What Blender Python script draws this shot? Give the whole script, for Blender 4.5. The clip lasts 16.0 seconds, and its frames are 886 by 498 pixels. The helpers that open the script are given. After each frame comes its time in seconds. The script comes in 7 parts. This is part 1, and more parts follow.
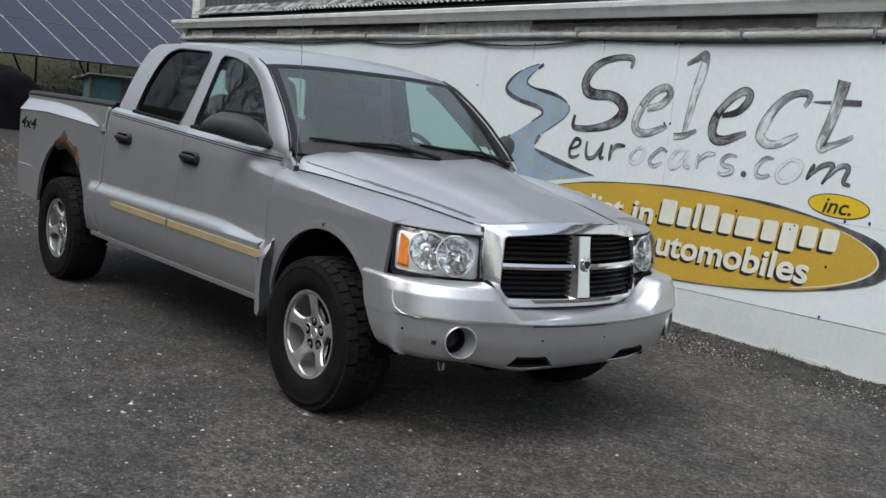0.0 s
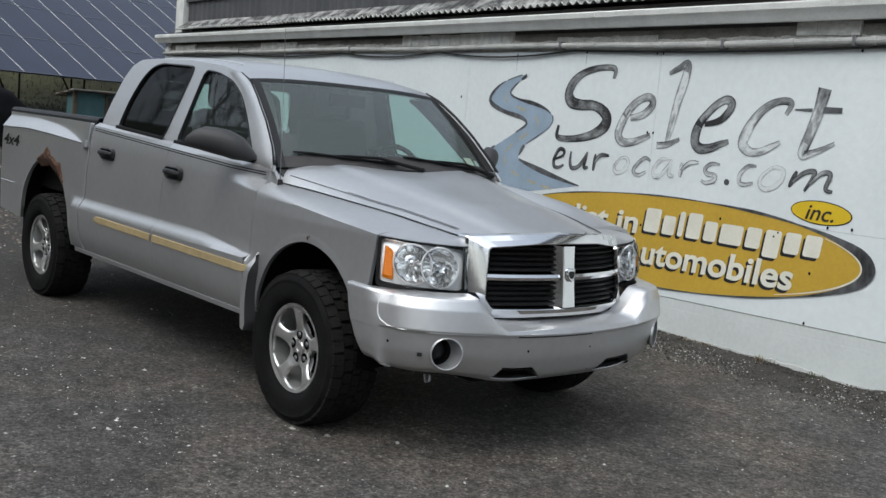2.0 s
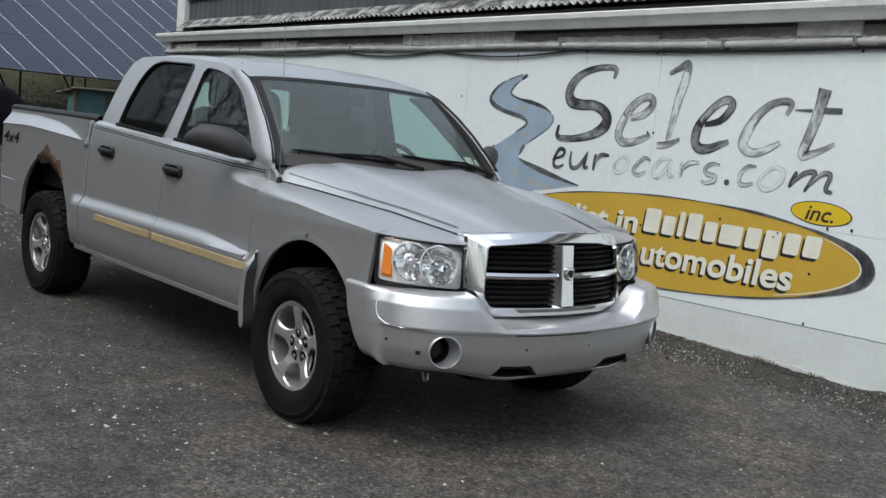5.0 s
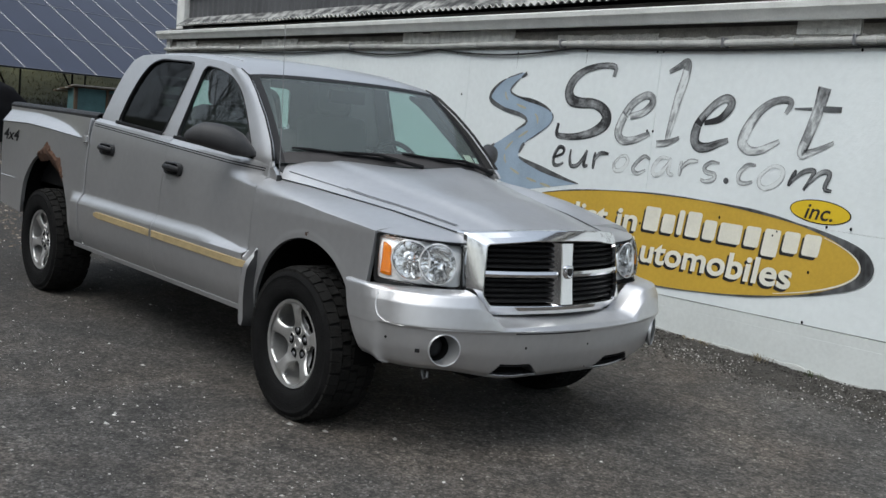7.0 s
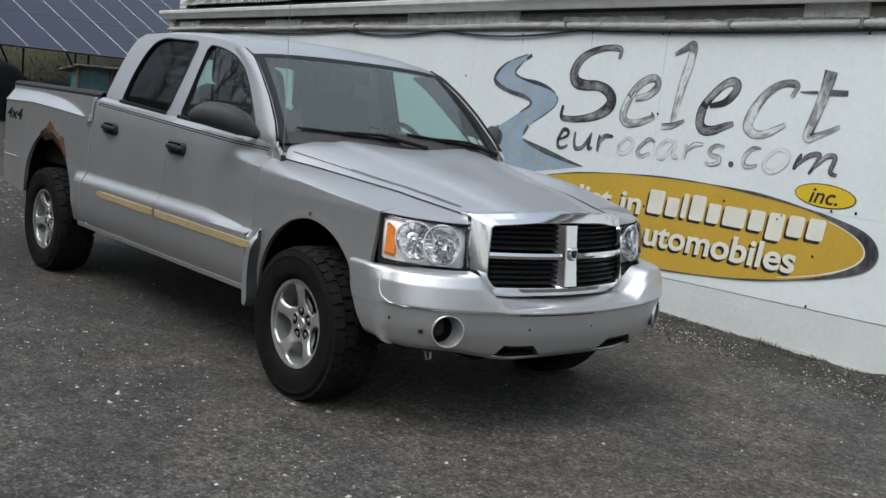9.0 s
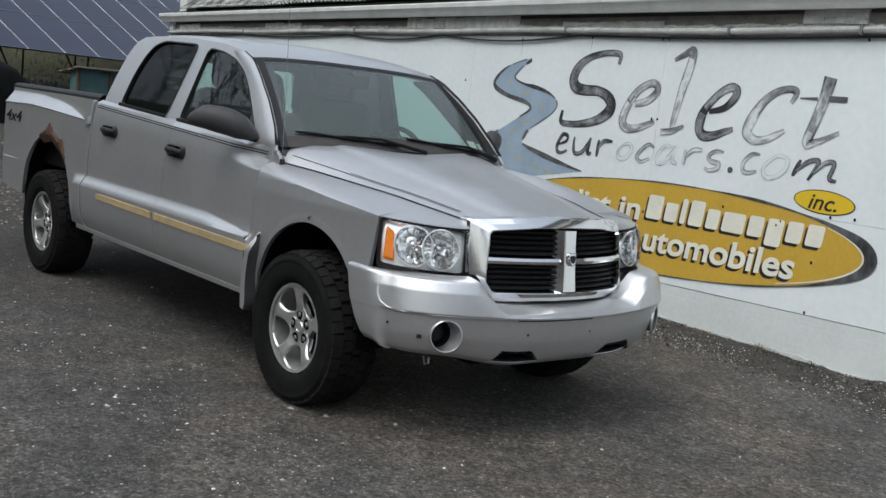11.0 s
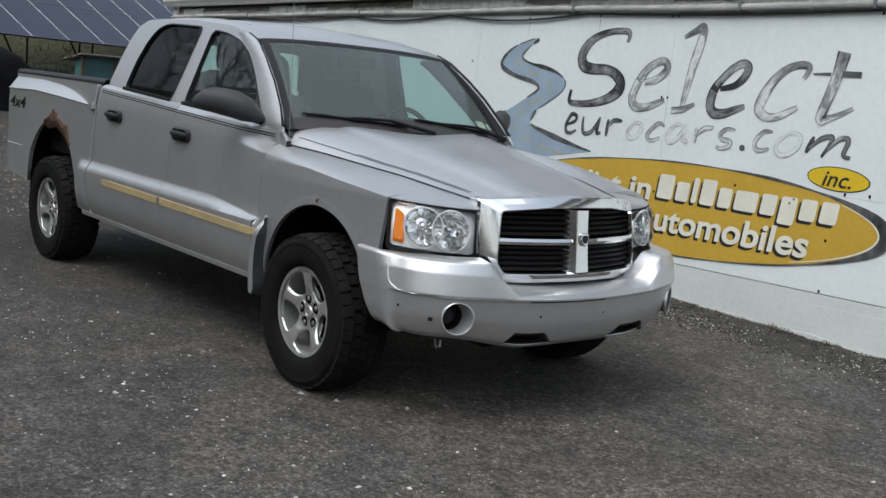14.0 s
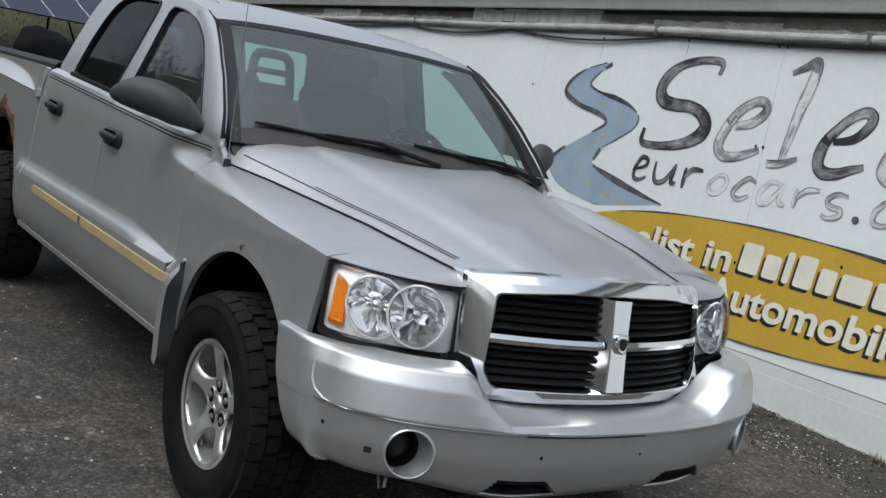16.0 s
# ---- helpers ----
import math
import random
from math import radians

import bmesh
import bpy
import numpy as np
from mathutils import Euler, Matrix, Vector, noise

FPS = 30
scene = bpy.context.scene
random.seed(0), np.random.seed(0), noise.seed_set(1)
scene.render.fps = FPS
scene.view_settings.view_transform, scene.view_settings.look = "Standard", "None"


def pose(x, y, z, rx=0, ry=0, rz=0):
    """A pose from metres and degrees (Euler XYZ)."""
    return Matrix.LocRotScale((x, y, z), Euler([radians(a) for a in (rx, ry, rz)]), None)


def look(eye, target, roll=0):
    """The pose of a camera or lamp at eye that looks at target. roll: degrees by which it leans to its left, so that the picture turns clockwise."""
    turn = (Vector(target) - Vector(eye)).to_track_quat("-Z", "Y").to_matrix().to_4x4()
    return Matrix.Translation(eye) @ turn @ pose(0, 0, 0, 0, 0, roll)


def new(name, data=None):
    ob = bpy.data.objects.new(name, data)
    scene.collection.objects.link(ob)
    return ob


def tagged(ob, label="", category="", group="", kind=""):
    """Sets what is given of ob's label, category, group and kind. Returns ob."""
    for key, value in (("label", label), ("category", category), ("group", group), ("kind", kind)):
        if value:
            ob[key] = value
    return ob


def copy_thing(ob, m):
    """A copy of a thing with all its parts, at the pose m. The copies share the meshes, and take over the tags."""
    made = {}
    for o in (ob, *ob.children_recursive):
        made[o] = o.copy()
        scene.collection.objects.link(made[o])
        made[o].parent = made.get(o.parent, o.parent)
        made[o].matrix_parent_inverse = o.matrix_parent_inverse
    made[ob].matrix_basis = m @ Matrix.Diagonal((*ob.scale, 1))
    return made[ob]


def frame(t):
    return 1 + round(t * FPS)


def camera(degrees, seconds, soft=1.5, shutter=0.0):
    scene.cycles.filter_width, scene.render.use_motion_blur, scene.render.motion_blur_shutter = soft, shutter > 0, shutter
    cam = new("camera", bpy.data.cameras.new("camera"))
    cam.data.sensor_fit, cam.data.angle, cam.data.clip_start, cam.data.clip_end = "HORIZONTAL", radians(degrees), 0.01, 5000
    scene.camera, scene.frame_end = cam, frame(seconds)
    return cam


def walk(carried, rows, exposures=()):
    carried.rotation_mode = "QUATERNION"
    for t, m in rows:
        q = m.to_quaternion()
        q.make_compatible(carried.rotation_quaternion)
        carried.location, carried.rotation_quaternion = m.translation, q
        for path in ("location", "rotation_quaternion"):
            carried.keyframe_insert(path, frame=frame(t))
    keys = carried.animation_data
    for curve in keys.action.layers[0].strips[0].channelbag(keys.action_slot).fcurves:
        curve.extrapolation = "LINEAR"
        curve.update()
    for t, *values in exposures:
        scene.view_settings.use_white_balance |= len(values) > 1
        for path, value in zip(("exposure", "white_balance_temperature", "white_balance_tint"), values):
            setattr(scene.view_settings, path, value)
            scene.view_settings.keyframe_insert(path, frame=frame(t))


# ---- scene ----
# ---- camera ----
cam = camera(45.96, 16.0)
walk(cam, [
    (0, look((4.072, -3.552, 1.444), (1.045, -0.989, 0.927), 5.72)),
    (0.5, look((4.072, -3.544, 1.447), (1.047, -0.974, 0.956), 5.57)),
    (1, look((4.077, -3.536, 1.446), (1.069, -0.949, 0.940), 5.26)),
    (1.5, look((4.080, -3.538, 1.446), (1.089, -0.925, 0.963), 5.30)),
    (2, look((4.083, -3.547, 1.448), (1.081, -0.946, 0.978), 5.05)),
    (2.5, look((4.096, -3.549, 1.445), (1.100, -0.942, 0.970), 5.20)),
    (3, look((4.074, -3.542, 1.447), (1.086, -0.929, 0.956), 5.31)),
    (3.5, look((4.078, -3.540, 1.448), (1.088, -0.927, 0.963), 5.37)),
    (4, look((4.086, -3.538, 1.442), (1.079, -0.944, 0.964), 5.26)),
    (6.5, look((4.088, -3.543, 1.440), (1.092, -0.932, 0.982), 5.31)),
    (7, look((4.093, -3.543, 1.442), (1.091, -0.943, 0.965), 5.36)),
    (7.5, look((4.093, -3.547, 1.436), (1.084, -0.956, 0.959), 4.90)),
    (8, look((4.096, -3.550, 1.441), (1.085, -0.968, 0.926), 5.41)),
    (8.5, look((4.091, -3.546, 1.434), (1.098, -0.944, 0.911), 5.65)),
    (9, look((4.083, -3.542, 1.433), (1.085, -0.950, 0.890), 5.73)),
    (11.5, look((4.079, -3.539, 1.437), (1.082, -0.943, 0.911), 6.04)),
    (12, look((4.087, -3.540, 1.436), (1.080, -0.954, 0.916), 5.81)),
    (12.5, look((4.091, -3.539, 1.441), (1.080, -0.954, 0.938), 5.72)),
    (13, look((4.086, -3.538, 1.435), (1.092, -0.933, 0.935), 5.67)),
    (13.5, look((4.076, -3.534, 1.431), (1.077, -0.940, 0.906), 5.41)),
    (14, look((4.019, -3.504, 1.414), (1.015, -0.931, 0.823), 5.31)),
    (14.2, look((3.988, -3.431, 1.381), (1.030, -0.829, 0.689), 5.44)),
    (14.5, look((3.856, -3.260, 1.368), (0.940, -0.629, 0.612), 4.90)),
    (14.8, look((3.650, -3.066, 1.376), (0.630, -0.554, 0.619), 4.01)),
    (15, look((3.518, -2.981, 1.378), (0.556, -0.392, 0.652), 5.16)),
    (15.2, look((3.402, -2.893, 1.433), (0.443, -0.289, 0.753), 6.80)),
    (15.5, look((3.249, -2.729, 1.437), (0.206, -0.193, 0.877), 6.63)),
    (15.7, look((3.198, -2.586, 1.387), (0.027, -0.234, 0.745), 9.31)),
    (16, look((3.047, -2.300, 1.423), (-0.150, 0.044, 0.893), 10.36)),
])

# ---- light ----
world = bpy.data.worlds.new("overcast_sky")
scene.world = world
world.use_nodes = True
wn, wl = world.node_tree.nodes, world.node_tree.links
SUN_EL, SUN_AZ = radians(60), radians(172)
sky = wn.new("ShaderNodeTexSky")
sky.sky_type = "NISHITA"
sky.sun_disc = False
sky.sun_elevation, sky.sun_rotation = SUN_EL, SUN_AZ
sky.air_density, sky.dust_density, sky.ozone_density = 1.0, 4.0, 1.0
grey = wn.new("ShaderNodeHueSaturation")
grey.inputs["Saturation"].default_value = 0.42
wl.new(sky.outputs[0], grey.inputs["Color"])
# an overcast sky is darkest at the horizon and brightest overhead
way, split, dome, veil = (wn.new("ShaderNode" + k) for k in ("TexCoord", "SeparateXYZ", "MapRange", "VectorMath"))
wl.new(way.outputs["Generated"], split.inputs[0])
wl.new(split.outputs["Z"], dome.inputs["Value"])
dome.inputs["From Min"].default_value, dome.inputs["From Max"].default_value = 0.0, 0.9
dome.inputs["To Min"].default_value, dome.inputs["To Max"].default_value = 1.12, 1.66
veil.operation = "SCALE"
wl.new(grey.outputs[0], veil.inputs[0])
wl.new(dome.outputs["Result"], veil.inputs["Scale"])
wl.new(veil.outputs[0], wn["Background"].inputs["Color"])
wn["Background"].inputs["Strength"].default_value = 0.142
sun = new("sun", bpy.data.lights.new("sun", "SUN"))
sun.data.energy, sun.data.angle, sun.data.color = 0.55, radians(90), (0.98, 0.985, 1.0)
sun.matrix_world = look((math.sin(SUN_AZ) * 30, math.cos(SUN_AZ) * 30, 30 * math.tan(SUN_EL)), (0, 0, 0))
scene.view_settings.exposure = 0.06
scene.view_settings.use_white_balance = True
scene.view_settings.white_balance_temperature, scene.view_settings.white_balance_tint = 6250, 5


# ---- materials ----
def mat(name, color, rough=0.6, metal=0.0, var=0.12, scale=6.0, bump=0.0, bscale=60.0, coat=0.0, spec=0.5, fine=0.0, per_object=0.0):
    """A surface with two scales of variation in colour, a fine relief and a set gloss."""
    m = bpy.data.materials.new(name)
    m.use_nodes = True
    n, k = m.node_tree.nodes, m.node_tree.links
    p = n["Principled BSDF"]
    p.inputs["Roughness"].default_value, p.inputs["Metallic"].default_value = rough, metal
    p.inputs["Coat Weight"].default_value, p.inputs["Specular IOR Level"].default_value = coat, spec
    p.inputs["Coat Roughness"].default_value = 0.06
    tc = n.new("ShaderNodeTexCoord")
    big, small = n.new("ShaderNodeTexNoise"), n.new("ShaderNodeTexNoise")
    big.inputs["Scale"].default_value, small.inputs["Scale"].default_value = scale, scale * 14
    big.inputs["Detail"].default_value = 6
    for t in (big, small):
        k.new(tc.outputs["Object"], t.inputs["Vector"])
    mixf = n.new("ShaderNodeMath")
    mixf.operation = "MULTIPLY_ADD"
    k.new(small.outputs["Fac"], mixf.inputs[0])
    mixf.inputs[1].default_value = 0.5 + fine
    k.new(big.outputs["Fac"], mixf.inputs[2])
    ramp = n.new("ShaderNodeMapRange")
    ramp.inputs["From Min"].default_value, ramp.inputs["From Max"].default_value = 0.45, 1.05
    ramp.inputs["To Min"].default_value, ramp.inputs["To Max"].default_value = 1 - var, 1 + var
    k.new(mixf.outputs[0], ramp.inputs["Value"])
    tint = n.new("ShaderNodeVectorMath")
    tint.operation = "SCALE"
    tint.inputs[0].default_value = color
    fac = ramp.outputs["Result"]
    if per_object:
        info, mr, mul = n.new("ShaderNodeObjectInfo"), n.new("ShaderNodeMapRange"), n.new("ShaderNodeMath")
        mr.inputs["To Min"].default_value, mr.inputs["To Max"].default_value = 1 - per_object, 1 + per_object
        mul.operation = "MULTIPLY"
        k.new(info.outputs["Random"], mr.inputs["Value"])
        k.new(mr.outputs["Result"], mul.inputs[0])
        k.new(fac, mul.inputs[1])
        fac = mul.outputs[0]
    k.new(fac, tint.inputs["Scale"])
    k.new(tint.outputs[0], p.inputs["Base Color"])
    if bump:
        rel, b = n.new("ShaderNodeTexNoise"), n.new("ShaderNodeBump")
        rel.inputs["Scale"].default_value, rel.inputs["Detail"].default_value = bscale, 4
        b.inputs["Strength"].default_value, b.inputs["Distance"].default_value = bump, 0.02
        k.new(tc.outputs["Object"], rel.inputs["Vector"])
        k.new(rel.outputs["Fac"], b.inputs["Height"])
        k.new(b.outputs["Normal"], p.inputs["Normal"])
    return m


def glass(name, tint, gloss=1.0, rough=0.0, haze=0.0):
    """A thin pane: clear with a tint, surface gloss and a pale film painted in for dust and mirrored sky."""
    m = bpy.data.materials.new(name)
    m.use_nodes = True
    n, k = m.node_tree.nodes, m.node_tree.links
    n.remove(n["Principled BSDF"])
    clear, shine, mix, fr, mul = (n.new("ShaderNode" + s) for s in ("BsdfTransparent", "BsdfGlossy", "MixShader", "Fresnel", "Math"))
    clear.inputs["Color"].default_value = (*tint, 1)
    shine.inputs["Roughness"].default_value = rough
    fr.inputs["IOR"].default_value = 1.5
    mul.operation, mul.use_clamp = "MULTIPLY", True
    mul.inputs[1].default_value = gloss
    k.new(fr.outputs[0], mul.inputs[0])
    k.new(mul.outputs[0], mix.inputs[0])
    k.new(clear.outputs[0], mix.inputs[1])
    k.new(shine.outputs[0], mix.inputs[2])
    # pale film: dust and the sky's reflection put into the colour
    film, haze_tint = n.new("ShaderNodeMixShader"), n.new("ShaderNodeBsdfDiffuse")
    haze_tint.inputs["Color"].default_value = (0.50, 0.58, 0.57, 1)
    film.inputs[0].default_value = haze
    k.new(mix.outputs[0], film.inputs[1])
    k.new(haze_tint.outputs[0], film.inputs[2])
    k.new(film.outputs[0], n["Material Output"].inputs["Surface"])
    return m


PAINT = mat("silver_paint", (0.575, 0.575, 0.583), 0.37, 0.80, 0.06, 2.0, 0.05, 600, coat=0.4, fine=0.15)
CHROME = mat("chrome", (0.88, 0.88, 0.89), 0.09, 1.0, 0.03, 8.0)
BLACK_PLASTIC = mat("black_plastic", (0.013, 0.013, 0.014), 0.5, 0.0, 0.2, 9.0, 0.15, 400, spec=0.3)
STICKER = mat("sticker_paper", (0.75, 0.80, 0.76), 0.6)
GUARD_SHADE = mat("shaded_guard_grey", (0.035, 0.035, 0.036), 0.65, 0.0, 0.2, 9.0)
GREY_PLASTIC = mat("grey_plastic", (0.032, 0.032, 0.034), 0.6, 0.0, 0.2, 9.0, 0.1, 300)
RUBBER = mat("tyre_rubber", (0.0085, 0.0085, 0.0087), 0.92, 0.0, 0.45, 7.0, 0.35, 140, spec=0.10)
TREAD = mat("dusty_tread_rubber", (0.0155, 0.0152, 0.0146), 0.95, 0.0, 0.4, 9.0, 0.4, 120, spec=0.08)
ALLOY = mat("cast_alloy", (0.54, 0.535, 0.525), 0.36, 0.75, 0.25, 14.0, 0.1, 90)
# near-black in place of shade in gaps, holes, recesses and wheel wells
DARK = mat("cavity_shade_black", (0.005, 0.005, 0.005), 0.95, spec=0.05)
TAN = mat("tan_adhesive_strip", (0.37, 0.285, 0.15), 0.7, 0.0, 0.18, 20.0, 0.2, 150)
AMBER = mat("amber_lens", (0.95, 0.27, 0.005), 0.18, 0.0, 0.1, 60.0, 0.2, 90, coat=0.8)
RUST = mat("rusty_steel", (0.075, 0.036, 0.021), 0.9, 0.1, 0.5, 22.0, 0.7, 90)
SEAT = mat("grey_upholstery", (0.14, 0.142, 0.143), 0.9, 0.0, 0.12, 20.0, 0.2, 300)
DASH = mat("dark_dashboard", (0.03, 0.03, 0.032), 0.6, 0.0, 0.15, 20.0)
SCREEN = glass("windscreen_glass", (0.60, 0.76, 0.72), 1.3, haze=0.11)
FRIT = mat("dull_grey_cowl_plastic", (0.042, 0.039, 0.039), 0.75, 0.0, 0.2, 14.0, 0.15, 200)
HEADLINER = mat("grey_headliner", (0.16, 0.16, 0.158), 0.95, 0.0, 0.1, 12.0)
SIDE_GLASS = glass("door_glass", (0.60, 0.76, 0.73), 1.25, haze=0.01)
PRIVACY = glass("privacy_glass", (0.05, 0.052, 0.052), 0.5, 0.03, haze=0.004)
LENS = glass("lamp_lens", (0.92, 0.93, 0.93), 1.0)
STEEL = mat("dull_steel", (0.25, 0.25, 0.26), 0.45, 0.8, 0.2, 15.0)
UNDER = mat("underbody", (0.010, 0.0095, 0.009), 0.95, 0.0, 0.4, 10.0, spec=0.1)
STRIPE = mat("black_pinstripe", (0.010, 0.010, 0.011), 0.7, spec=0.15)
WHITE_WALL = mat("white_painted_board", (0.69, 0.73, 0.735), 0.7, 0.0, 0.06, 1.3, 0.08, 40, fine=0.2)
# greyer white for the low boards
BASE_WHITE = mat("greyer_white_board", (0.57, 0.595, 0.585), 0.8, 0.0, 0.08, 2.5, 0.08, 40, fine=0.2)
WHITE_PLASTER = mat("dirty_white_plaster", (0.40, 0.41, 0.395), 0.9, 0.0, 0.22, 6.0, 0.5, 45, fine=0.3)
WHITE_TRIM = mat("weathered_white_trim", (0.66, 0.665, 0.64), 0.6, 0.0, 0.15, 5.0, 0.2, 60)
OLD_BOARD = mat("grey_old_timber", (0.20, 0.19, 0.17), 0.9, 0.0, 0.45, 5.0, 0.5, 50)
DARK_BOARD = mat("dark_old_timber", (0.065, 0.06, 0.055), 0.9, 0.0, 0.5, 3.0, 0.5, 40)
ROOFING = mat("dark_corrugated_roofing", (0.075, 0.076, 0.08), 0.6, 0.0, 0.3, 1.5, 0.2, 30)
PV = mat("solar_cells", (0.024, 0.029, 0.053), 0.32, 0.0, 0.12, 1.2, spec=0.35)
ALU = mat("aluminium_frame", (0.27, 0.28, 0.30), 0.5, 0.5, 0.08, 5.0)
REFLECTOR = mat("lamp_reflector", (1.0, 1.0, 1.0), 0.07, 0.93, 0.02, 30.0)
LAMP_SILVER = mat("lamp_silver", (0.95, 0.95, 0.96), 0.25, 0.2, 0.04, 30.0)
YELLOW = mat("ochre_sign_paint", (0.50, 0.32, 0.035), 0.65, 0.0, 0.10, 2.5, 0.08, 60, fine=0.2)
BRIGHT_YELLOW = mat("bright_yellow_sign_paint", (0.68, 0.47, 0.015), 0.6, 0.0, 0.08, 4.0)
CREAM = mat("cream_sign_paint", (0.72, 0.70, 0.60), 0.65, 0.0, 0.10, 6.0)
INK = mat("black_sign_paint", (0.014, 0.014, 0.015), 0.6, 0.0, 0.5, 9.0)
FADED = mat("faded_charcoal_paint", (0.085, 0.09, 0.095), 0.65, 0.0, 0.6, 7.0)
ROAD_BLUE = mat("blue_grey_sign_paint", (0.29, 0.37, 0.46), 0.65, 0.0, 0.16, 5.0)
ROAD_DASH = mat("dull_ochre_dash_paint", (0.40, 0.38, 0.28), 0.65, 0.0, 0.2, 9.0)
SOIL = mat("dark_gritty_soil", (0.034, 0.031, 0.027), 0.95, 0.0, 0.6, 4.0, 0.9, 60, fine=0.4)
BARK = mat("bare_tree_bark", (0.05, 0.043, 0.036), 0.9, 0.0, 0.4, 3.0)
TEAL = mat("teal_painted_board", (0.055, 0.12, 0.125), 0.7, 0.0, 0.3, 4.0, 0.2, 30)
PLANK = mat("brown_old_plank", (0.09, 0.062, 0.04), 0.9, 0.0, 0.45, 5.0, 0.4, 40)
TARP = mat("black_tarpaulin", (0.008, 0.008, 0.009), 0.95, 0.0, 0.3, 4.0, 0.3, 12, spec=0.08)
PVC = mat("grey_conduit", (0.40, 0.40, 0.385), 0.8, 0.0, 0.3, 5.0, 0.2, 60, spec=0.2)
PEELING = mat("peeling_off_white_paint", (0.34, 0.335, 0.31), 0.9, 0.0, 0.5, 9.0, 0.5, 50, fine=0.3)
JET = mat("satin_black_plastic", (0.007, 0.007, 0.0075), 0.55, 0.0, 0.2, 20.0, spec=0.2)
WIPER = mat("matt_black_wiper", (0.010, 0.010, 0.011), 0.8, 0.0, 0.2, 30.0, spec=0.15)
CABLE = mat("black_cable", (0.015, 0.015, 0.016), 0.5)
LICHEN = mat("flaking_white_crust", (0.55, 0.55, 0.52), 0.9, 0.0, 0.35, 14.0, 0.7, 70)


def streaked(name, dark, light, lean=0.35):
    """Brushed sign paint: streaks from dark to light along the stroke."""
    m = mat(name, light, 0.65)
    n, k = m.node_tree.nodes, m.node_tree.links
    tc, mp, a, b, mix, ramp, col = (n.new("ShaderNode" + t) for t in ("TexCoord", "Mapping", "TexNoise", "TexNoise", "Math", "ValToRGB", "BsdfDiffuse"))
    n.remove(col)
    mp.inputs["Scale"].default_value = (26, 4, 7)
    mp.inputs["Rotation"].default_value = (0, lean, 0)
    k.new(tc.outputs["Object"], mp.inputs["Vector"])
    k.new(mp.outputs[0], a.inputs["Vector"])
    k.new(tc.outputs["Object"], b.inputs["Vector"])
    a.inputs["Scale"].default_value, b.inputs["Scale"].default_value = 1.0, 5.5
    a.inputs["Detail"].default_value = 5
    mix.operation = "MULTIPLY_ADD"
    mix.inputs[1].default_value = 0.6
    k.new(a.outputs["Fac"], mix.inputs[0])
    k.new(b.outputs["Fac"], mix.inputs[2])
    ramp.color_ramp.elements[0].position, ramp.color_ramp.elements[1].position = 0.60, 1.02
    ramp.color_ramp.elements[0].color, ramp.color_ramp.elements[1].color = (*dark, 1), (*light, 1)
    k.new(mix.outputs[0], ramp.inputs["Fac"])
    k.new(ramp.outputs["Color"], n["Principled BSDF"].inputs["Base Color"])
    return m




def brushed(name, bias):
    """Thin sign paint drawn out by the brush: streaks along the stroke, darker where it starts and at its edges."""
    m = mat(name, (0.3, 0.3, 0.3), 0.65)
    n, k = m.node_tree.nodes, m.node_tree.links
    uv, m1, m2, a, b, sep = (n.new("ShaderNode" + t) for t in ("TexCoord", "Mapping", "Mapping", "TexNoise", "TexNoise", "SeparateXYZ"))
    m1.inputs["Scale"].default_value, m2.inputs["Scale"].default_value = (15.0, 2.6, 1), (4.2, 0.7, 1)
    for mp, t in ((m1, a), (m2, b)):
        k.new(uv.outputs["UV"], mp.inputs["Vector"])
        k.new(mp.outputs[0], t.inputs["Vector"])
        t.inputs["Scale"].default_value = 1.0
    a.inputs["Detail"].default_value, b.inputs["Detail"].default_value = 8, 4
    a.inputs["Roughness"].default_value = 0.7
    k.new(uv.outputs["UV"], sep.inputs[0])
    off, dist, edge, s1, s2, ramp = (n.new("ShaderNode" + t) for t in ("Math", "Math", "MapRange", "Math", "Math", "ValToRGB"))
    off.operation, dist.operation, s1.operation, s2.operation = "SUBTRACT", "ABSOLUTE", "MULTIPLY_ADD", "MULTIPLY_ADD"
    off.inputs[1].default_value = 0.5
    k.new(sep.outputs["Y"], off.inputs[0])
    k.new(off.outputs[0], dist.inputs[0])
    k.new(dist.outputs[0], edge.inputs["Value"])
    edge.inputs["From Min"].default_value, edge.inputs["From Max"].default_value = 0.30, 0.48
    edge.inputs["To Min"].default_value, edge.inputs["To Max"].default_value = bias, bias + 0.22
    k.new(a.outputs["Fac"], s1.inputs[0])
    s1.inputs[1].default_value = 0.9
    k.new(edge.outputs["Result"], s1.inputs[2])
    k.new(b.outputs["Fac"], s2.inputs[0])
    s2.inputs[1].default_value = 1.5
    k.new(s1.outputs[0], s2.inputs[2])
    e = ramp.color_ramp.elements
    e[0].position, e[0].color = 0.43, (0.66, 0.69, 0.69, 1)
    e[1].position, e[1].color = 0.72, (0.022, 0.022, 0.024, 1)
    e.new(0.55).color = (0.27, 0.28, 0.285, 1)
    half = n.new("ShaderNodeMath")
    half.operation = "MULTIPLY"
    half.inputs[1].default_value = 0.5
    k.new(s2.outputs[0], half.inputs[0])
    k.new(half.outputs[0], ramp.inputs["Fac"])
    k.new(ramp.outputs["Color"], n["Principled BSDF"].inputs["Base Color"])
    return m


BRUSHED_DARK = brushed("dark_brushed_paint", 0.10)
BRUSHED_MID = brushed("grey_brushed_paint", -0.17)
BRUSHED_PALE = brushed("pale_brushed_paint", -0.34)

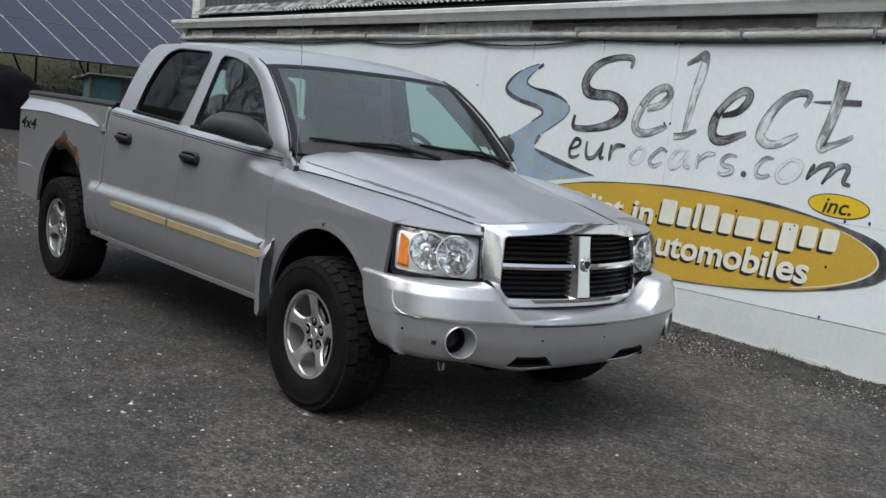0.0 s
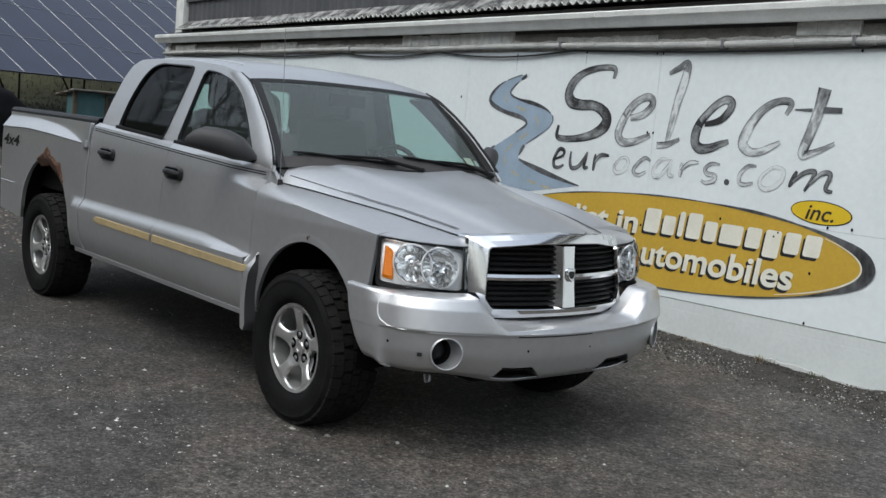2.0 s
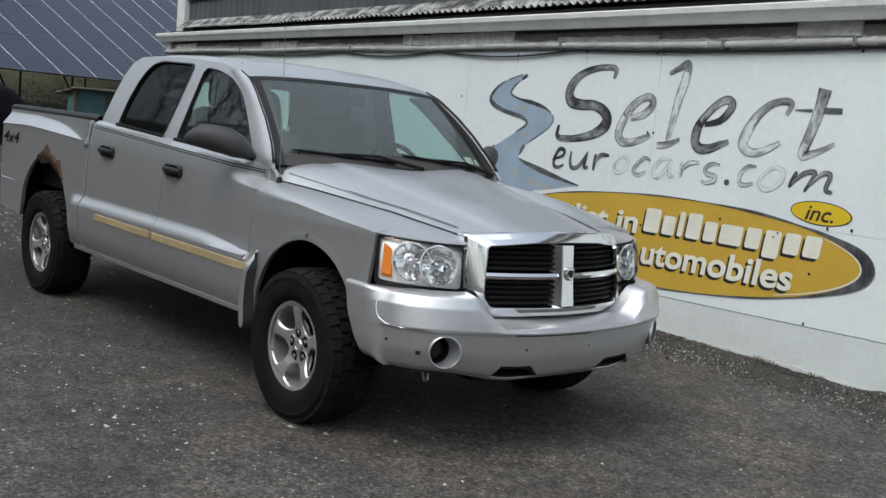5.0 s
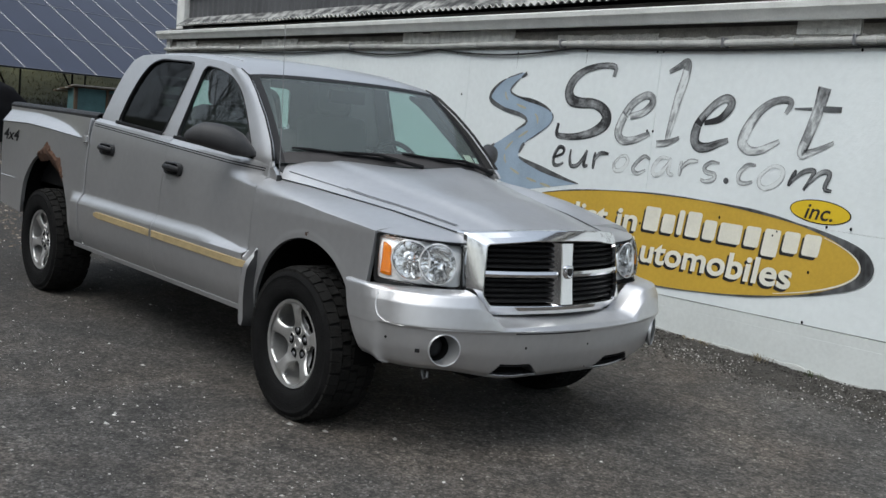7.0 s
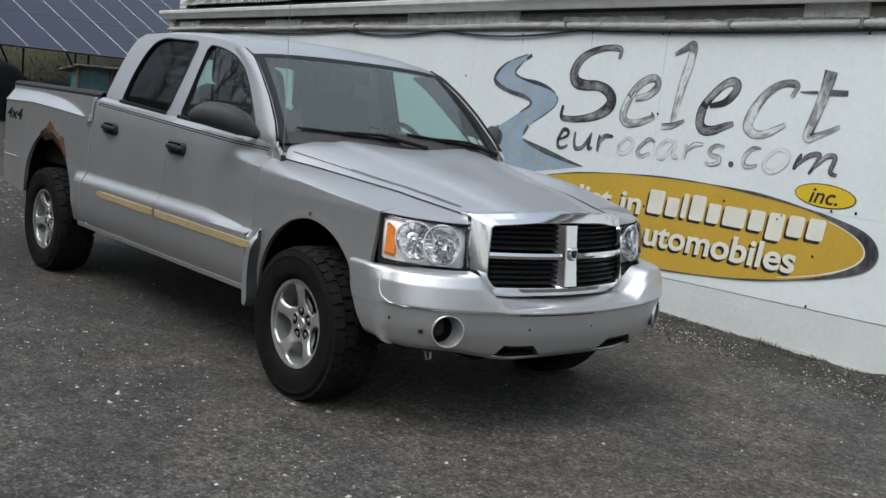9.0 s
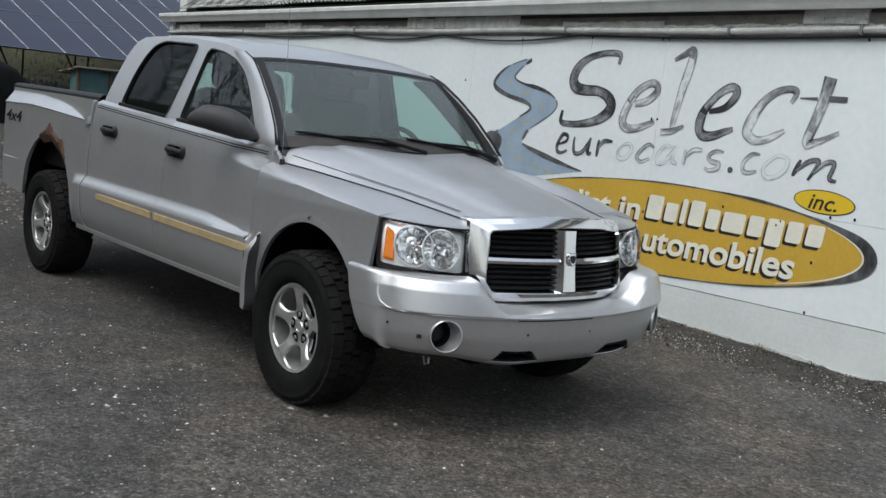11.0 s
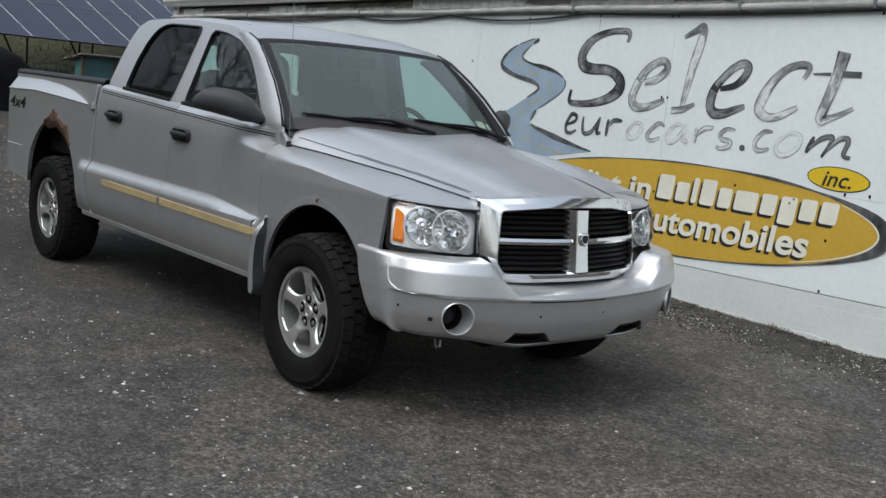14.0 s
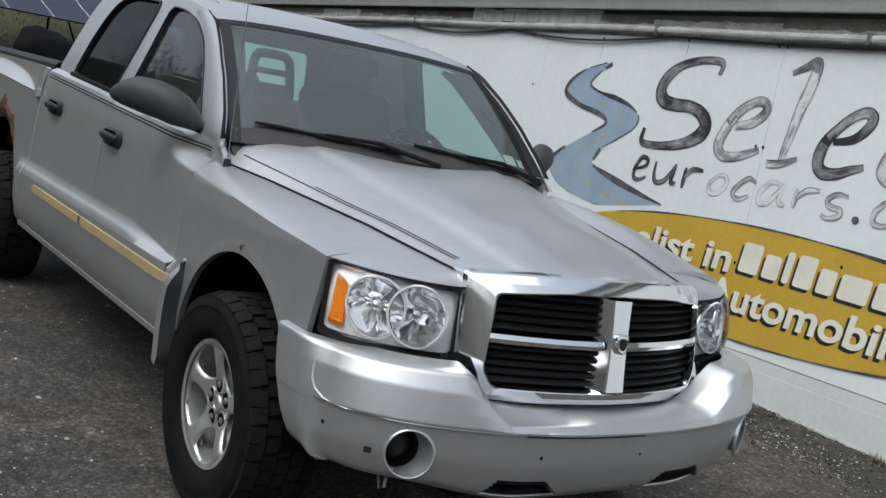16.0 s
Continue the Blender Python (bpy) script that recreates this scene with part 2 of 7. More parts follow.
ROUGH_BLACK = streaked("rough_black_paint", (0.015, 0.015, 0.016), (0.13, 0.135, 0.14))
CRUST = streaked("crusted_roofing", (0.03, 0.03, 0.03), (0.37, 0.37, 0.355), 0.0)
CRUST.node_tree.nodes["Mapping"].inputs["Scale"].default_value = (5, 14, 14)
RMP = CRUST.node_tree.nodes["Color Ramp"].color_ramp.elements
RMP[0].position, RMP[1].position = 0.68, 1.04


def yard_surface():
    """Worn asphalt: dark binder, stone grains of many greys, brown dirt in broad patches."""
    m = mat("worn_gravel_asphalt", (0.06, 0.06, 0.06), 0.92)
    n, k = m.node_tree.nodes, m.node_tree.links
    p = n["Principled BSDF"]
    tc = n.new("ShaderNodeTexCoord")
    vor, clump, patch, blot, grain = (n.new("ShaderNode" + t) for t in ("TexVoronoi", "TexNoise", "TexNoise", "TexNoise", "TexNoise"))
    for t, sc in ((vor, 105.0), (clump, 8.5), (patch, 0.75), (blot, 1.6), (grain, 160.0)):
        t.inputs["Scale"].default_value = sc
        k.new(tc.outputs["Object"], t.inputs["Vector"])
    patch.inputs["Detail"].default_value = blot.inputs["Detail"].default_value = 9
    blot.inputs["Roughness"].default_value = 0.62
    clump.inputs["Detail"].default_value, clump.inputs["Roughness"].default_value = 9, 0.78
    sep = n.new("ShaderNodeSeparateColor")
    k.new(vor.outputs["Color"], sep.inputs[0])
    r1 = n.new("ShaderNodeValToRGB")
    e = r1.color_ramp.elements
    e[0].position, e[0].color = 0.0, (0.026, 0.024, 0.022, 1)
    e[1].position, e[1].color = 1.0, (0.13, 0.13, 0.128, 1)
    for pos, c in ((0.45, (0.0430, 0.040, 0.0365, 1)), (0.80, (0.060, 0.056, 0.051, 1)), (0.955, (0.080, 0.076, 0.070, 1))):
        q = e.new(pos)
        q.color = c
    k.new(sep.outputs["Red"], r1.inputs["Fac"])
    r2 = n.new("ShaderNodeMapRange")
    r2.inputs["From Min"].default_value, r2.inputs["From Max"].default_value = 0.42, 0.60
    k.new(patch.outputs["Fac"], r2.inputs["Value"])
    mix = n.new("ShaderNodeMix")
    mix.data_type, mix.blend_type = "RGBA", "MULTIPLY"
    mix.inputs["B"].default_value = (1.15, 1.055, 0.965, 1)
    k.new(r2.outputs["Result"], mix.inputs["Factor"])
    k.new(r1.outputs["Color"], mix.inputs["A"])
    sc = n.new("ShaderNodeVectorMath")
    sc.operation = "SCALE"
    mr = n.new("ShaderNodeMapRange")
    mr.inputs["From Min"].default_value, mr.inputs["From Max"].default_value = 0.3, 0.7
    mr.inputs["To Min"].default_value, mr.inputs["To Max"].default_value = 0.60, 1.40
    k.new(blot.outputs["Fac"], mr.inputs["Value"])
    k.new(mix.outputs["Result"], sc.inputs[0])
    rough, both = n.new("ShaderNodeMapRange"), n.new("ShaderNodeMath")
    rough.inputs["From Min"].default_value, rough.inputs["From Max"].default_value = 0.34, 0.66
    rough.inputs["To Min"].default_value, rough.inputs["To Max"].default_value = 0.36, 1.66
    both.operation = "MULTIPLY"
    k.new(clump.outputs["Fac"], rough.inputs["Value"])
    k.new(rough.outputs["Result"], both.inputs[0])
    k.new(mr.outputs["Result"], both.inputs[1])
    # yard painted darker towards the back: uneven light put into its colour
    place, shade_ramp, worn = n.new("ShaderNodeSeparateXYZ"), n.new("ShaderNodeMapRange"), n.new("ShaderNodeMath")
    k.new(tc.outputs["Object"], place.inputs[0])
    k.new(place.outputs["X"], shade_ramp.inputs["Value"])
    shade_ramp.interpolation_type = "SMOOTHSTEP"
    shade_ramp.inputs["From Min"].default_value, shade_ramp.inputs["From Max"].default_value = -5.5, 2.2
    shade_ramp.inputs["To Min"].default_value, shade_ramp.inputs["To Max"].default_value = 0.55, 1.30
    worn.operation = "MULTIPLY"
    pits, pit_map, pitted = n.new("ShaderNodeTexNoise"), n.new("ShaderNodeMapRange"), n.new("ShaderNodeMath")
    pits.inputs["Scale"].default_value, pits.inputs["Detail"].default_value, pits.inputs["Roughness"].default_value = 34.0, 6.0, 0.72
    k.new(tc.outputs["Object"], pits.inputs["Vector"])
    pit_map.inputs["From Min"].default_value, pit_map.inputs["From Max"].default_value = 0.34, 0.56
    pit_map.inputs["To Min"].default_value, pit_map.inputs["To Max"].default_value = 0.30, 1.18
    k.new(pits.outputs["Fac"], pit_map.inputs["Value"])
    pitted.operation = "MULTIPLY"
    # stone tone times the painted shading, then the pits
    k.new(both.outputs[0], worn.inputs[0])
    k.new(shade_ramp.outputs["Result"], worn.inputs[1])
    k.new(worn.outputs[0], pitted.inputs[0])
    k.new(pit_map.outputs["Result"], pitted.inputs[1])
    k.new(pitted.outputs[0], sc.inputs["Scale"])
    k.new(sc.outputs[0], p.inputs["Base Color"])
    add, bump = n.new("ShaderNodeMath"), n.new("ShaderNodeBump")
    add.operation = "ADD"
    k.new(vor.outputs["Distance"], add.inputs[0])
    k.new(grain.outputs["Fac"], add.inputs[1])
    bump.invert = True
    bump.inputs["Strength"].default_value, bump.inputs["Distance"].default_value = 0.42, 0.010
    k.new(add.outputs[0], bump.inputs["Height"])
    k.new(bump.outputs["Normal"], p.inputs["Normal"])
    return m


def stones(name, stops):
    """Loose stones, each of its own shade."""
    m = mat(name, (0.2, 0.2, 0.2), 0.85)
    n, k = m.node_tree.nodes, m.node_tree.links
    geo, ramp = n.new("ShaderNodeNewGeometry"), n.new("ShaderNodeValToRGB")
    e = ramp.color_ramp.elements
    e[0].position, e[0].color = stops[0][0], (*stops[0][1], 1)
    e[1].position, e[1].color = stops[-1][0], (*stops[-1][1], 1)
    for pos, c in stops[1:-1]:
        e.new(pos).color = (*c, 1)
    k.new(geo.outputs["Random Per Island"], ramp.inputs["Fac"])
    k.new(ramp.outputs["Color"], n["Principled BSDF"].inputs["Base Color"])
    return m


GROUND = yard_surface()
GRIT = stones("loose_grit", [(0.0, (0.03, 0.03, 0.03)), (0.5, (0.09, 0.085, 0.08)), (0.85, (0.20, 0.19, 0.175)), (1.0, (0.5, 0.49, 0.46))])
CLODS = stones("soil_clods_and_grit", [(0.0, (0.014, 0.012, 0.010)), (0.6, (0.036, 0.031, 0.026)), (0.9, (0.08, 0.073, 0.064)), (1.0, (0.30, 0.29, 0.27))])
CHIPS = stones("pale_chips", [(0.0, (0.16, 0.155, 0.145)), (0.6, (0.42, 0.41, 0.385)), (1.0, (0.72, 0.71, 0.68))])
LEAVES = stones("dead_leaves", [(0.0, (0.05, 0.04, 0.03)), (0.6, (0.16, 0.12, 0.08)), (1.0, (0.36, 0.32, 0.26))])
GRASS = mat("dull_grass", (0.045, 0.046, 0.018), 0.95, 0.0, 0.5, 0.7, 0.6, 12)


# ---- building helpers ----
from mathutils.geometry import tessellate_polygon


def part(name, bm, material, parent=None, label="", smooth=35, thick=0.0, bevel=0.0, lining=None):
    me = bpy.data.meshes.new(name)
    bm.to_mesh(me)
    bm.free()
    me.materials.append(material)
    ob = new(name, me)
    ob.parent = parent
    if smooth:
        for f in me.polygons:
            f.use_smooth = True
        me.set_sharp_from_angle(angle=radians(smooth))
        if thick:
            uses = {}
            for f in me.polygons:
                for e in f.edge_keys:
                    uses[e] = uses.get(e, 0) + 1
            for e in me.edges:
                if uses.get(e.key, 0) == 1:
                    e.use_edge_sharp = True
    if thick:
        s = ob.modifiers.new("thickness", "SOLIDIFY")
        s.thickness, s.offset = thick, -1
        if lining:
            me.materials.append(lining)
            s.material_offset = 1
    if bevel:
        b = ob.modifiers.new("soft_edges", "BEVEL")
        b.width, b.segments, b.limit_method = bevel, 2, "ANGLE"
    if label:
        ob["label"] = label
    return ob


def thing(name, label, category, at=None, group="", kind=""):
    ob = new(name)
    ob.empty_display_size = 0.2
    if at is not None:
        ob.matrix_world = at
    return tagged(ob, label, category, group, kind)


def grid(bm, rows, out=None, loop=False):
    """A sheet over rows of points, its faces turned towards out."""
    vs = [[bm.verts.new(p) for p in r] for r in rows]
    fs = []
    for a, b in zip(vs, vs[1:]):
        n = len(a)
        for i in range(n if loop else n - 1):
            j = (i + 1) % n
            if (a[i].co - a[j].co).length < 1e-6 and (b[i].co - b[j].co).length < 1e-6:
                continue
            fs.append(bm.faces.new((a[i], a[j], b[j], b[i])))
    if out is not None and fs:
        total = Vector()
        for f in fs:
            f.normal_update()
            total += f.normal * f.calc_area()
        if total.dot(Vector(out)) < 0:
            bmesh.ops.reverse_faces(bm, faces=fs)
    return vs


def box(bm, x0, x1, y0, y1, z0, z1, m=None):
    r = bmesh.ops.create_cube(bm, size=1, matrix=Matrix.Translation(((x0 + x1) / 2, (y0 + y1) / 2, (z0 + z1) / 2)) @ Matrix.Diagonal((x1 - x0, y1 - y0, z1 - z0, 1)))
    if m is not None:
        bmesh.ops.transform(bm, matrix=m, verts=r["verts"])
    return r["verts"]


def tube(bm, pts, r, seg=8, cap=True):
    """A round bar along points; r may be a list."""
    pts = [Vector(p) for p in pts]
    rr = r if isinstance(r, (list, tuple)) else [r] * len(pts)
    rows, side = [], None
    for i, p in enumerate(pts):
        d = (pts[min(i + 1, len(pts) - 1)] - pts[max(i - 1, 0)]).normalized()
        if side is None:
            side = d.cross(Vector((0, 0, 1)) if abs(d.z) < 0.9 else Vector((1, 0, 0))).normalized()
        side = (side - d * side.dot(d)).normalized()
        up = d.cross(side)
        rows.append([p + (side * math.cos(a) + up * math.sin(a)) * rr[i] for a in (math.tau * k / seg for k in range(seg))])
    vs = grid(bm, rows, loop=True)
    if cap:
        bm.faces.new(vs[0][::-1])
        bm.faces.new(vs[-1])
    return vs


def lathe(bm, prof, seg=48, axis=(0, 0, 0)):
    """Turns a profile of (radius, y) round the y axis."""
    c = Vector(axis)
    return grid(bm, [[c + Vector((r * math.cos(a), y, r * math.sin(a))) for a in (math.tau * k / seg for k in range(seg))] for r, y in prof], loop=True)


def solid(bm):
    bmesh.ops.recalc_face_normals(bm, faces=bm.faces)
    return bm


def lerp(a, b, t):
    return a + (b - a) * t


def sstep(a, b, x):
    t = min(1, max(0, (x - a) / (b - a)))
    return t * t * (3 - 2 * t)


def interp(x, xs, ys):
    return float(np.interp(x, xs, ys))


def rounded(pts, r=0.03, n=4):
    """A closed outline with rounded corners."""
    res, pts = [], [Vector(p) for p in pts]
    for i, p in enumerate(pts):
        a, b = pts[i - 1], pts[(i + 1) % len(pts)]
        ra = min(r, (a - p).length * 0.45, (b - p).length * 0.45)
        s, e = p + (a - p).normalized() * ra, p + (b - p).normalized() * ra
        res += [(1 - t) ** 2 * s + 2 * t * (1 - t) * p + t * t * e for t in (k / n for k in range(n + 1))]
    return res


def resample(pts, n):
    """n points at even steps round a closed outline."""
    pts = [Vector(p) for p in pts]
    seg = [(pts[(i + 1) % len(pts)] - p).length for i, p in enumerate(pts)]
    cum = np.concatenate([[0], np.cumsum(seg)])
    loop = pts + [pts[0]]
    res = []
    for d in np.linspace(0, cum[-1], n, endpoint=False):
        i = min(int(np.searchsorted(cum, d, "right")) - 1, len(pts) - 1)
        res.append(loop[i].lerp(loop[i + 1], (d - cum[i]) / max(seg[i], 1e-9)))
    return res


def fill(bm, outer, holes=()):
    """A flat-ish face inside an outline, with holes."""
    loops = [[Vector(p) for p in lp] for lp in (outer, *holes)]
    vs = [bm.verts.new(p) for lp in loops for p in lp]
    for tri in tessellate_polygon(loops):
        bm.faces.new([vs[i] for i in tri])


# ---- ground ----
def ground_z(x, y):
    bank = min(0.10 * max(0.0, -x - 12.0) + 0.24 * max(0.0, -x - 24.0), 7.0)
    # unseen hillside added at -y to darken the truck's side and ground
    shade_hill = min(1.2 * max(0.0, -y - 7.5 + 2.3 * sstep(-2.5, -6.0, x)), 10.0)
    shade_hill *= 1 - 0.80 * sstep(-1.0, 7.0, x)
    return max(bank, shade_hill) + 0.10 * noise.noise((x * 0.5, y * 0.5, 0)) * sstep(0.0, 3.0, max(-x - 9.0, -y - 15.0))


bm = bmesh.new()
xs = [-600, -200, -80, -55, -45] + [-40 + 0.8 * i for i in range(70)] + [20, 60, 200, 600]
ys = [-600, -200, -70, -55, -45] + [-38 + 0.8 * i for i in range(72)] + [30, 60, 200, 600]
grid(bm, [[(x, y, ground_z(x, y)) for y in ys] for x in xs], (0, 0, 1))
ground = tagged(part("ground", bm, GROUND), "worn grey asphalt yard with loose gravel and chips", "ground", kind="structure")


def scatter(name, places, material, label, flat=0.45):
    """Small stones at given places (x, y, z, size), joined."""
    rng = random.Random(len(places))
    verts, faces = [], []
    for x, y, z, r in places:
        o, a, k = len(verts), rng.random() * 6.28, rng.uniform(0.3, 0.9)
        c, s = math.cos(a), math.sin(a)
        for dx, dy, dz in ((r, 0, 0), (0, r * k, 0), (-r * rng.uniform(0.7, 1), 0, 0), (0, -r * k, 0), (r * rng.uniform(-0.3, 0.3), 0, r * flat), (0, 0, -r * 0.4)):
            verts.append((x + dx * c - dy * s, y + dx * s + dy * c, z + dz))
        for i in range(4):
            faces += [(o + i, o + (i + 1) % 4, o + 4), (o + (i + 1) % 4, o + i, o + 5)]
    me = bpy.data.meshes.new(name)
    me.from_pydata(verts, [], faces)
    me.materials.append(material)
    return tagged(new(name, me), label, "gravel", kind="stuff")


# ---- the building ----
WALL_TURN, WALL_OFF = -5.553, 2.725
B = pose(0, 0, 0, 0, 0, WALL_TURN) @ pose(0, WALL_OFF, 0)
S0, S1 = -11.8, 9.0

wall = thing("wall_north", "white painted board wall with hand-painted sign writing", "wall", B, kind="structure")
bm = bmesh.new()
box(bm, S0, S1, 0.02, 0.25, -0.3, 2.3)
part("wall_core", bm, OLD_BOARD, wall)


def joint_line(s):
    """The height of the low board joint, which climbs along the wall."""
    return 0.345 + 0.0295 * max(-4.0, min(s, 4.0))


def board(name, a, b, y, low_edge, top_edge, label=""):
    """A wall board between two sloping edges."""
    bm = bmesh.new()
    vs = [[bm.verts.new((x, d, z)) for d, z in ((y, low_edge(x)), (y, top_edge(x)), (0.02, top_edge(x)), (0.02, low_edge(x)))] for x in (a, b)]
    for k in range(4):
        bm.faces.new((vs[0][k], vs[0][(k + 1) % 4], vs[1][(k + 1) % 4], vs[1][k]))
    bm.faces.new(vs[0]), bm.faces.new(vs[1][::-1])
    part(name, solid(bm), BASE_WHITE if name.startswith("base") else WHITE_WALL, wall, label, smooth=0)


for i, (a, b) in enumerate(zip([S0, -8.56, -6.12, -3.68, -1.24, 1.2, 3.64, 6.08], [-8.56, -6.12, -3.68, -1.24, 1.2, 3.64, 6.08, S1])):
    a, b = a + 0.0015, b - 0.0015
    board("panel", a, b, 0.0, lambda x: joint_line(x) + 0.0035, lambda x: 0.9925)
    board("panel", a, b, 0.0, lambda x: 0.9945, lambda x: 2.144)
    board("base_strip", a, b, -0.003, lambda x: joint_line(x) - 0.074, lambda x: joint_line(x) - 0.0035)
    board("base_board", a, b, -0.0050, lambda x: -0.1, lambda x: joint_line(x) - 0.0745)
bm = bmesh.new()
rows = []
for s in np.arange(S0, S1, 0.04).tolist():
    top = 0.072 + 0.022 * noise.noise((s * 2.3, 1, 0)) + 0.016 * noise.noise((s * 9, 1, 0)) + 0.006 * noise.noise((s * 31, 1, 0))
    rows.append([(s, y + 0.003 * noise.noise((s * 9, z * 9, 3)), z) for y, z in ((-0.016, -0.1), (-0.014, 0.02), (-0.012, top - 0.012), (-0.010, top - 0.002), (-0.005, top))])
grid(bm, rows, (0, -1, 0))
part("plaster_footing", bm, WHITE_PLASTER, wall, "ragged dirty plaster at the wall's foot")

band = thing("trim_band", "weathered grey boards under the eaves with peeling white paint", "trim", B, kind="structure")
# tone painted dark for old board and for shade under the eaves
bm = bmesh.new()
box(bm, S0, S1, 0.03, 0.06, 2.145, 2.5)
part("back_board", bm, DARK_BOARD, band)
rng = random.Random(11)
s = S0
while s < S1:
    w = rng.uniform(0.35, 1.2)
    bm = bmesh.new()
    y0, flake = rng.uniform(0.004, 0.012), rng.uniform(0.0, 0.03)
    e = min(s + w - 0.005, S1)
    rows = []
    for x in np.linspace(s, e, max(4, int((e - s) / 0.02))).tolist():
        top = 2.262 - flake + 0.016 * noise.noise((x * 3.1, 5, 0)) + 0.012 * noise.noise((x * 11, 5, 0)) + 0.006 * noise.noise((x * 37, 5, 0))
        rows.append([(x, y0, 2.146), (x, y0 + 0.003 * noise.noise((x * 8, 1, 1)), 2.20), (x, y0 + 0.004, top)])
    grid(bm, rows, (0, -1, 0))
    part("paint_flake", bm, PEELING if rng.random() < 0.8 else OLD_BOARD, band, "peeling off-white paint on old board", smooth=0, thick=0.006)
    s += w
for a, b, z0, z1 in ((-0.06, 0.42, 2.232, 2.329), (0.6, 1.9, 2.23, 2.33), (-4.9, -3.06, 2.216, 2.318), (-8.34, -7.33, 2.212, 2.292), (-11.4, -10.6, 2.2, 2.3)):
    n = max(1, int((b - a) / 0.16))
    for i in range(n):
        bm = bmesh.new()
        box(bm, lerp(a, b, i / n) + 0.002, lerp(a, b, (i + 1) / n) - 0.002, -0.004 + rng.uniform(0, 0.006), 0.02, z0 + rng.uniform(-0.004, 0.004), z1 + rng.uniform(-0.008, 0.008))
        part("block", bm, LICHEN, band, smooth=0)

gutter = thing("gutter", "white metal rain gutter along the eaves", "gutter", B)
bm = bmesh.new()
prof = [(0.0, 2.44), (0.0, 2.325), (-0.07, 2.32), (-0.082, 2.34), (-0.095, 2.37), (-0.118, 2.395), (-0.122, 2.43), (-0.112, 2.437), (-0.106, 2.425)]
grid(bm, [[(s, y - 0.01, z + 0.0035 * -s * 0.35) for y, z in prof] for s in np.linspace(S0 - 0.2, S1, 60)], (0, -1, 0.3))
part("trough", bm, WHITE_TRIM, gutter, thick=0.004)
for s in (-11.4, -9.2, -6.6, -4.1, -1.9, 0.25, 2.6, 5.0):
    bm = bmesh.new()
    dz = 0.0035 * -s * 0.35
    grid(bm, [[(q, y - 0.012 - 0.004 * (y < -0.05), z + dz - 0.003 * (y > -0.08)) for y, z in prof[1:7]] for q in (s - 0.02, s + 0.02)], (0, -1, 0))
    part("joint_strap", bm, WHITE_TRIM, gutter, thick=0.004)
bm = bmesh.new()
fill(bm, [(S0 - 0.2, y - 0.01, z + 0.0145) for y, z in prof[:7]])
part("end_cap", bm, WHITE_TRIM, gutter, thick=0.004)

pipe = thing("conduit_pipe", "grey-white conduit pipe clipped along the wall top", "pipe", B)
bm = bmesh.new()
tube(bm, [(s, -0.035, 2.185 + 0.006 * math.sin(s * 1.7)) for s in np.linspace(S0, S1, 80)], 0.024, 10)
part("pipe_run", bm, PVC, pipe)
for s in (-9.6, -8.2, -6.9, -5.4, -4.35, -3.55, -2.6, -2.15, -1.95, -1.22, -0.78, -0.05, 0.55, 1.6, 2.8):
    bm = bmesh.new()
    zz = 2.185 + 0.006 * math.sin(s * 1.7)
    tube(bm, [(s - 0.022, -0.035, zz), (s + 0.022, -0.035, zz)], 0.029, 10)
    part("coupling", bm, PVC, pipe)
for s in (-2.35, -0.62, 0.42, -5.9, -8.9):
    bm = bmesh.new()
    zz = 2.185 + 0.006 * math.sin(s * 1.7)
    box(bm, s - 0.012, s + 0.012, -0.066, 0.0, zz - 0.034, zz + 0.034)
    part("pipe_clip", bm, STEEL, pipe, bevel=0.004)
cable = thing("cable", "thin black cable hung in shallow swags below the pipe", "cable", B)
bm = bmesh.new()
cp = []
for a, b, dip in ((-11.5, -9.0, 0.02), (-9.0, -6.1, 0.03), (-6.1, -4.2, 0.045), (-4.2, -2.2, 0.05), (-2.2, 0.6, 0.018), (0.6, 3.5, 0.02), (3.5, 8.8, 0.02)):
    for i in range(12):
        t = i / 12
        cp.append((lerp(a, b, t), -0.022, 2.150 - dip * math.sin(math.pi * t)))
tube(bm, cp, 0.0085, 6)
part("cable_run", bm, CABLE, cable)

upper = thing("upper_wall", "dark grey corrugated metal upper wall with a flaking white skirt", "wall", B, kind="structure")
bm = bmesh.new()
rows = []
for y, z in ((0.14, 2.55), (0.14, 2.8), (0.14, 2.98)):
    rows.append([(s, y + 0.007 * math.cos(s * math.tau / 0.19), z) for s in np.arange(S0 + 0.5, S1, 0.024).tolist()])
grid(bm, rows, (0, -1, 0))
part("siding", bm, ROOFING, upper, thick=0.004)
bm = bmesh.new()
rng = random.Random(2)
rows = []
for y, z, k in ((0.12, 2.665, 0.0), (0.04, 2.60, 0.5), (-0.035, 2.545, 1.0), (-0.045, 2.536, 1.0)):
    row = []
    for i, s in enumerate(np.arange(S0 + 0.45, S1, 0.0125).tolist()):
        wave = math.cos(s * math.tau / 0.10)
        row.append((s, y - 0.004 * wave * k, z + 0.014 * wave * k + 0.010 * noise.noise((s * 2.1, y * 9, 0)) * k + 0.012 * noise.noise((s * 0.35, 7, 0))))
    rows.append(row)
grid(bm, rows, (0, -1, 0.8))
part("corrugated_skirt", bm, CRUST, upper, "corrugated skirt with flaking white crust", thick=0.005)
bm = bmesh.new()
tube(bm, [(x, y - 0.004, z) for x, y, z in row], [0.0045 + 0.0035 * noise.noise((x * 3, 5, 0)) for x, y, z in row], 5)
part("crusted_edge", bm, LICHEN, upper)
bm = bmesh.new()
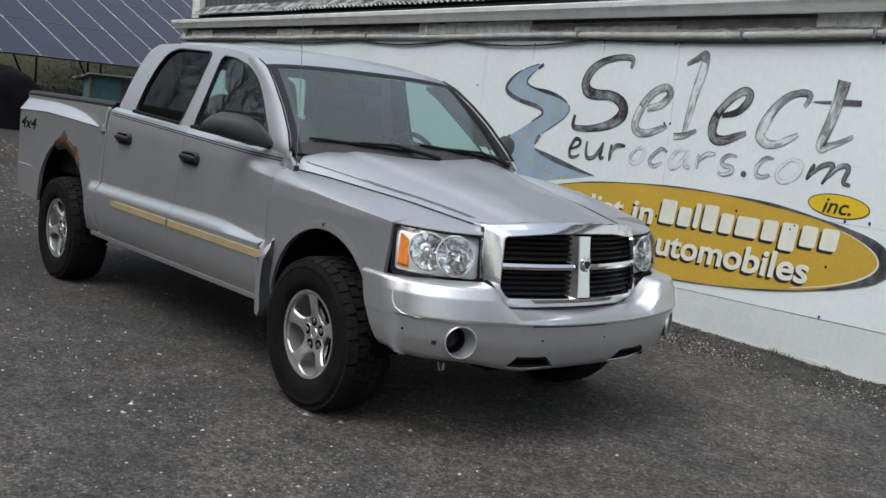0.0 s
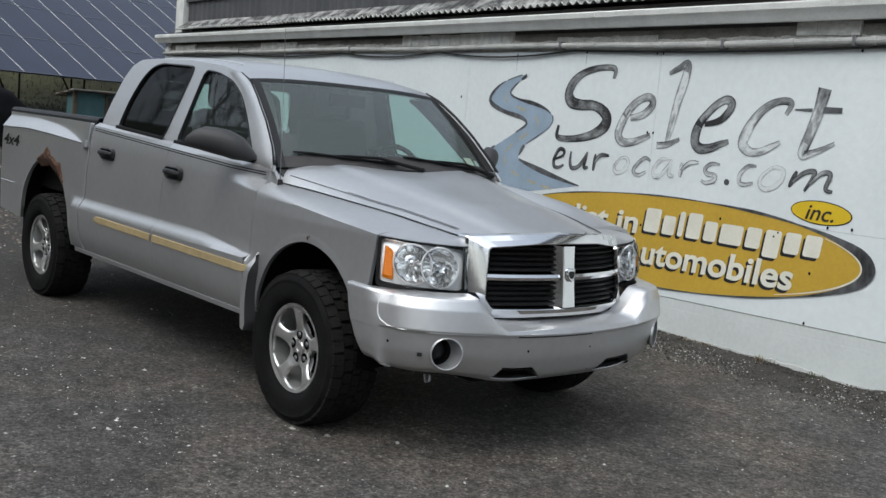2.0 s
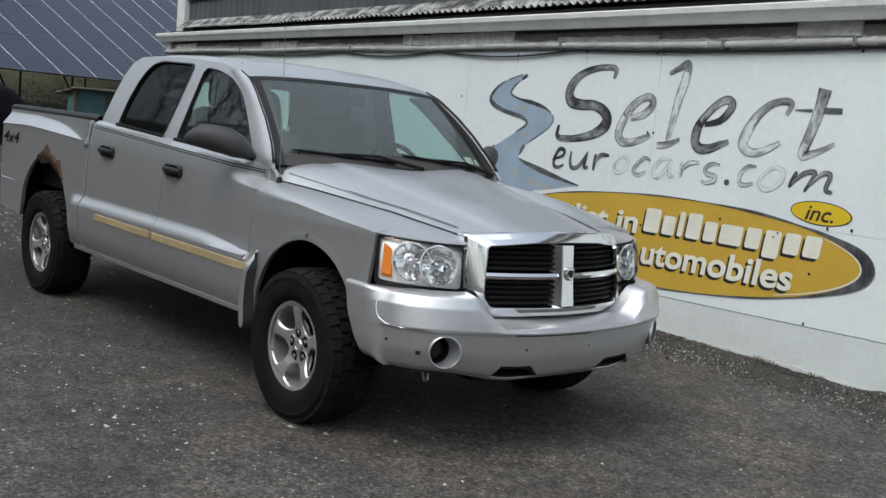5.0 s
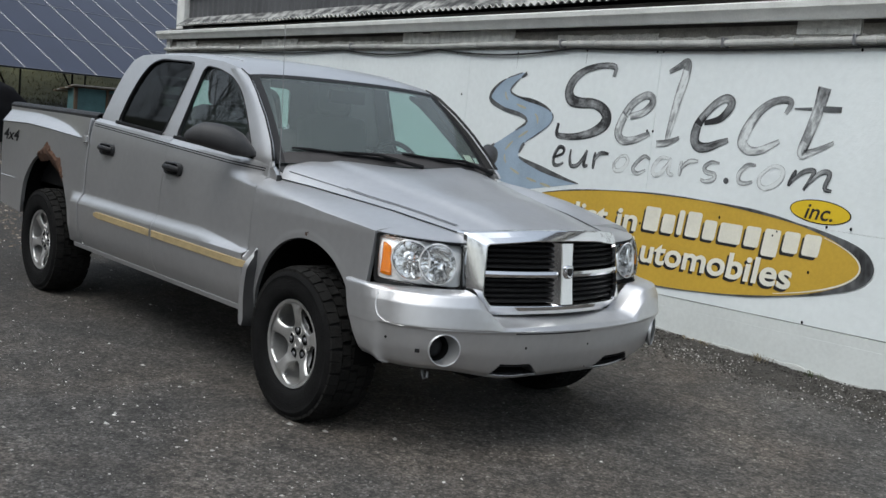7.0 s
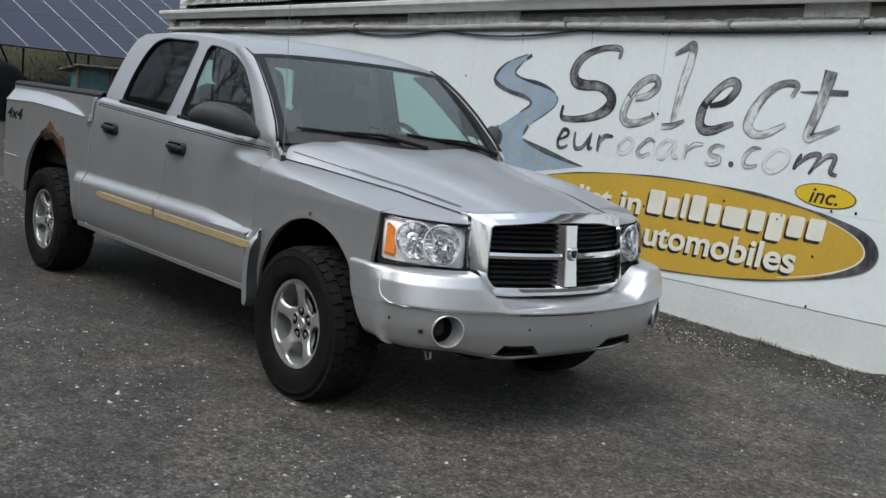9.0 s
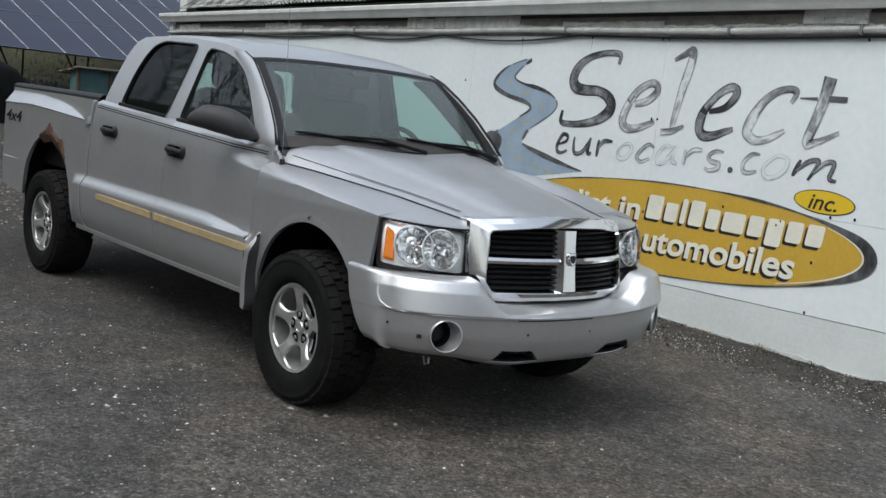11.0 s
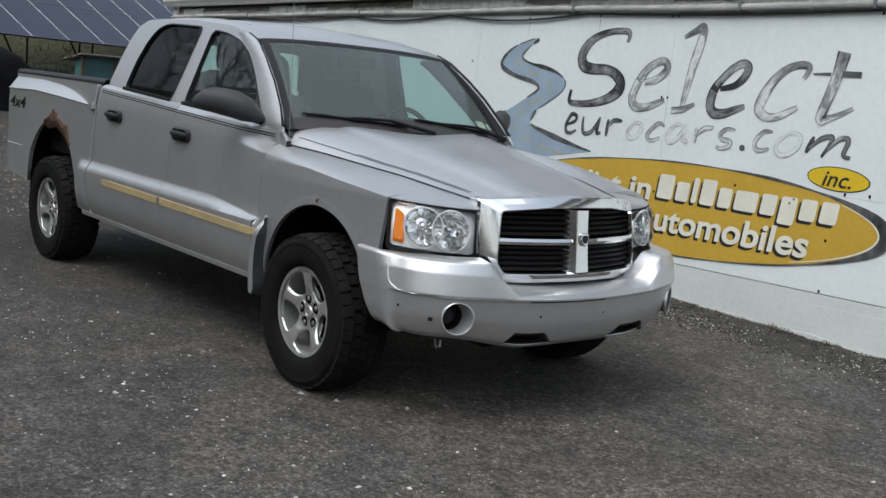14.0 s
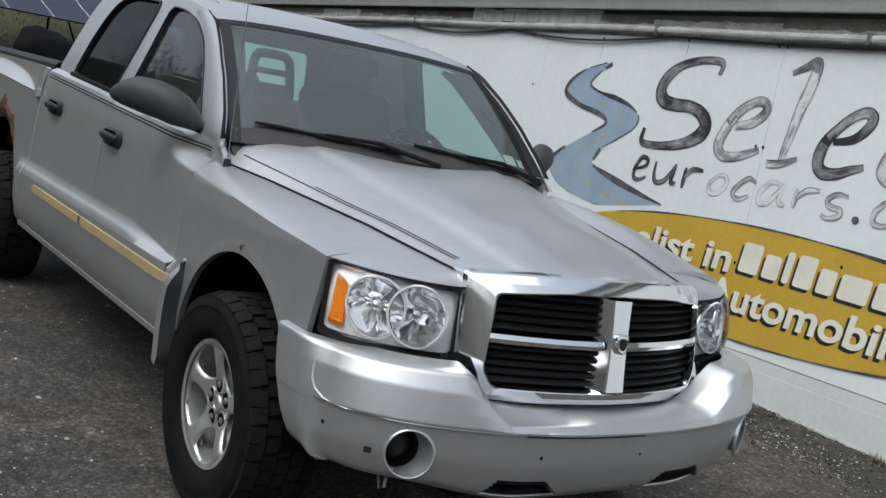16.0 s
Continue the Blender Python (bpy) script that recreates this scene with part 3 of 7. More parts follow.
box(bm, S0 + 0.16, S0 + 0.46, 0.06, 0.22, 2.50, 3.0)
part("corner_trim", bm, WHITE_TRIM, upper, bevel=0.006)
bm = bmesh.new()
box(bm, S0 - 0.02, S0 + 0.12, -0.012, 0.2, -0.2, 2.45)
corner = tagged(part("corner_board", bm, WHITE_TRIM, bevel=0.006), "weathered white corner board of the building", "trim", kind="structure")
corner.matrix_world = B
bm = bmesh.new()
box(bm, S0, S1, 0.10, 9.1, 2.965, 3.02)
top = tagged(part("roof", bm, ROOFING), "plain dark flat roof of the building", "roof", kind="structure")
top.matrix_world = B
bm = bmesh.new()
box(bm, S0, S0 + 0.2, 0.25, 9, -0.3, 2.96)
box(bm, S1 - 0.2, S1, 0.25, 9, -0.3, 2.96)
box(bm, S0, S1, 8.8, 9, -0.3, 2.96)
shell = tagged(part("wall_rear", bm, OLD_BOARD), "plain rear and end walls of the building", "wall", kind="structure")
shell.matrix_world = B

# ---- solar array ----
H, UPS = Vector((math.cos(1.9277), math.sin(1.9277), 0)), None
UPS = Vector((-H.y, H.x, 0)) * math.cos(radians(30)) + Vector((0, 0, math.sin(radians(30))))
ARRAY0 = Vector((-18.411, 4.804, 1.766))
array = thing("solar_array", "ground-mounted solar array of dark blue panels with aluminium frames", "solar panels")
NRM = H.cross(UPS).normalized()
if NRM.z < 0:
    NRM = -NRM
PW, PH = 0.945, 1.563
for i in range(-5, 9):
    for j in range(4):
        o = ARRAY0 + H * (i * PW) + UPS * (j * PH)
        a, b = o + H * 0.015 + UPS * 0.015, o + H * (PW - 0.015) + UPS * (PH - 0.015)
        bm = bmesh.new()
        c = [o + H * 0.012 + UPS * 0.008, o + H * (PW - 0.012) + UPS * 0.008, o + H * (PW - 0.012) + UPS * (PH - 0.008), o + H * 0.012 + UPS * (PH - 0.008)]
        lo, hi = [bm.verts.new(p - NRM * 0.03) for p in c], [bm.verts.new(p) for p in c]
        bm.faces.new(hi), bm.faces.new(lo[::-1])
        for q in range(4):
            bm.faces.new((lo[q], lo[(q + 1) % 4], hi[(q + 1) % 4], hi[q]))
        p = part("panel", solid(bm), PV, array, smooth=0)
        bm = bmesh.new()
        for s, e, w in ((0, 1, H), (2, 3, H), (1, 2, UPS), (3, 0, UPS)):
            tube(bm, [c[s] + NRM * 0.004, c[e] + NRM * 0.004], 0.0045 if w is UPS else 0.0035, 4)
        part("frame", bm, ALU, p, smooth=0)
# ---- the pickup truck: x forward from the front axle, y to its left ----
truck = thing("pickup_truck", "silver four-door pickup truck with rusted rear arch, parked beside a wall", "truck")
FX, RX, ARCH_F, ARCH_R = 0.03, -3.335, (0.045, 0.422, 0.432), (-3.335, 0.50, 0.47)
BED0, BED1 = -2.625, -4.34


def belt(x):
    return 1.17 - 0.0465 * (x + 0.66)


def crease(x):
    return interp(x, [-0.85, -0.08, 0.522], [1.062, 1.012, 0.957])


def flare(x):
    """The lower and upper edge of the sloping flare along the bed's side."""
    return interp(x, [-4.34, -4.24, -3.71, -3.25, -2.9, -2.66], [1.142, 1.148, 1.160, 1.146, 1.131, 1.117]), interp(x, [-4.34, -4.24, -3.65, -3.3, -3.05, -2.8, -2.66], [1.228, 1.238, 1.238, 1.217, 1.185, 1.143, 1.1175])


def hw_low(z):
    return interp(z, [0.75, 0.95, 1.162, 1.222, 1.262], [0.880, 0.876, 0.866, 0.856, 0.835])


def hw(x, z):
    """Half the body's width at a height of the side."""
    zb = belt(max(x, -2.6)) if x > BED0 else 1.262
    zt = interp(x, [-0.95, -0.44], [0.768, 0.715])
    plain = interp(z, [0.30, 0.42, 0.50, 0.75, 0.95, zb - 0.10, zb - 0.04, zb - 0.010, zb + 0.006], [0.83, 0.862, 0.877, 0.882, 0.872, 0.855, 0.843, 0.833, 0.800])
    ledge = interp(z, [0.36, 0.44, 0.50, 0.60, 0.705, zt, 0.95, zb - 0.10, zb - 0.04, zb - 0.010, zb + 0.006], [0.83, 0.87, 0.900, 0.916, 0.922, 0.880, 0.872, 0.855, 0.843, 0.833, 0.800])
    w = lerp(plain, ledge, sstep(-2.86, -2.72, x) * (1 - sstep(-0.50, -0.40, x)))
    for cx, cz, r in (ARCH_F, ARCH_R):
        d = math.hypot(x - cx, (z - cz) * 0.95) - r
        if z > 0.3:
            w += (0.005 if cx < -1 else 0.002) * (1 - sstep(0.0, 0.018, d)) * sstep(0.2, 0.5, z)
    if x > -0.85:
        rise = z - crease(x)
        if rise > 0:
            w = lerp(w, min(w, interp(rise, [0, 0.03, 0.055, 0.13], [0.872, 0.826, 0.798, 0.786])), min(1, max(0, (x + 0.77) / 0.24)))
    if x > 0.1:
        w -= 0.024 * sstep(0.1, 0.62, x) * sstep(0.6, 0.95, z) + 0.006 * sstep(0.1, 0.5, x)
    if x <= BED0:
        zl, zu = flare(x)
        out = hw_low(zl) + 0.018 * sstep(-2.65, -3.0, x)
        inner = lerp(out, lerp(0.862, 0.820, sstep(-2.65, -3.2, x)), min(1, (zu - zl) / 0.02))
        if z <= zl:
            w += 0.018 * sstep(-2.65, -3.0, x) * sstep(0.80, zl, z)
        elif z < zu:
            w = lerp(out, inner, (z - zl) / (zu - zl))
        else:
            w = inner - 0.10 * (z - zu)
        w -= 0.05 * sstep(-4.27, -4.37, x)
    return w


def low(x):
    """The lower edge of the body's side."""
    base = interp(x, [-4.34, -3.9, -2.8, -0.4, 0.5], [0.53, 0.50, 0.43, 0.405, 0.40])
    for cx, cz, r in (ARCH_F, ARCH_R):
        if abs(x - cx) < r:
            base = max(base, cz + math.sqrt(r * r - (x - cx) ** 2))
    if x > 0.40:
        base = max(base, lerp(0.40, 0.70, sstep(0.40, 0.46, x)))
    return base


def levels(x, top):
    """Heights of a side panel's rows, close together where the side bends."""
    zt = interp(x, [-0.95, -0.44], [0.768, 0.715])
    keys = [0.38, 0.42, 0.45, 0.50, 0.55, 0.60, 0.65, 0.70, 0.706, lerp(0.706, zt, 0.5), zt - 0.002, zt + 0.006, 0.80, 0.85, 0.90, 0.95, 1.0, 1.04, 1.08]
    if x <= BED0:
        zl, zu = flare(x)
        return keys[:-3] + [1.03, lerp(1.03, zl, 0.5), zl - 0.015, zl - 0.003, zl + 0.003, lerp(zl, zu, 0.33), lerp(zl, zu, 0.66), zu - 0.002, zu + 0.005, lerp(zu, 1.262, 0.5), 1.255, 1.262]
    if x > -1.505:
        c = crease(x)
        return keys[:-4] + [c - 0.045, c - 0.02, c - 0.003, c + 0.003, c + 0.016, c + 0.03, c + 0.045, c + 0.056] + [lerp(c + 0.056, top, t) for t in (0.3, 0.55, 0.75, 0.9, 1.0)]
    rest = [lerp(1.08, top, t) for t in (0.2, 0.4, 0.55, 0.7, 0.8, 0.9, 1.0)]
    return keys + rest


def side_panel(name, x0, x1, top, side, step=0.02, label=""):
    bm = bmesh.new()
    n = max(2, int(abs(x1 - x0) / step))
    cols = []
    for i in range(n + 1):
        x = lerp(x0, x1, i / n)
        a = low(x)
        cols.append([(x, side * hw(x, max(z, a)), max(z, a)) for z in levels(x, top(x))])
    grid(bm, cols, (0, side, 0.1))
    bmesh.ops.remove_doubles(bm, verts=bm.verts, dist=0.0004)
    return part(name, bm, PAINT, truck, label, thick=0.025)


def seam(x):
    """The line between hood and fender: half width and height."""
    return interp(x, [-0.50, 0.0, 0.40, 0.76], [0.775, 0.655, 0.56, 0.462]), interp(x, [-0.50, -0.2, 0.3, 0.76], [1.095, 1.072, 1.02, 0.952])


def lamp_bulge(u):
    """How far a headlamp's face bows out between its edges."""
    return 0.066 * max(0.0, math.sin(math.pi * min(1.0, max(0.0, u)))) ** 0.8


def lamp_top(x):
    return interp(x, [0.522, 0.70], [0.832, 0.482]), interp(x, [0.522, 0.70], [0.957, 0.928])


for sd in (-1, 1):
    side_panel("front_door", -1.503, -0.472, lambda x: belt(x) + 0.005, sd)
    side_panel("rear_door", BED0 + 0.02, -1.507, lambda x: belt(x) + 0.005, sd)
    side_panel("bed_side", BED1, BED0, lambda x: 1.262, sd, label="silver bed side with a rust-eaten wheel arch" if sd < 0 else "")
    # fender: side below the crease, then the shoulder up to the hood's seam
    bm = bmesh.new()
    cols = []
    for i in range(61):
        x = lerp(-0.468, 0.522, i / 60)
        a, b = low(x), crease(x)
        col = [(x, sd * hw(x, lerp(a, b, j / 20)), lerp(a, b, j / 20)) for j in range(21)]
        (ys, zs), yc = seam(x), hw(x, b)
        swell = interp(x, [-0.468, -0.2, 0.1, 0.35, 0.548], [0.014, 0.015, 0.014, 0.010, 0.006]) * (4.6 if sd > 0 else 1.0)
        for j in range(1, 17):
            t = j / 16
            col.append((x, sd * lerp(yc, ys + 0.004, t), lerp(b, zs, t) + swell * math.sin(t ** 0.65 * math.pi)))
        cols.append(col)
    grid(bm, cols, (0, sd, 0.3))
    cols = []
    for i in range(15):
        x = lerp(0.522, 0.70, i / 14)
        (ys, zs), (yo, zo) = seam(x), lamp_top(x)
        bow = lamp_bulge(i / 14)
        cols.append([(x + 0.83 * bow * (1 - j / 6), sd * (lerp(yo, ys + 0.004, j / 6) + 0.55 * bow * (1 - j / 6)), lerp(zo, zs, j / 6) + 0.010 * math.sin(j / 6 * math.pi) * (1 - i / 16)) for j in range(7)])
    grid(bm, cols, (0, 0, 1))
    part("fender", bm, PAINT, truck, thick=0.02)

# hood
def hood_z(x, y):
    ys, zs = seam(x)
    top = interp(x, [-0.50, -0.1, 0.4, 0.72, 0.80], [1.20, 1.158, 1.085, 1.012, 0.985])
    q = min(1, abs(y) / ys)
    z = zs + (top - zs) * (1 - q ** interp(x, [-0.5, -0.2, 0.1, 0.8], [7.5, 4.4, 2.7, 2.0]))
    inner = interp(x, [-0.5, 0.75], [0.46, 0.30])
    return z + 0.012 * (1 - sstep(inner - 0.034, inner + 0.034, abs(y))) - 0.014 * (1 - sstep(0, inner, abs(y)))


def hood_front(q):
    return lerp(0.80, 0.742, q * q)


bm = bmesh.new()
rows = []
for i in range(41):
    u = i / 40
    row = []
    for j in range(61):
        q = j / 30 - 1
        x = lerp(-0.335 - 0.190 * q * q - 0.06 * abs(q) ** 6, hood_front(abs(q)), u)
        y = q * (seam(x)[0] - 0.003)
        row.append((x, y, hood_z(x, y)))
    rows.append(row)
grid(bm, rows, (0, 0, 1))
hood = part("hood", bm, PAINT, truck, thick=0.02)

# near-black strip laid over each seam, the gap's shade as colour
for sd in (-1, 1):
    bm = bmesh.new()
    rows = []
    for i in range(41):
        x = lerp(-0.46, 0.735, i / 40)
        ys, zs = seam(x)
        rows.append([(x, sd * (ys + e), zs + 0.004) for e in (-0.005, 0.008)])
    grid(bm, rows, (0, 0, 1))
    part("hood_gap_strip", bm, DARK, truck)

# pinstripes on hood and doors
for sd in (-1, 1):
    for k, (a, b, off) in enumerate(((-0.42, 0.60, 0.052), (-0.05, 0.60, 0.064))):
        bm = bmesh.new()
        rows = []
        for i in range(41):
            x = lerp(a, b, i / 40)
            y = seam(x)[0] - off
            rows.append([(x, sd * (y + e), hood_z(x, y + e) + 0.0015) for e in (-0.002, 0.002)])
        grid(bm, rows, (0, 0, 1))
        part("pinstripe", bm, STRIPE, truck)
    for dz in (0.030, 0.042):
        bm = bmesh.new()
        rows = []
        for i in range(91):
            x = lerp(-2.58, -0.50, i / 90)
            z = belt(x) - dz
            rows.append([(x, sd * (hw(x, z + e) + 0.0015), z + e) for e in (-0.0025, 0.0025)])
        grid(bm, rows, (0, sd, 0.2))
        part("pinstripe", bm, STRIPE, truck)

# greenhouse
def gy(x, z):
    return 0.803 - 0.34 * (z - belt(x)) - 0.018 * sstep(-0.80, -0.46, x)


def side_loop(pts, sd, r=0.05, n=5, out=0.0):
    return [Vector((p.x, sd * (gy(p.x, p.y) + out), p.y)) for p in rounded([(x, z, 0) for x, z in pts], r, n)]


GREEN = [(-2.575, 1.262), (-0.44, 1.142), (-0.452, 1.165), (-0.525, 1.258), (-0.660, 1.388), (-0.805, 1.50), (-0.945, 1.590), (-1.08, 1.637), (-1.30, 1.672), (-1.7, 1.698), (-2.17, 1.700), (-2.34, 1.692), (-2.44, 1.652), (-2.50, 1.570), (-2.545, 1.43)]
REAR_WIN = [(-2.325, 1.250), (-1.665, 1.219), (-1.600, 1.664), (-2.04, 1.676), (-2.165, 1.645), (-2.245, 1.56), (-2.30, 1.43)]
FRONT_WIN = [(-1.505, 1.211), (-0.63, 1.175), (-0.785, 1.349), (-0.876, 1.435), (-0.987, 1.524), (-1.127, 1.592), (-1.30, 1.632), (-1.475, 1.648)]
for sd in (-1, 1):
    bm = bmesh.new()
    fill(bm, side_loop(GREEN, sd, 0.03), [side_loop(REAR_WIN, sd), side_loop(FRONT_WIN, sd)])
    for f in bm.faces:
        f.normal_update()
        if f.normal.y * sd < 0:
            f.normal_flip()
    part("cab_side", bm, PAINT, truck, thick=0.014, lining=HEADLINER)
    for nm, lp, g in (("rear_window", REAR_WIN, PRIVACY), ("door_window", FRONT_WIN, SIDE_GLASS)):
        bm = bmesh.new()
        o, i = resample(side_loop(lp, sd), 60), resample(side_loop([(lerp(x, (lp[0][0] + lp[1][0]) / 2, 0.02), lerp(z, 1.43, 0.03)) for x, z in lp], sd), 60)
        grid(bm, [[p + Vector((0, sd * 0.004, 0)) for p in o], [p + Vector((0, sd * 0.006, 0)) for p in i], [p - Vector((0, sd * 0.02, 0)) for p in i]], loop=True)
        w = part("window_seal", bm, BLACK_PLASTIC, truck)
        bm = bmesh.new()
        fill(bm, [p - Vector((0, sd * 0.012, 0)) for p in o])
        gl = part(nm, bm, g, truck, "dark privacy glass" if nm == "rear_window" else "", smooth=0)
        gl.visible_shadow = False

# roof
def header(y):
    q = y / 0.62
    return -0.93 - 0.05 * q * q


def roof_z(x, q):
    zc = interp(x, [-2.52, -2.35, -2.0, -1.6, -1.3, -1.1, -0.9], [1.665, 1.712, 1.734, 1.734, 1.712, 1.678, 1.622])
    zs = interp(x, [-2.50, -2.44, -2.34, -2.17, -1.7, -1.3, -1.08, -0.945], [1.570, 1.652, 1.692, 1.700, 1.698, 1.672, 1.637, 1.590])
    return zs + (zc - zs) * (1 - abs(q) ** 2.4) ** 0.75


def roof_y(x):
    zs = interp(x, [-2.50, -2.44, -2.34, -2.17, -1.7, -1.3, -1.08, -0.945], [1.570, 1.652, 1.692, 1.700, 1.698, 1.672, 1.637, 1.590])
    return gy(x, zs)


bm = bmesh.new()
rows = []
for i in range(45):
    u = i / 44
    row = []
    for j in range(41):
        q = math.sin((j / 20 - 1) * math.pi / 2)
        x = lerp(header(q * 0.62), -2.495 - 0.02 * (1 - q * q), u)
        row.append((x, q * roof_y(x), roof_z(x, q)))
    rows.append(row)
grid(bm, rows, (0, 0, 1))
part("roof_panel", bm, PAINT, truck, thick=0.03, lining=HEADLINER)

# windscreen with its black border
def screen(q, v):
    y = q * lerp(0.752, roof_y(header(0.6)) - 0.012, v)
    top = Vector((header(q * 0.62) + 0.004, q * (roof_y(header(0.6)) - 0.012), roof_z(header(q * 0.62), q * 0.97) - 0.004))
    bot = Vector((-0.37 - 0.125 * q * q, q * 0.752, 1.185 - 0.025 * q * q))
    p = bot.lerp(top, v)
    p.y = y
    p += Vector((0.5, 0, 0.86)) * 0.022 * math.sin(v * math.pi)
    return p


bm = bmesh.new()
grid(bm, [[screen(j / 20 - 1, i / 16) for j in range(41)] for i in range(17)], (1, 0, 0.5))
ws = part("windscreen", bm, SCREEN, truck)
ws.visible_shadow = False
up = Vector((0.5, 0, 0.86)) * 0.003
bm = bmesh.new()
for a, b in ((-1.0, -0.925), (0.925, 1.0)):
    grid(bm, [[screen(lerp(a, b, j / 3), i / 16) + up for j in range(4)] for i in range(17)], (1, 0, 0.5))
grid(bm, [[screen(j / 20 - 1, v) + up for j in range(41)] for v in (0.955, 1.0)], (1, 0, 0.5))
part("windscreen_border", bm, BLACK_PLASTIC, truck)
bm = bmesh.new()
grid(bm, [[screen(j / 20 - 1, v * (1 - 0.25 * (j / 20 - 1) ** 4)) + up for j in range(41)] for v in (0.0, 0.04, 0.08, 0.125)], (1, 0, 0.5))
part("lower_band", bm, FRIT, truck, "dull grey band below the windscreen")
bm = bmesh.new()
grid(bm, [[screen((j / 20 - 1) * 0.97, 0) + Vector((0.07 * (1 - t) - 0.02, 0, -0.045 * (1 - t) - 0.002)) for j in range(41)] for t in (0, 0.5, 1)], (0, 0, 1))
part("cowl", bm, GREY_PLASTIC, truck, thick=0.01)

# windscreen pillars: rounded from the door window to their front edge, then back to the glass
for sd in (-1, 1):
    bm = bmesh.new()
    rows = []
    for i in range(29):
        z = lerp(1.135 if sd < 0 else 1.19, 1.632, i / 28)
        xa = interp(z, [1.105, 1.16, 1.175, 1.349, 1.435, 1.524, 1.592, 1.637], [-0.54, -0.60, -0.612, -0.768, -0.858, -0.968, -1.10, -1.20])
        xf = interp(z, [1.105, 1.142, 1.165, 1.258, 1.388, 1.50, 1.590, 1.637], [-0.42, -0.436, -0.450, -0.523, -0.658, -0.803, -0.943, -1.078])
        a, f = Vector((xa, gy(xa, z) + 0.003, z)), Vector((xf, gy(xf, z) - 0.004, z))
        b = screen(0.99, min(1, max(0, (z - 1.16) / 0.42)))
        b = Vector((min(b.x, xf - 0.01), b.y, min(z, b.z)))
        a.y, f.y = (min(p.y, lerp(0.789, 0.86, sstep(1.155, 1.20, z))) for p in (a, f))
        n = Vector((0.45, 0.85, 0.3)) * sstep(1.13, 1.20, z)
        pts = [a, a.lerp(f, 0.25) + n * 0.005, a.lerp(f, 0.5) + n * 0.008, a.lerp(f, 0.75) + n * 0.007, f + n * 0.003, f.lerp(b, 0.15) + n * 0.002, f.lerp(b, 0.45), b]
        rows.append([(p.x, sd * p.y, p.z) for p in pts])
    grid(bm, rows, (0.5, sd, 0.3))
    part("windscreen_pillar", bm, PAINT, truck, thick=0.005, smooth=70)
    bm = bmesh.new()
    grid(bm, [[Vector(r[3]).lerp(Vector(r[4]), 0.8) + Vector((0.003, sd * 0.003, 0.002)), Vector(r[4]) + Vector((0.005, sd * 0.003, 0.003)), Vector(r[5]).lerp(Vector(r[6]), 0.6) + Vector((0.007, sd * 0.003, 0.003)), Vector(r[6]).lerp(Vector(r[7]), 0.5) + Vector((0.007, 0, 0.004)), Vector(r[7]) + Vector((0.004, -sd * 0.012, 0.002))] for r in rows[2 if sd < 0 else 0:]], (0.7, sd, 0.3))
    part("windscreen_moulding", bm, JET, truck, "black rubber windscreen moulding", thick=0.003)
    bm = bmesh.new()
    fill(bm, [(x, sd * 0.785, z) for x, z in ((-0.60, 1.16), (-0.45, 1.146), (-0.418, 1.120), (-0.404, 1.090), (-0.402, 1.06), (-0.60, 1.05))] if sd < 0 else [(x, 0.76, z) for x, z in ((-0.60, 1.10), (-0.45, 1.08), (-0.404, 1.05), (-0.60, 1.04))])
    for f in bm.faces:
        f.normal_update()
        if f.normal.y * sd < 0:
            f.normal_flip()
    part("cowl_side", bm, PAINT, truck, thick=0.02)
    # rubber strips along the window sills
    for lp, a, b in ((REAR_WIN, 0, 1), (FRONT_WIN, 0, 1)):
        bm = bmesh.new()
        (x0, z0), (x1, z1) = lp[a], lp[b]
        rows = []
        for t in np.linspace(-0.012, 1.0, 20).tolist():
            x, z = lerp(x0, x1, t), lerp(z0, z1, t)
            y = gy(x, z)
            rows.append([(x, sd * (y + d), z + e) for d, e in ((0.002, 0.018), (0.006, 0.016), (0.009, 0.009), (0.009, -0.003), (0.003, -0.007))])
        grid(bm, rows, (0, sd, 0.3))
        part("sill_strip", bm, JET, truck, "black rubber window sill strip", thick=0.004)
    # roof ditch moulding
    bm = bmesh.new()
    tube(bm, [(x, sd * 0.84 * roof_y(x), roof_z(x, 0.84) + 0.001) for x in np.linspace(-2.30, -1.26, 24).tolist()], 0.006, 6)
    part("roof_moulding", bm, PAINT, truck)
# rear of the cab, with its window
bm = bmesh.new()
def back(y, z):
    return Vector((interp(z, [0.5, 1.26, 1.43, 1.56, 1.66, 1.72], [-2.56, -2.56, -2.525, -2.48, -2.42, -2.41]), y, z))
outer = [back(y, z) for y, z in ((-0.84, 0.5), (0.84, 0.5), (0.80, 1.25), (0.64, 1.645), (0.3, 1.70), (-0.3, 1.70), (-0.64, 1.645), (-0.80, 1.25))]
hole = [back(p.x, p.y) for p in rounded([(-0.60, 1.29, 0), (0.60, 1.29, 0), (0.53, 1.60, 0), (-0.53, 1.60, 0)], 0.06)]
fill(bm, outer, [hole])
part("cab_back", solid(bm), PAINT, truck, thick=0.04, smooth=0, lining=HEADLINER)
bm = bmesh.new()
fill(bm, hole)
g = part("back_window", bm, SCREEN, truck, smooth=0)
g.visible_shadow = False

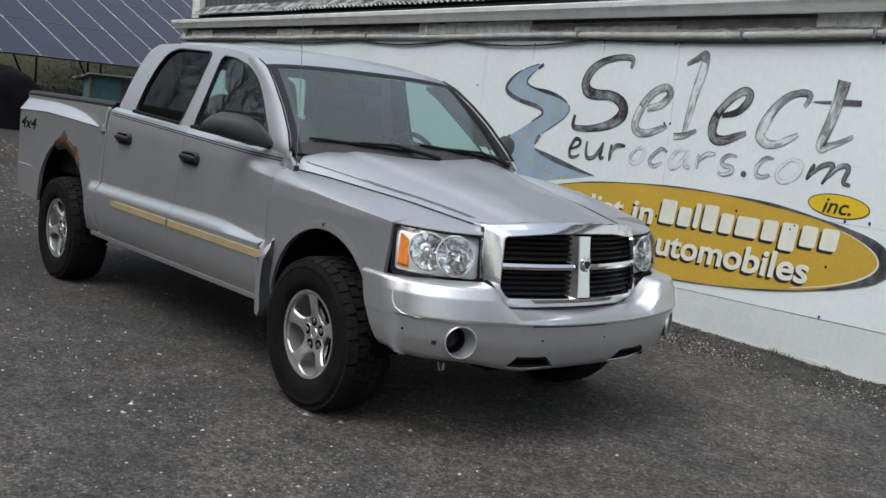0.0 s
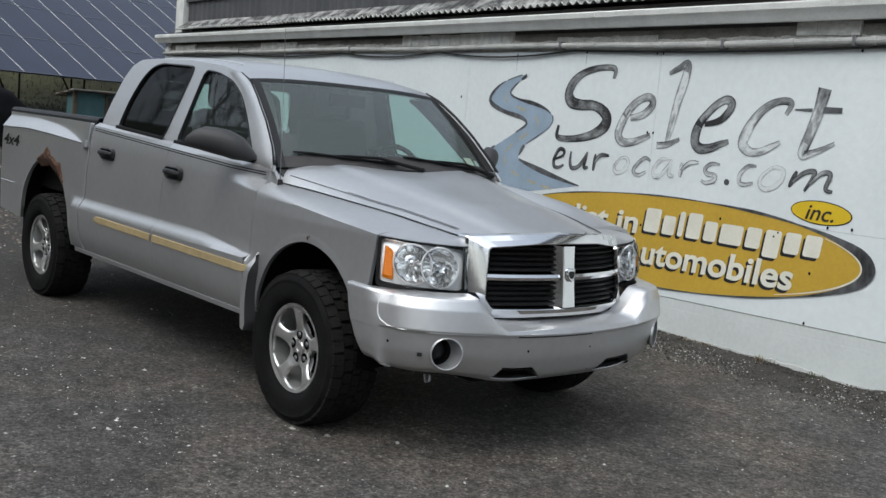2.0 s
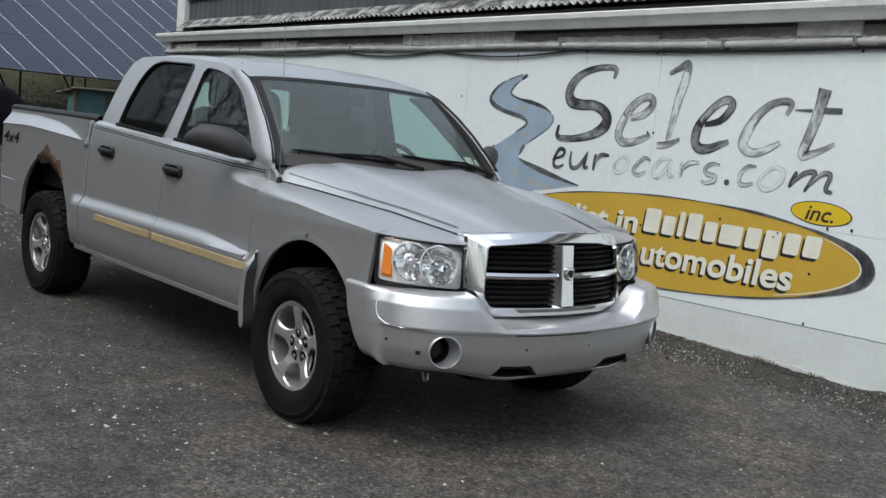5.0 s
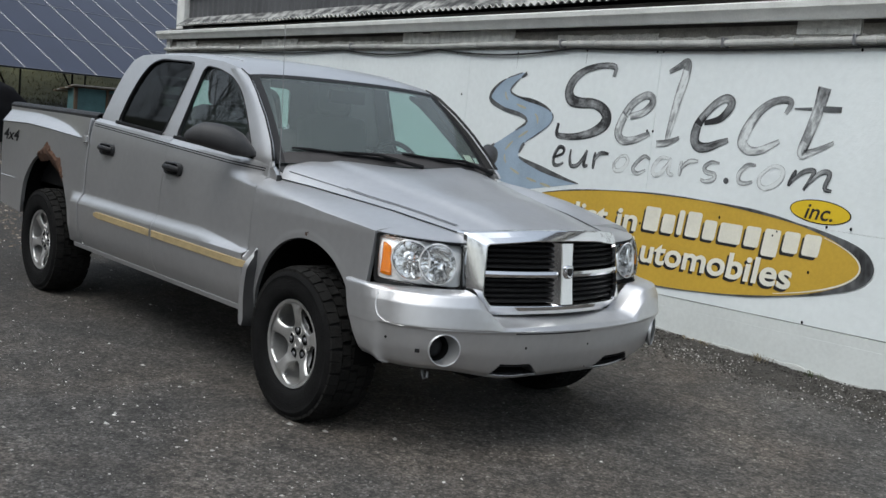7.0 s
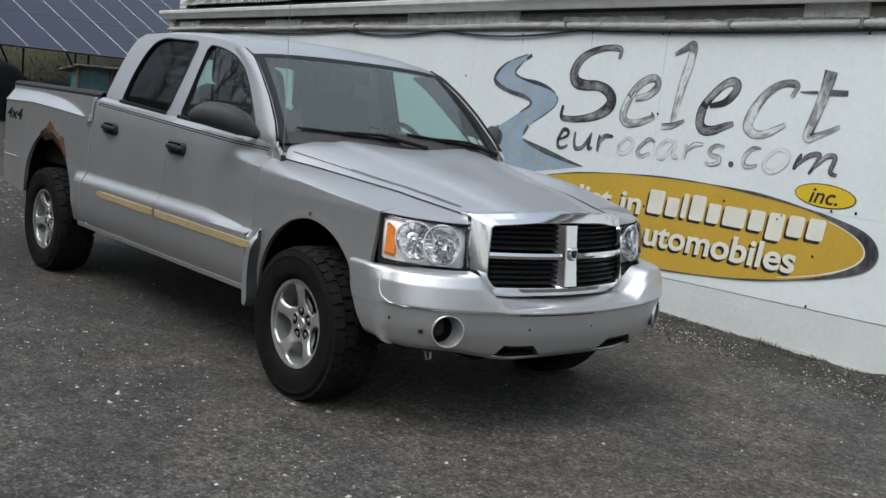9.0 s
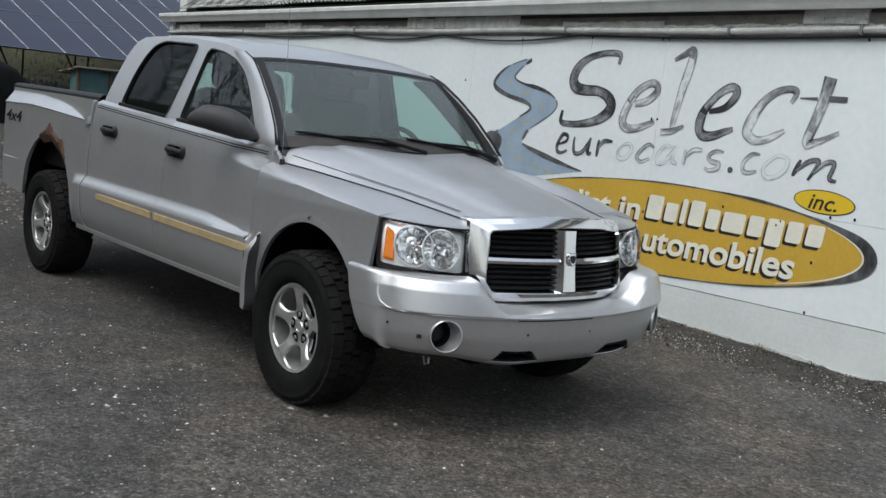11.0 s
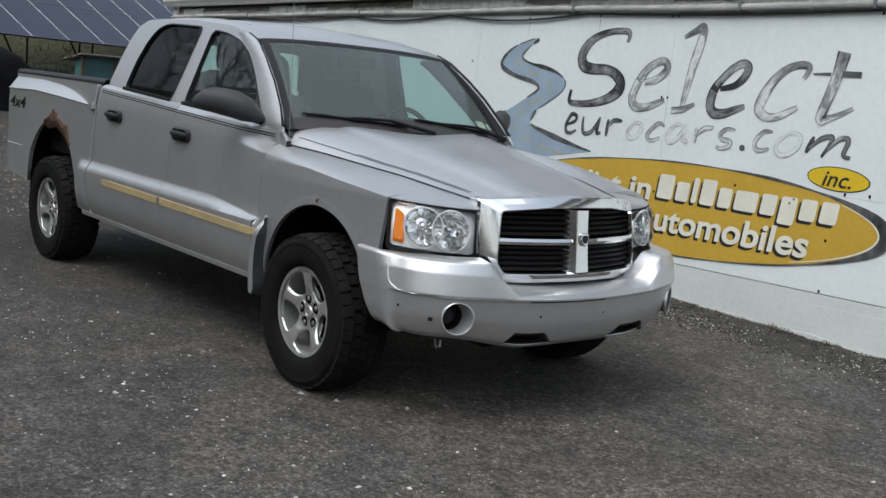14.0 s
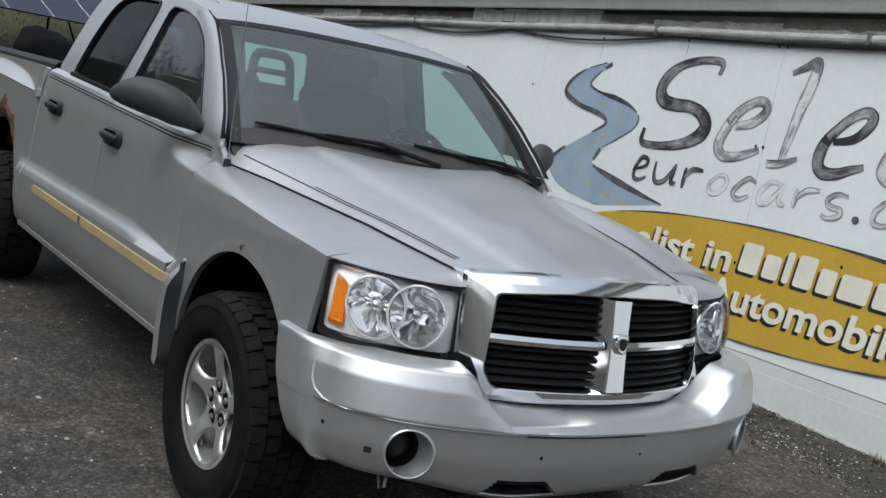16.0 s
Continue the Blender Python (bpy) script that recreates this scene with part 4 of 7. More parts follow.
# bed: floor, inner walls, rails, tailgate
bm = bmesh.new()
box(bm, BED1 + 0.03, BED0 - 0.03, -0.76, 0.76, 0.70, 0.74)
box(bm, BED0 - 0.06, BED0 - 0.03, -0.80, 0.80, 0.60, 1.24)
for sd in (-1, 1):
    box(bm, BED1 + 0.03, BED0 - 0.04, sd * 0.74 - 0.02, sd * 0.74 + 0.02, 0.70, 1.24)
part("bed_liner", solid(bm), JET, truck, "black plastic bed liner")
for sd in (-1, 1):
    bm = bmesh.new()
    grid(bm, [[(x, sd * y, z) for y, z in ((0.806, 1.245), (0.804, 1.278), (0.785, 1.296), (0.73, 1.298), (0.71, 1.288), (0.71, 1.22))] for x in np.linspace(BED1 + 0.01, BED0 - 0.02, 30)], (0, 0, 1))
    part("bed_rail_cap", bm, BLACK_PLASTIC, truck, "black plastic rail cap", thick=0.008)
bm = bmesh.new()
box(bm, BED1 - 0.02, BED1 + 0.04, -0.78, 0.78, 0.62, 1.25)
part("tailgate", bm, PAINT, truck, bevel=0.015)
bm = bmesh.new()
box(bm, BED1 - 0.10, BED1 - 0.02, -0.80, 0.80, 0.48, 0.60)
part("rear_bumper", bm, STEEL, truck, bevel=0.03)

# rolled front edge and rear crease of the bed's sides
for sd in (-1, 1):
    bm = bmesh.new()
    tube(bm, [(BED0 - 0.002, sd * (hw(BED0, z) - 0.002), z) for z in np.linspace(0.47, 1.24, 30).tolist()], 0.0055, 8)
    part("bed_front_edge", bm, PAINT, truck)
    bm = bmesh.new()
    tube(bm, [(x, sd * (hw(x, 0.74) - 0.002), lerp(0.740, 0.737, (x + 4.33) / 0.42)) for x in np.linspace(-4.33, -3.91, 14).tolist()], [0.006] * 11 + [0.005, 0.003, 0.001], 6)
    part("bed_crease", bm, PAINT, truck)

# underbody, wheel wells, rockers
bm = bmesh.new()
box(bm, -4.2, 0.72, -0.45, 0.45, 0.36, 0.60)
box(bm, -2.7, -0.55, -0.82, 0.82, 0.42, 0.62)
box(bm, -4.3, -3.95, -0.80, 0.80, 0.55, 0.72)
tube(bm, [(FX, -0.75, 0.37), (FX, 0.75, 0.37)], 0.05)
tube(bm, [(RX, -0.75, 0.385), (RX, 0.75, 0.385)], 0.06)
part("chassis", bm, UNDER, truck)
# near-black sheets line the arches, their shade put into the colour
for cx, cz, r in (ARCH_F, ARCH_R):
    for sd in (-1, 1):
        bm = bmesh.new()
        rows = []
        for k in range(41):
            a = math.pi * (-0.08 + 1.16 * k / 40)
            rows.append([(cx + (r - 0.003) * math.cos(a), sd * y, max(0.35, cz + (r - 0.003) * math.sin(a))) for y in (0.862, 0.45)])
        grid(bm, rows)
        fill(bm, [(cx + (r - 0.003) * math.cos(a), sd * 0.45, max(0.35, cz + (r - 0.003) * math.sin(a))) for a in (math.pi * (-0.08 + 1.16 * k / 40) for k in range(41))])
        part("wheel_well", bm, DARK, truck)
for sd in (-1, 1):
    bm = bmesh.new()
    grid(bm, [[(x, sd * y, z) for y, z in ((0.845, 0.44), (0.865, 0.425), (0.86, 0.40), (0.82, 0.385), (0.78, 0.40))] for x in np.linspace(-2.78, -0.44, 20)], (0, sd, 0))
    part("rocker", bm, PAINT, truck, thick=0.01)
    # mud flap behind the front wheel
    bm = bmesh.new()
    rows = []
    for k in range(13):
        t = k / 12
        z = lerp(0.745, 0.36, t)
        x = lerp(-0.385, -0.425, t) + 0.03 * math.sin(t * math.pi) * -1
        wide = lerp(0.030, 0.046, t) * (1 - 0.45 * sstep(0.9, 1.0, t)) * (0.35 + 0.65 * sstep(0.0, 0.2, t))
        proud = 0.886 + 0.049 * sstep(0.0, 0.25, t)
        rows.append([(x - 0.012, sd * 0.880, z), (x - 0.006, sd * (proud - 0.006), z), (x + 0.004, sd * proud, z), (x + wide, sd * (proud - 0.003), z - 0.008)])
    grid(bm, rows, (0.3, sd, 0))
    part("splash_guard", bm, PAINT, truck, "silver-painted splash guard", thick=0.006)
    # forward face in dark grey: its shade is put into the colour
    bm = bmesh.new()
    grid(bm, [[(r[3][0], r[3][1] - sd * 0.001, r[3][2]), (r[3][0] + 0.004, sd * 0.90, r[3][2] - 0.004), (r[3][0] + 0.004, sd * 0.80, r[3][2] - 0.01)] for r in rows], (1, 0, 0))
    part("guard_face", bm, GUARD_SHADE, truck, thick=0.006)
    # tan strip left by a lost moulding, broken at the door gap
    for a, b in ((-2.335, -1.522), (-1.492, -0.40)):
        bm = bmesh.new()
        rows = []
        for i in range(31):
            x = lerp(a, b, i / 30)
            h = 0.021 * min(1, (abs(x + 2.345) / 0.05) ** 0.5, (abs(x + 0.39) / 0.10) ** 0.5)
            zc = 0.665 - 0.012 * (x + 2.3) / 1.9
            rows.append([(x, sd * (hw(x, zc + e * h) + d), zc + e * h) for e, d in ((-1, 0.0), (-0.9, 0.005), (0.9, 0.005), (1, 0.0))])
        grid(bm, rows, (0, sd, 0))
        part("adhesive_strip", bm, TAN, truck, "tan adhesive strip left by a lost moulding")
    # door handles
    for hx, hz in ((-1.375, 1.048), (-2.305, 1.083)):
        y = sd * (hw(hx, hz) + 0.001)
        bm = bmesh.new()
        o = resample(rounded([(hx - 0.105, hz - 0.035, 0), (hx + 0.105, hz - 0.04, 0), (hx + 0.105, hz + 0.035, 0), (hx - 0.105, hz + 0.035, 0)], 0.034, 5), 40)
        def ring(s, d):
            return [(hx + (p.x - hx) * s, y + sd * d, hz + (p.y - hz) * s) for p in o]
        vs = grid(bm, [ring(1, 0), ring(0.97, 0.014), ring(0.86, 0.022), ring(0.70, 0.010), ring(0.2, 0.004)], loop=True)
        bm.faces.new(vs[-1])
        hd = part("door_handle", bm, BLACK_PLASTIC, truck, "black plastic door handle")
        bm = bmesh.new()
        tube(bm, [(hx - 0.085, y + sd * 0.014, hz + 0.008), (hx - 0.05, y + sd * 0.034, hz + 0.006), (hx, y + sd * 0.038, hz + 0.005), (hx + 0.05, y + sd * 0.034, hz + 0.003), (hx + 0.085, y + sd * 0.014, hz)], [0.014, 0.017, 0.018, 0.017, 0.014], 10)
        part("grip", bm, BLACK_PLASTIC, hd)
    # mirrors
    bm = bmesh.new()
    rows = []
    MS = ((-0.60, 0.755, 1.172, 0.004), (-0.62, 0.779, 1.188, 0.012), (-0.634, 0.796, 1.206, 0.026), (-0.65, 0.816, 1.218, 0.044), (-0.668, 0.837, 1.234, 0.058), (-0.70, 0.875, 1.247, 0.069), (-0.733, 0.915, 1.260, 0.070), (-0.761, 0.948, 1.266, 0.069), (-0.798, 0.992, 1.272, 0.063), (-0.83, 1.031, 1.267, 0.046), (-0.853, 1.058, 1.259, 0.025), (-0.862, 1.069, 1.257, 0.006))
    for k in range(34):
        cx, y, cz, h = (interp(k / 3, range(12), [q[i] for q in MS]) for i in range(4))
        d = h * 1.05
        ring = []
        for a in (math.tau * q / 24 for q in range(24)):
            e = d * math.cos(a) * (1.0 if math.cos(a) > 0 else 0.5)
            ring.append((cx + 0.77 * e, sd * (y + 0.635 * e), cz + h * math.copysign(abs(math.sin(a)) ** 0.85, math.sin(a))))
        rows.append(ring)
    vs = grid(bm, rows, loop=True)
    bm.faces.new(vs[-1]), bm.faces.new(vs[0][::-1])
    part("side_mirror", solid(bm), GREY_PLASTIC, truck, "dark grey plastic door mirror", smooth=60)
    bm = bmesh.new()
    fill(bm, [(x, sd * (gy(x, z) + 0.007), z) for x, z in ((-0.615, 1.172), (-0.74, 1.178), (-0.755, 1.30), (-0.735, 1.295))])
    part("mirror_base", bm, GREY_PLASTIC, truck, smooth=0)

# bumper
def bplan(s):
    """A point and outward direction on the bumper's plan; s from -1 (right) to 1 (left)."""
    a = abs(s) * math.pi / 2
    k = 2 / 3.1
    cx, cy = max(0.0, math.cos(a)) ** k, math.sin(a) ** k
    p = Vector((0.405 + 0.58 * cx, 0.908 * cy, 0))
    n = Vector((cx ** 2.1 / 0.58, cy ** 2.1 / 0.908, 0))
    if s < 0:
        p.y, n.y = -p.y, -n.y
    return p, n.normalized()


def bumper_pt(s, v, out=0.0):
    p, n = bplan(s)
    ay = abs(p.y)
    kc = sstep(0.41, 0.585, ay)
    ztop = lerp(0.616, 0.735, kc)
    zc = lerp(0.564, 0.586, sstep(0.0, 0.8, ay))
    zlow = 0.352 + 0.050 * sstep(0.30, 0.75, ay) + 0.022 * sstep(0.74, 1.0, abs(s)) + 0.012 * sstep(0.92, 1.0, abs(s))
    zs = [ztop + 0.004, ztop, ztop - 0.010, lerp(ztop, zc, 0.35), lerp(ztop, zc, 0.75), zc + 0.006, zc, zc - 0.006, lerp(zc, zlow, 0.5), lerp(zc, zlow, 0.85), zlow, zlow - 0.005]
    flat = [ztop + 0.004, ztop, ztop - 0.005, ztop - 0.024, ztop - 0.036]
    zs[:5] = [lerp(a, b, kc) for a, b in zip(flat, zs)]
    off = [-0.14, -0.068, -0.039, -0.019, -0.009, -0.004, -0.009, -0.012, -0.022, -0.046, -0.072, -0.13]
    off[:5] = [lerp(a, b, kc) for a, b in zip((-0.17, -0.112, -0.098, -0.024, -0.012), off)]
    wrap = sstep(0.76, 0.88, abs(s))
    off = [lerp(a, b, wrap) for a, b in zip(off, (-0.14, -0.060, -0.042, -0.020, -0.006, -0.003, -0.003, -0.003, -0.012, -0.034, -0.052, -0.09))]
    sidek = 1 - 0.75 * sstep(0.80, 0.95, abs(s)) if v < 0.46 else 1 - 0.4 * sstep(0.80, 0.95, abs(s))
    p.x += sstep(0.78, 1.0, abs(s)) * 0.15 * max(0.0, v - 0.06)
    out += 0.004 * (1 - sstep(0.43, 0.445, v)) * (1 - wrap)
    vs = [0, 0.06, 0.1, 0.2, 0.33, 0.42, 0.445, 0.47, 0.68, 0.87, 0.96, 1.0]
    soft = 0.05 * sstep(0.47, 0.53, v) * (1 - sstep(0.93, 0.99, v))
    def eased(table):
        return (interp(v - soft, vs, table) + 2 * interp(v, vs, table) + interp(v + soft, vs, table)) / 4
    return Vector((0, 0, eased(zs))) + p + n * float(eased(off) * sidek + out)


S_FOG = min(np.linspace(0.2, 0.8, 200).tolist(), key=lambda q: abs(bplan(q)[0].y - 0.70))
FOG_P, FOG_N = bplan(S_FOG)
FOG_C, FOG_E = Vector((FOG_P.x, FOG_P.y, 0.498)) + FOG_N * -0.011, Vector((-FOG_N.y, FOG_N.x, 0))


def fog_offset(c):
    """A point's place from the middle of the fog lamp's opening, along the bumper and upwards."""
    d = Vector((c.x, abs(c.y), c.z)) - FOG_C
    return d.dot(FOG_E), d.z


def in_opening(c):
    return c.x > 0.6 and math.hypot(*fog_offset(c)) < 0.0695


bm = bmesh.new()
grid(bm, [[bumper_pt(s, v) for s in np.linspace(-1, 1, 301).tolist()] for v in np.linspace(0, 1, 71).tolist()], (1, 0, 0))
for v in bm.verts:
    a, b = fog_offset(v.co)
    r = math.hypot(a, b)
    if v.co.x > 0.6 and 0.0625 < r < 0.0715:
        k = 0.067 / r - 1
        v.co += Vector((FOG_E.x * a * k, math.copysign(1, v.co.y) * FOG_E.y * a * k, b * k))
S_IN, S_OUT = (min(np.linspace(0.0, 0.8, 400).tolist(), key=lambda q: abs(bplan(q)[0].y - y)) for y in (0.17, 0.47))
SLOTS = [(i, j) for i in range(70) for j in range(300) if 0.775 < (i + 0.5) / 70 < 0.93 and S_IN + 0.25 * (0.93 - (i + 0.5) / 70) < abs((j + 0.5) / 150 - 1) < S_OUT - 0.25 * (0.93 - (i + 0.5) / 70)]
bm.faces.ensure_lookup_table()
gone = {i * 300 + j for i, j in SLOTS}
bmesh.ops.delete(bm, geom=[f for f in bm.faces if f.index in gone or in_opening(f.calc_center_median())], context="FACES")
bump = part("front_bumper", bm, PAINT, truck, thick=0.005, smooth=50)
path = [(-0.865, 0.14), (-0.868, 0.24), (-0.862, 0.30), (-0.84, 0.36), (-0.79, 0.41), (-0.70, 0.432)] + [(q, 0.438) for q in np.linspace(-0.55, 0.55, 40).tolist()] + [(0.70, 0.432), (0.79, 0.41), (0.84, 0.36), (0.862, 0.30), (0.868, 0.24), (0.865, 0.14)]
bm = bmesh.new()
tube(bm, [bumper_pt(s, v, -0.0005) for s, v in path], 0.0035, 6)
part("edge_bead", bm, PAINT, bump)
for sd in (-1, 1):
    # fog lamp pocket: round lip, tapering tube, empty socket in near-black for its shade
    s0 = min(np.linspace(0.2, 0.8, 200).tolist(), key=lambda q: abs(bplan(q)[0].y - 0.70))
    p, n = bplan(sd * s0)
    c = Vector((p.x, p.y, 0.498)) + n * -0.011
    e1 = Vector((-n.y, n.x, 0)) * sd
    def disc(r, d, dy=0.0, k=32):
        return [c + n * d + e1 * (r * math.cos(a) + dy) + Vector((0, 0, r * math.sin(a))) for a in (math.tau * q / k for q in range(k))]
    bm = bmesh.new()
    def cup(r, back):
        return [q + Vector((-back, 0, 0)) for q in disc(r, -0.004)]
    grid(bm, [disc(0.073, -0.012), disc(0.071, -0.004), disc(0.067, -0.001), disc(0.0645, -0.002), cup(0.063, 0.008), cup(0.062, 0.03), cup(0.060, 0.066)], loop=True)
    fogp = part("fog_lamp_bezel", bm, PAINT, truck)
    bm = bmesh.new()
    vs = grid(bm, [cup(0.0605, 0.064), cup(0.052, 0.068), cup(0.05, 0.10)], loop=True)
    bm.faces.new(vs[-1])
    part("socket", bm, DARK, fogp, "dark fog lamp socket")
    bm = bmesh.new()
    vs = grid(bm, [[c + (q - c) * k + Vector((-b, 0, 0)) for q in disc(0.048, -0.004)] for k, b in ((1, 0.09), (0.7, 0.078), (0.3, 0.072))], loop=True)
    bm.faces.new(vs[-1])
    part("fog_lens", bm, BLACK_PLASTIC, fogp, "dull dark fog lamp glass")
    # solid near-black box behind the slot, standing for its shaded inside
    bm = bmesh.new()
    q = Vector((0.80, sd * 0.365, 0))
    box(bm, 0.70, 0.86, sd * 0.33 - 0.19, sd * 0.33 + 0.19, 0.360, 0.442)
    part("slot_shade_box", bm, DARK, truck)
    bm = bmesh.new()
    in_top, out_top = S_IN + 0.034, S_OUT - 0.034
    ring = [bumper_pt(sd * q, v, 0.0015) for q, v in [(lerp(in_top, out_top, k / 8), 0.798) for k in range(9)] + [(lerp(out_top, S_OUT, k / 4), lerp(0.798, 0.934, k / 4)) for k in range(1, 5)] + [(lerp(S_OUT, S_IN, k / 8), 0.934) for k in range(1, 9)] + [(lerp(S_IN, in_top, k / 4), lerp(0.934, 0.798, k / 4)) for k in range(1, 4)]]
    mid = sum(ring, Vector()) / len(ring)
    grid(bm, [[mid + (q - mid) * 1.02 for q in ring], [mid + (q - mid) * 0.97 + Vector((-0.003, 0, 0)) for q in ring], [mid + (q - mid) * 0.93 + Vector((-0.035, 0, 0.004)) for q in ring], [mid + (q - mid) * 0.86 + Vector((-0.09, 0, 0.008)) for q in ring]], loop=True)
    part("slot_lip", solid(bm), GREY_PLASTIC, truck)

# grille
def GX(y, z, d=0.0):
    return Vector((0.872 - 0.13 * (z - 0.80) - 0.42 * y * y + d, y, z))


def gl(pts, d=0.0, n=120, r=0.03):
    return [GX(p.x, p.y, d) for p in resample(rounded([(y, z, 0) for y, z in pts], r, 5), n)]


def facets(pts, d, r, swept=0.0, n=6):
    """A rounded outline on the grille's face whose points match from loop to loop; its sides swept back."""
    pts, res, ends = [Vector((y, z, 0)) for y, z in pts], [], []
    for i, p in enumerate(pts):
        a, b = pts[i - 1], pts[(i + 1) % len(pts)]
        s, e = p + (a - p).normalized() * min(r, (a - p).length * 0.45), p + (b - p).normalized() * min(r, (b - p).length * 0.45)
        ends.append((s, p, e))
    for i, (s, p, e) in enumerate(ends):
        res += [(1 - t) ** 2 * s + 2 * t * (1 - t) * p + t * t * e for t in (k / 4 for k in range(5))]
        res += [e.lerp(ends[(i + 1) % len(ends)][0], k / n) for k in range(1, n)]
    return [GX(p.x, p.y, d - swept * sstep(0.22, 0.46, abs(p.x))) for p in res]


G_OUT = [(-0.494, 0.979), (-0.25, 1.000), (0, 1.005), (0.25, 1.000), (0.494, 0.979), (0.497, 0.714), (0.444, 0.619), (0.2, 0.630), (-0.2, 0.630), (-0.444, 0.619), (-0.497, 0.714)]
G_IN = [(-0.420, 0.930), (-0.2, 0.950), (0, 0.954), (0.2, 0.950), (0.420, 0.930), (0.441, 0.715), (0.412, 0.673), (0.2, 0.671), (-0.2, 0.671), (-0.412, 0.673), (-0.441, 0.715)]
bm = bmesh.new()
mid = [(lerp(a[0], b[0], 0.45), lerp(a[1], b[1], 0.45)) for a, b in zip(G_OUT, G_IN)]
nearin = [(lerp(a[0], b[0], 0.85), lerp(a[1], b[1], 0.85)) for a, b in zip(G_OUT, G_IN)]
shoulder = [(lerp(a[0], b[0], 0.92), lerp(a[1], b[1], 0.92)) for a, b in zip(G_OUT, G_IN)]
rim = [(lerp(a[0], b[0], 0.07), lerp(a[1], b[1], 0.07)) for a, b in zip(G_OUT, G_IN)]
grid(bm, [facets(*row) for row in ((G_OUT, -0.05, 0.014, 0.045), (G_OUT, -0.004, 0.014, 0.042), (rim, 0.004, 0.014, 0.035), (mid, 0.011, 0.015, 0.016), (nearin, 0.015, 0.017, 0.002), (shoulder, 0.013, 0.018), (G_IN, -0.004, 0.02), (G_IN, -0.05, 0.02))], loop=True)
grille = part("grille_surround", solid(bm), CHROME, truck, "chrome grille surround with a cross bar", smooth=11)
bm = bmesh.new()
rows = []
for i in range(13):
    z = lerp(0.672, 0.948, i / 12)
    w = 0.034 + 0.004 * abs(i / 6 - 1) ** 2
    foot = w + 0.026 + 0.008 * sstep(0.3, 0.0, i / 12)
    rows.append([GX(y, z, d) for y, d in ((-foot, -0.045), (-w - 0.003, 0.012), (-w + 0.002, 0.016), (0, 0.018), (w - 0.002, 0.016), (w + 0.003, 0.012), (foot, -0.045))])
grid(bm, rows, (1, 0, 0))
part("centre_bar", bm, CHROME, grille, smooth=20)
for sd in (-1, 1):
    bm = bmesh.new()
    grid(bm, [[GX(sd * y, 0.806 + z, d) for z, d in ((-0.016, -0.04), (-0.013, 0.0), (0, 0.006), (0.013, 0.0), (0.016, -0.04))] for y in np.linspace(0.05, 0.446, 12)], (1, 0, 0))
    part("cross_bar", bm, CHROME, grille)
    for k, z in enumerate(list(np.linspace(0.838, 0.932, 5)) + list(np.linspace(0.686, 0.778, 5))):
        ymax = 0.420 if z > 0.92 else 0.415 if z < 0.70 else 0.438
        bm = bmesh.new()
        grid(bm, [[GX(sd * y, z + dz, d) for dz, d in ((0.006, -0.075), (0.009, -0.028), (0.003, -0.016), (-0.007, -0.022), (-0.010, -0.075))] for y in np.linspace(0.05, ymax, 12)], (1, 0, 0.2))
        part("slat", bm, JET, grille)
# near-black sheet behind the slats, shade given as colour
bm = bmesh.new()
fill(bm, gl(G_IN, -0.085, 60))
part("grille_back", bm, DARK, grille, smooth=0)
bm = bmesh.new()
sh = rounded([(-0.027, 0.024, 0), (0, 0.030, 0), (0.027, 0.024, 0), (0.022, -0.018, 0), (0, -0.036, 0), (-0.022, -0.018, 0)], 0.012)
grid(bm, [[GX(p.x * s, 0.822 + p.y * s, d) for p in sh] for s, d in ((1, 0.012), (1, 0.030), (0.85, 0.033))], loop=True)
fill(bm, [GX(p.x * 0.85, 0.822 + p.y * 0.85, 0.031) for p in sh])
emb = part("emblem", bm, CHROME, grille, "small plain chrome shield emblem")
bm = bmesh.new()
fill(bm, [GX(p.x * 0.6, 0.822 + p.y * 0.6, 0.034) for p in sh])
part("emblem_inset", bm, BLACK_PLASTIC, emb, smooth=0)
# added near-black filler between grille, lamps and bumper, in place of shade
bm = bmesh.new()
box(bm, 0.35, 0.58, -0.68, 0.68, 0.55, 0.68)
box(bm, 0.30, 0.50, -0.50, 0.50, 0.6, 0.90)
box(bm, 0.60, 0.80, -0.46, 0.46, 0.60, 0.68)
part("shade_filler", bm, DARK, truck)

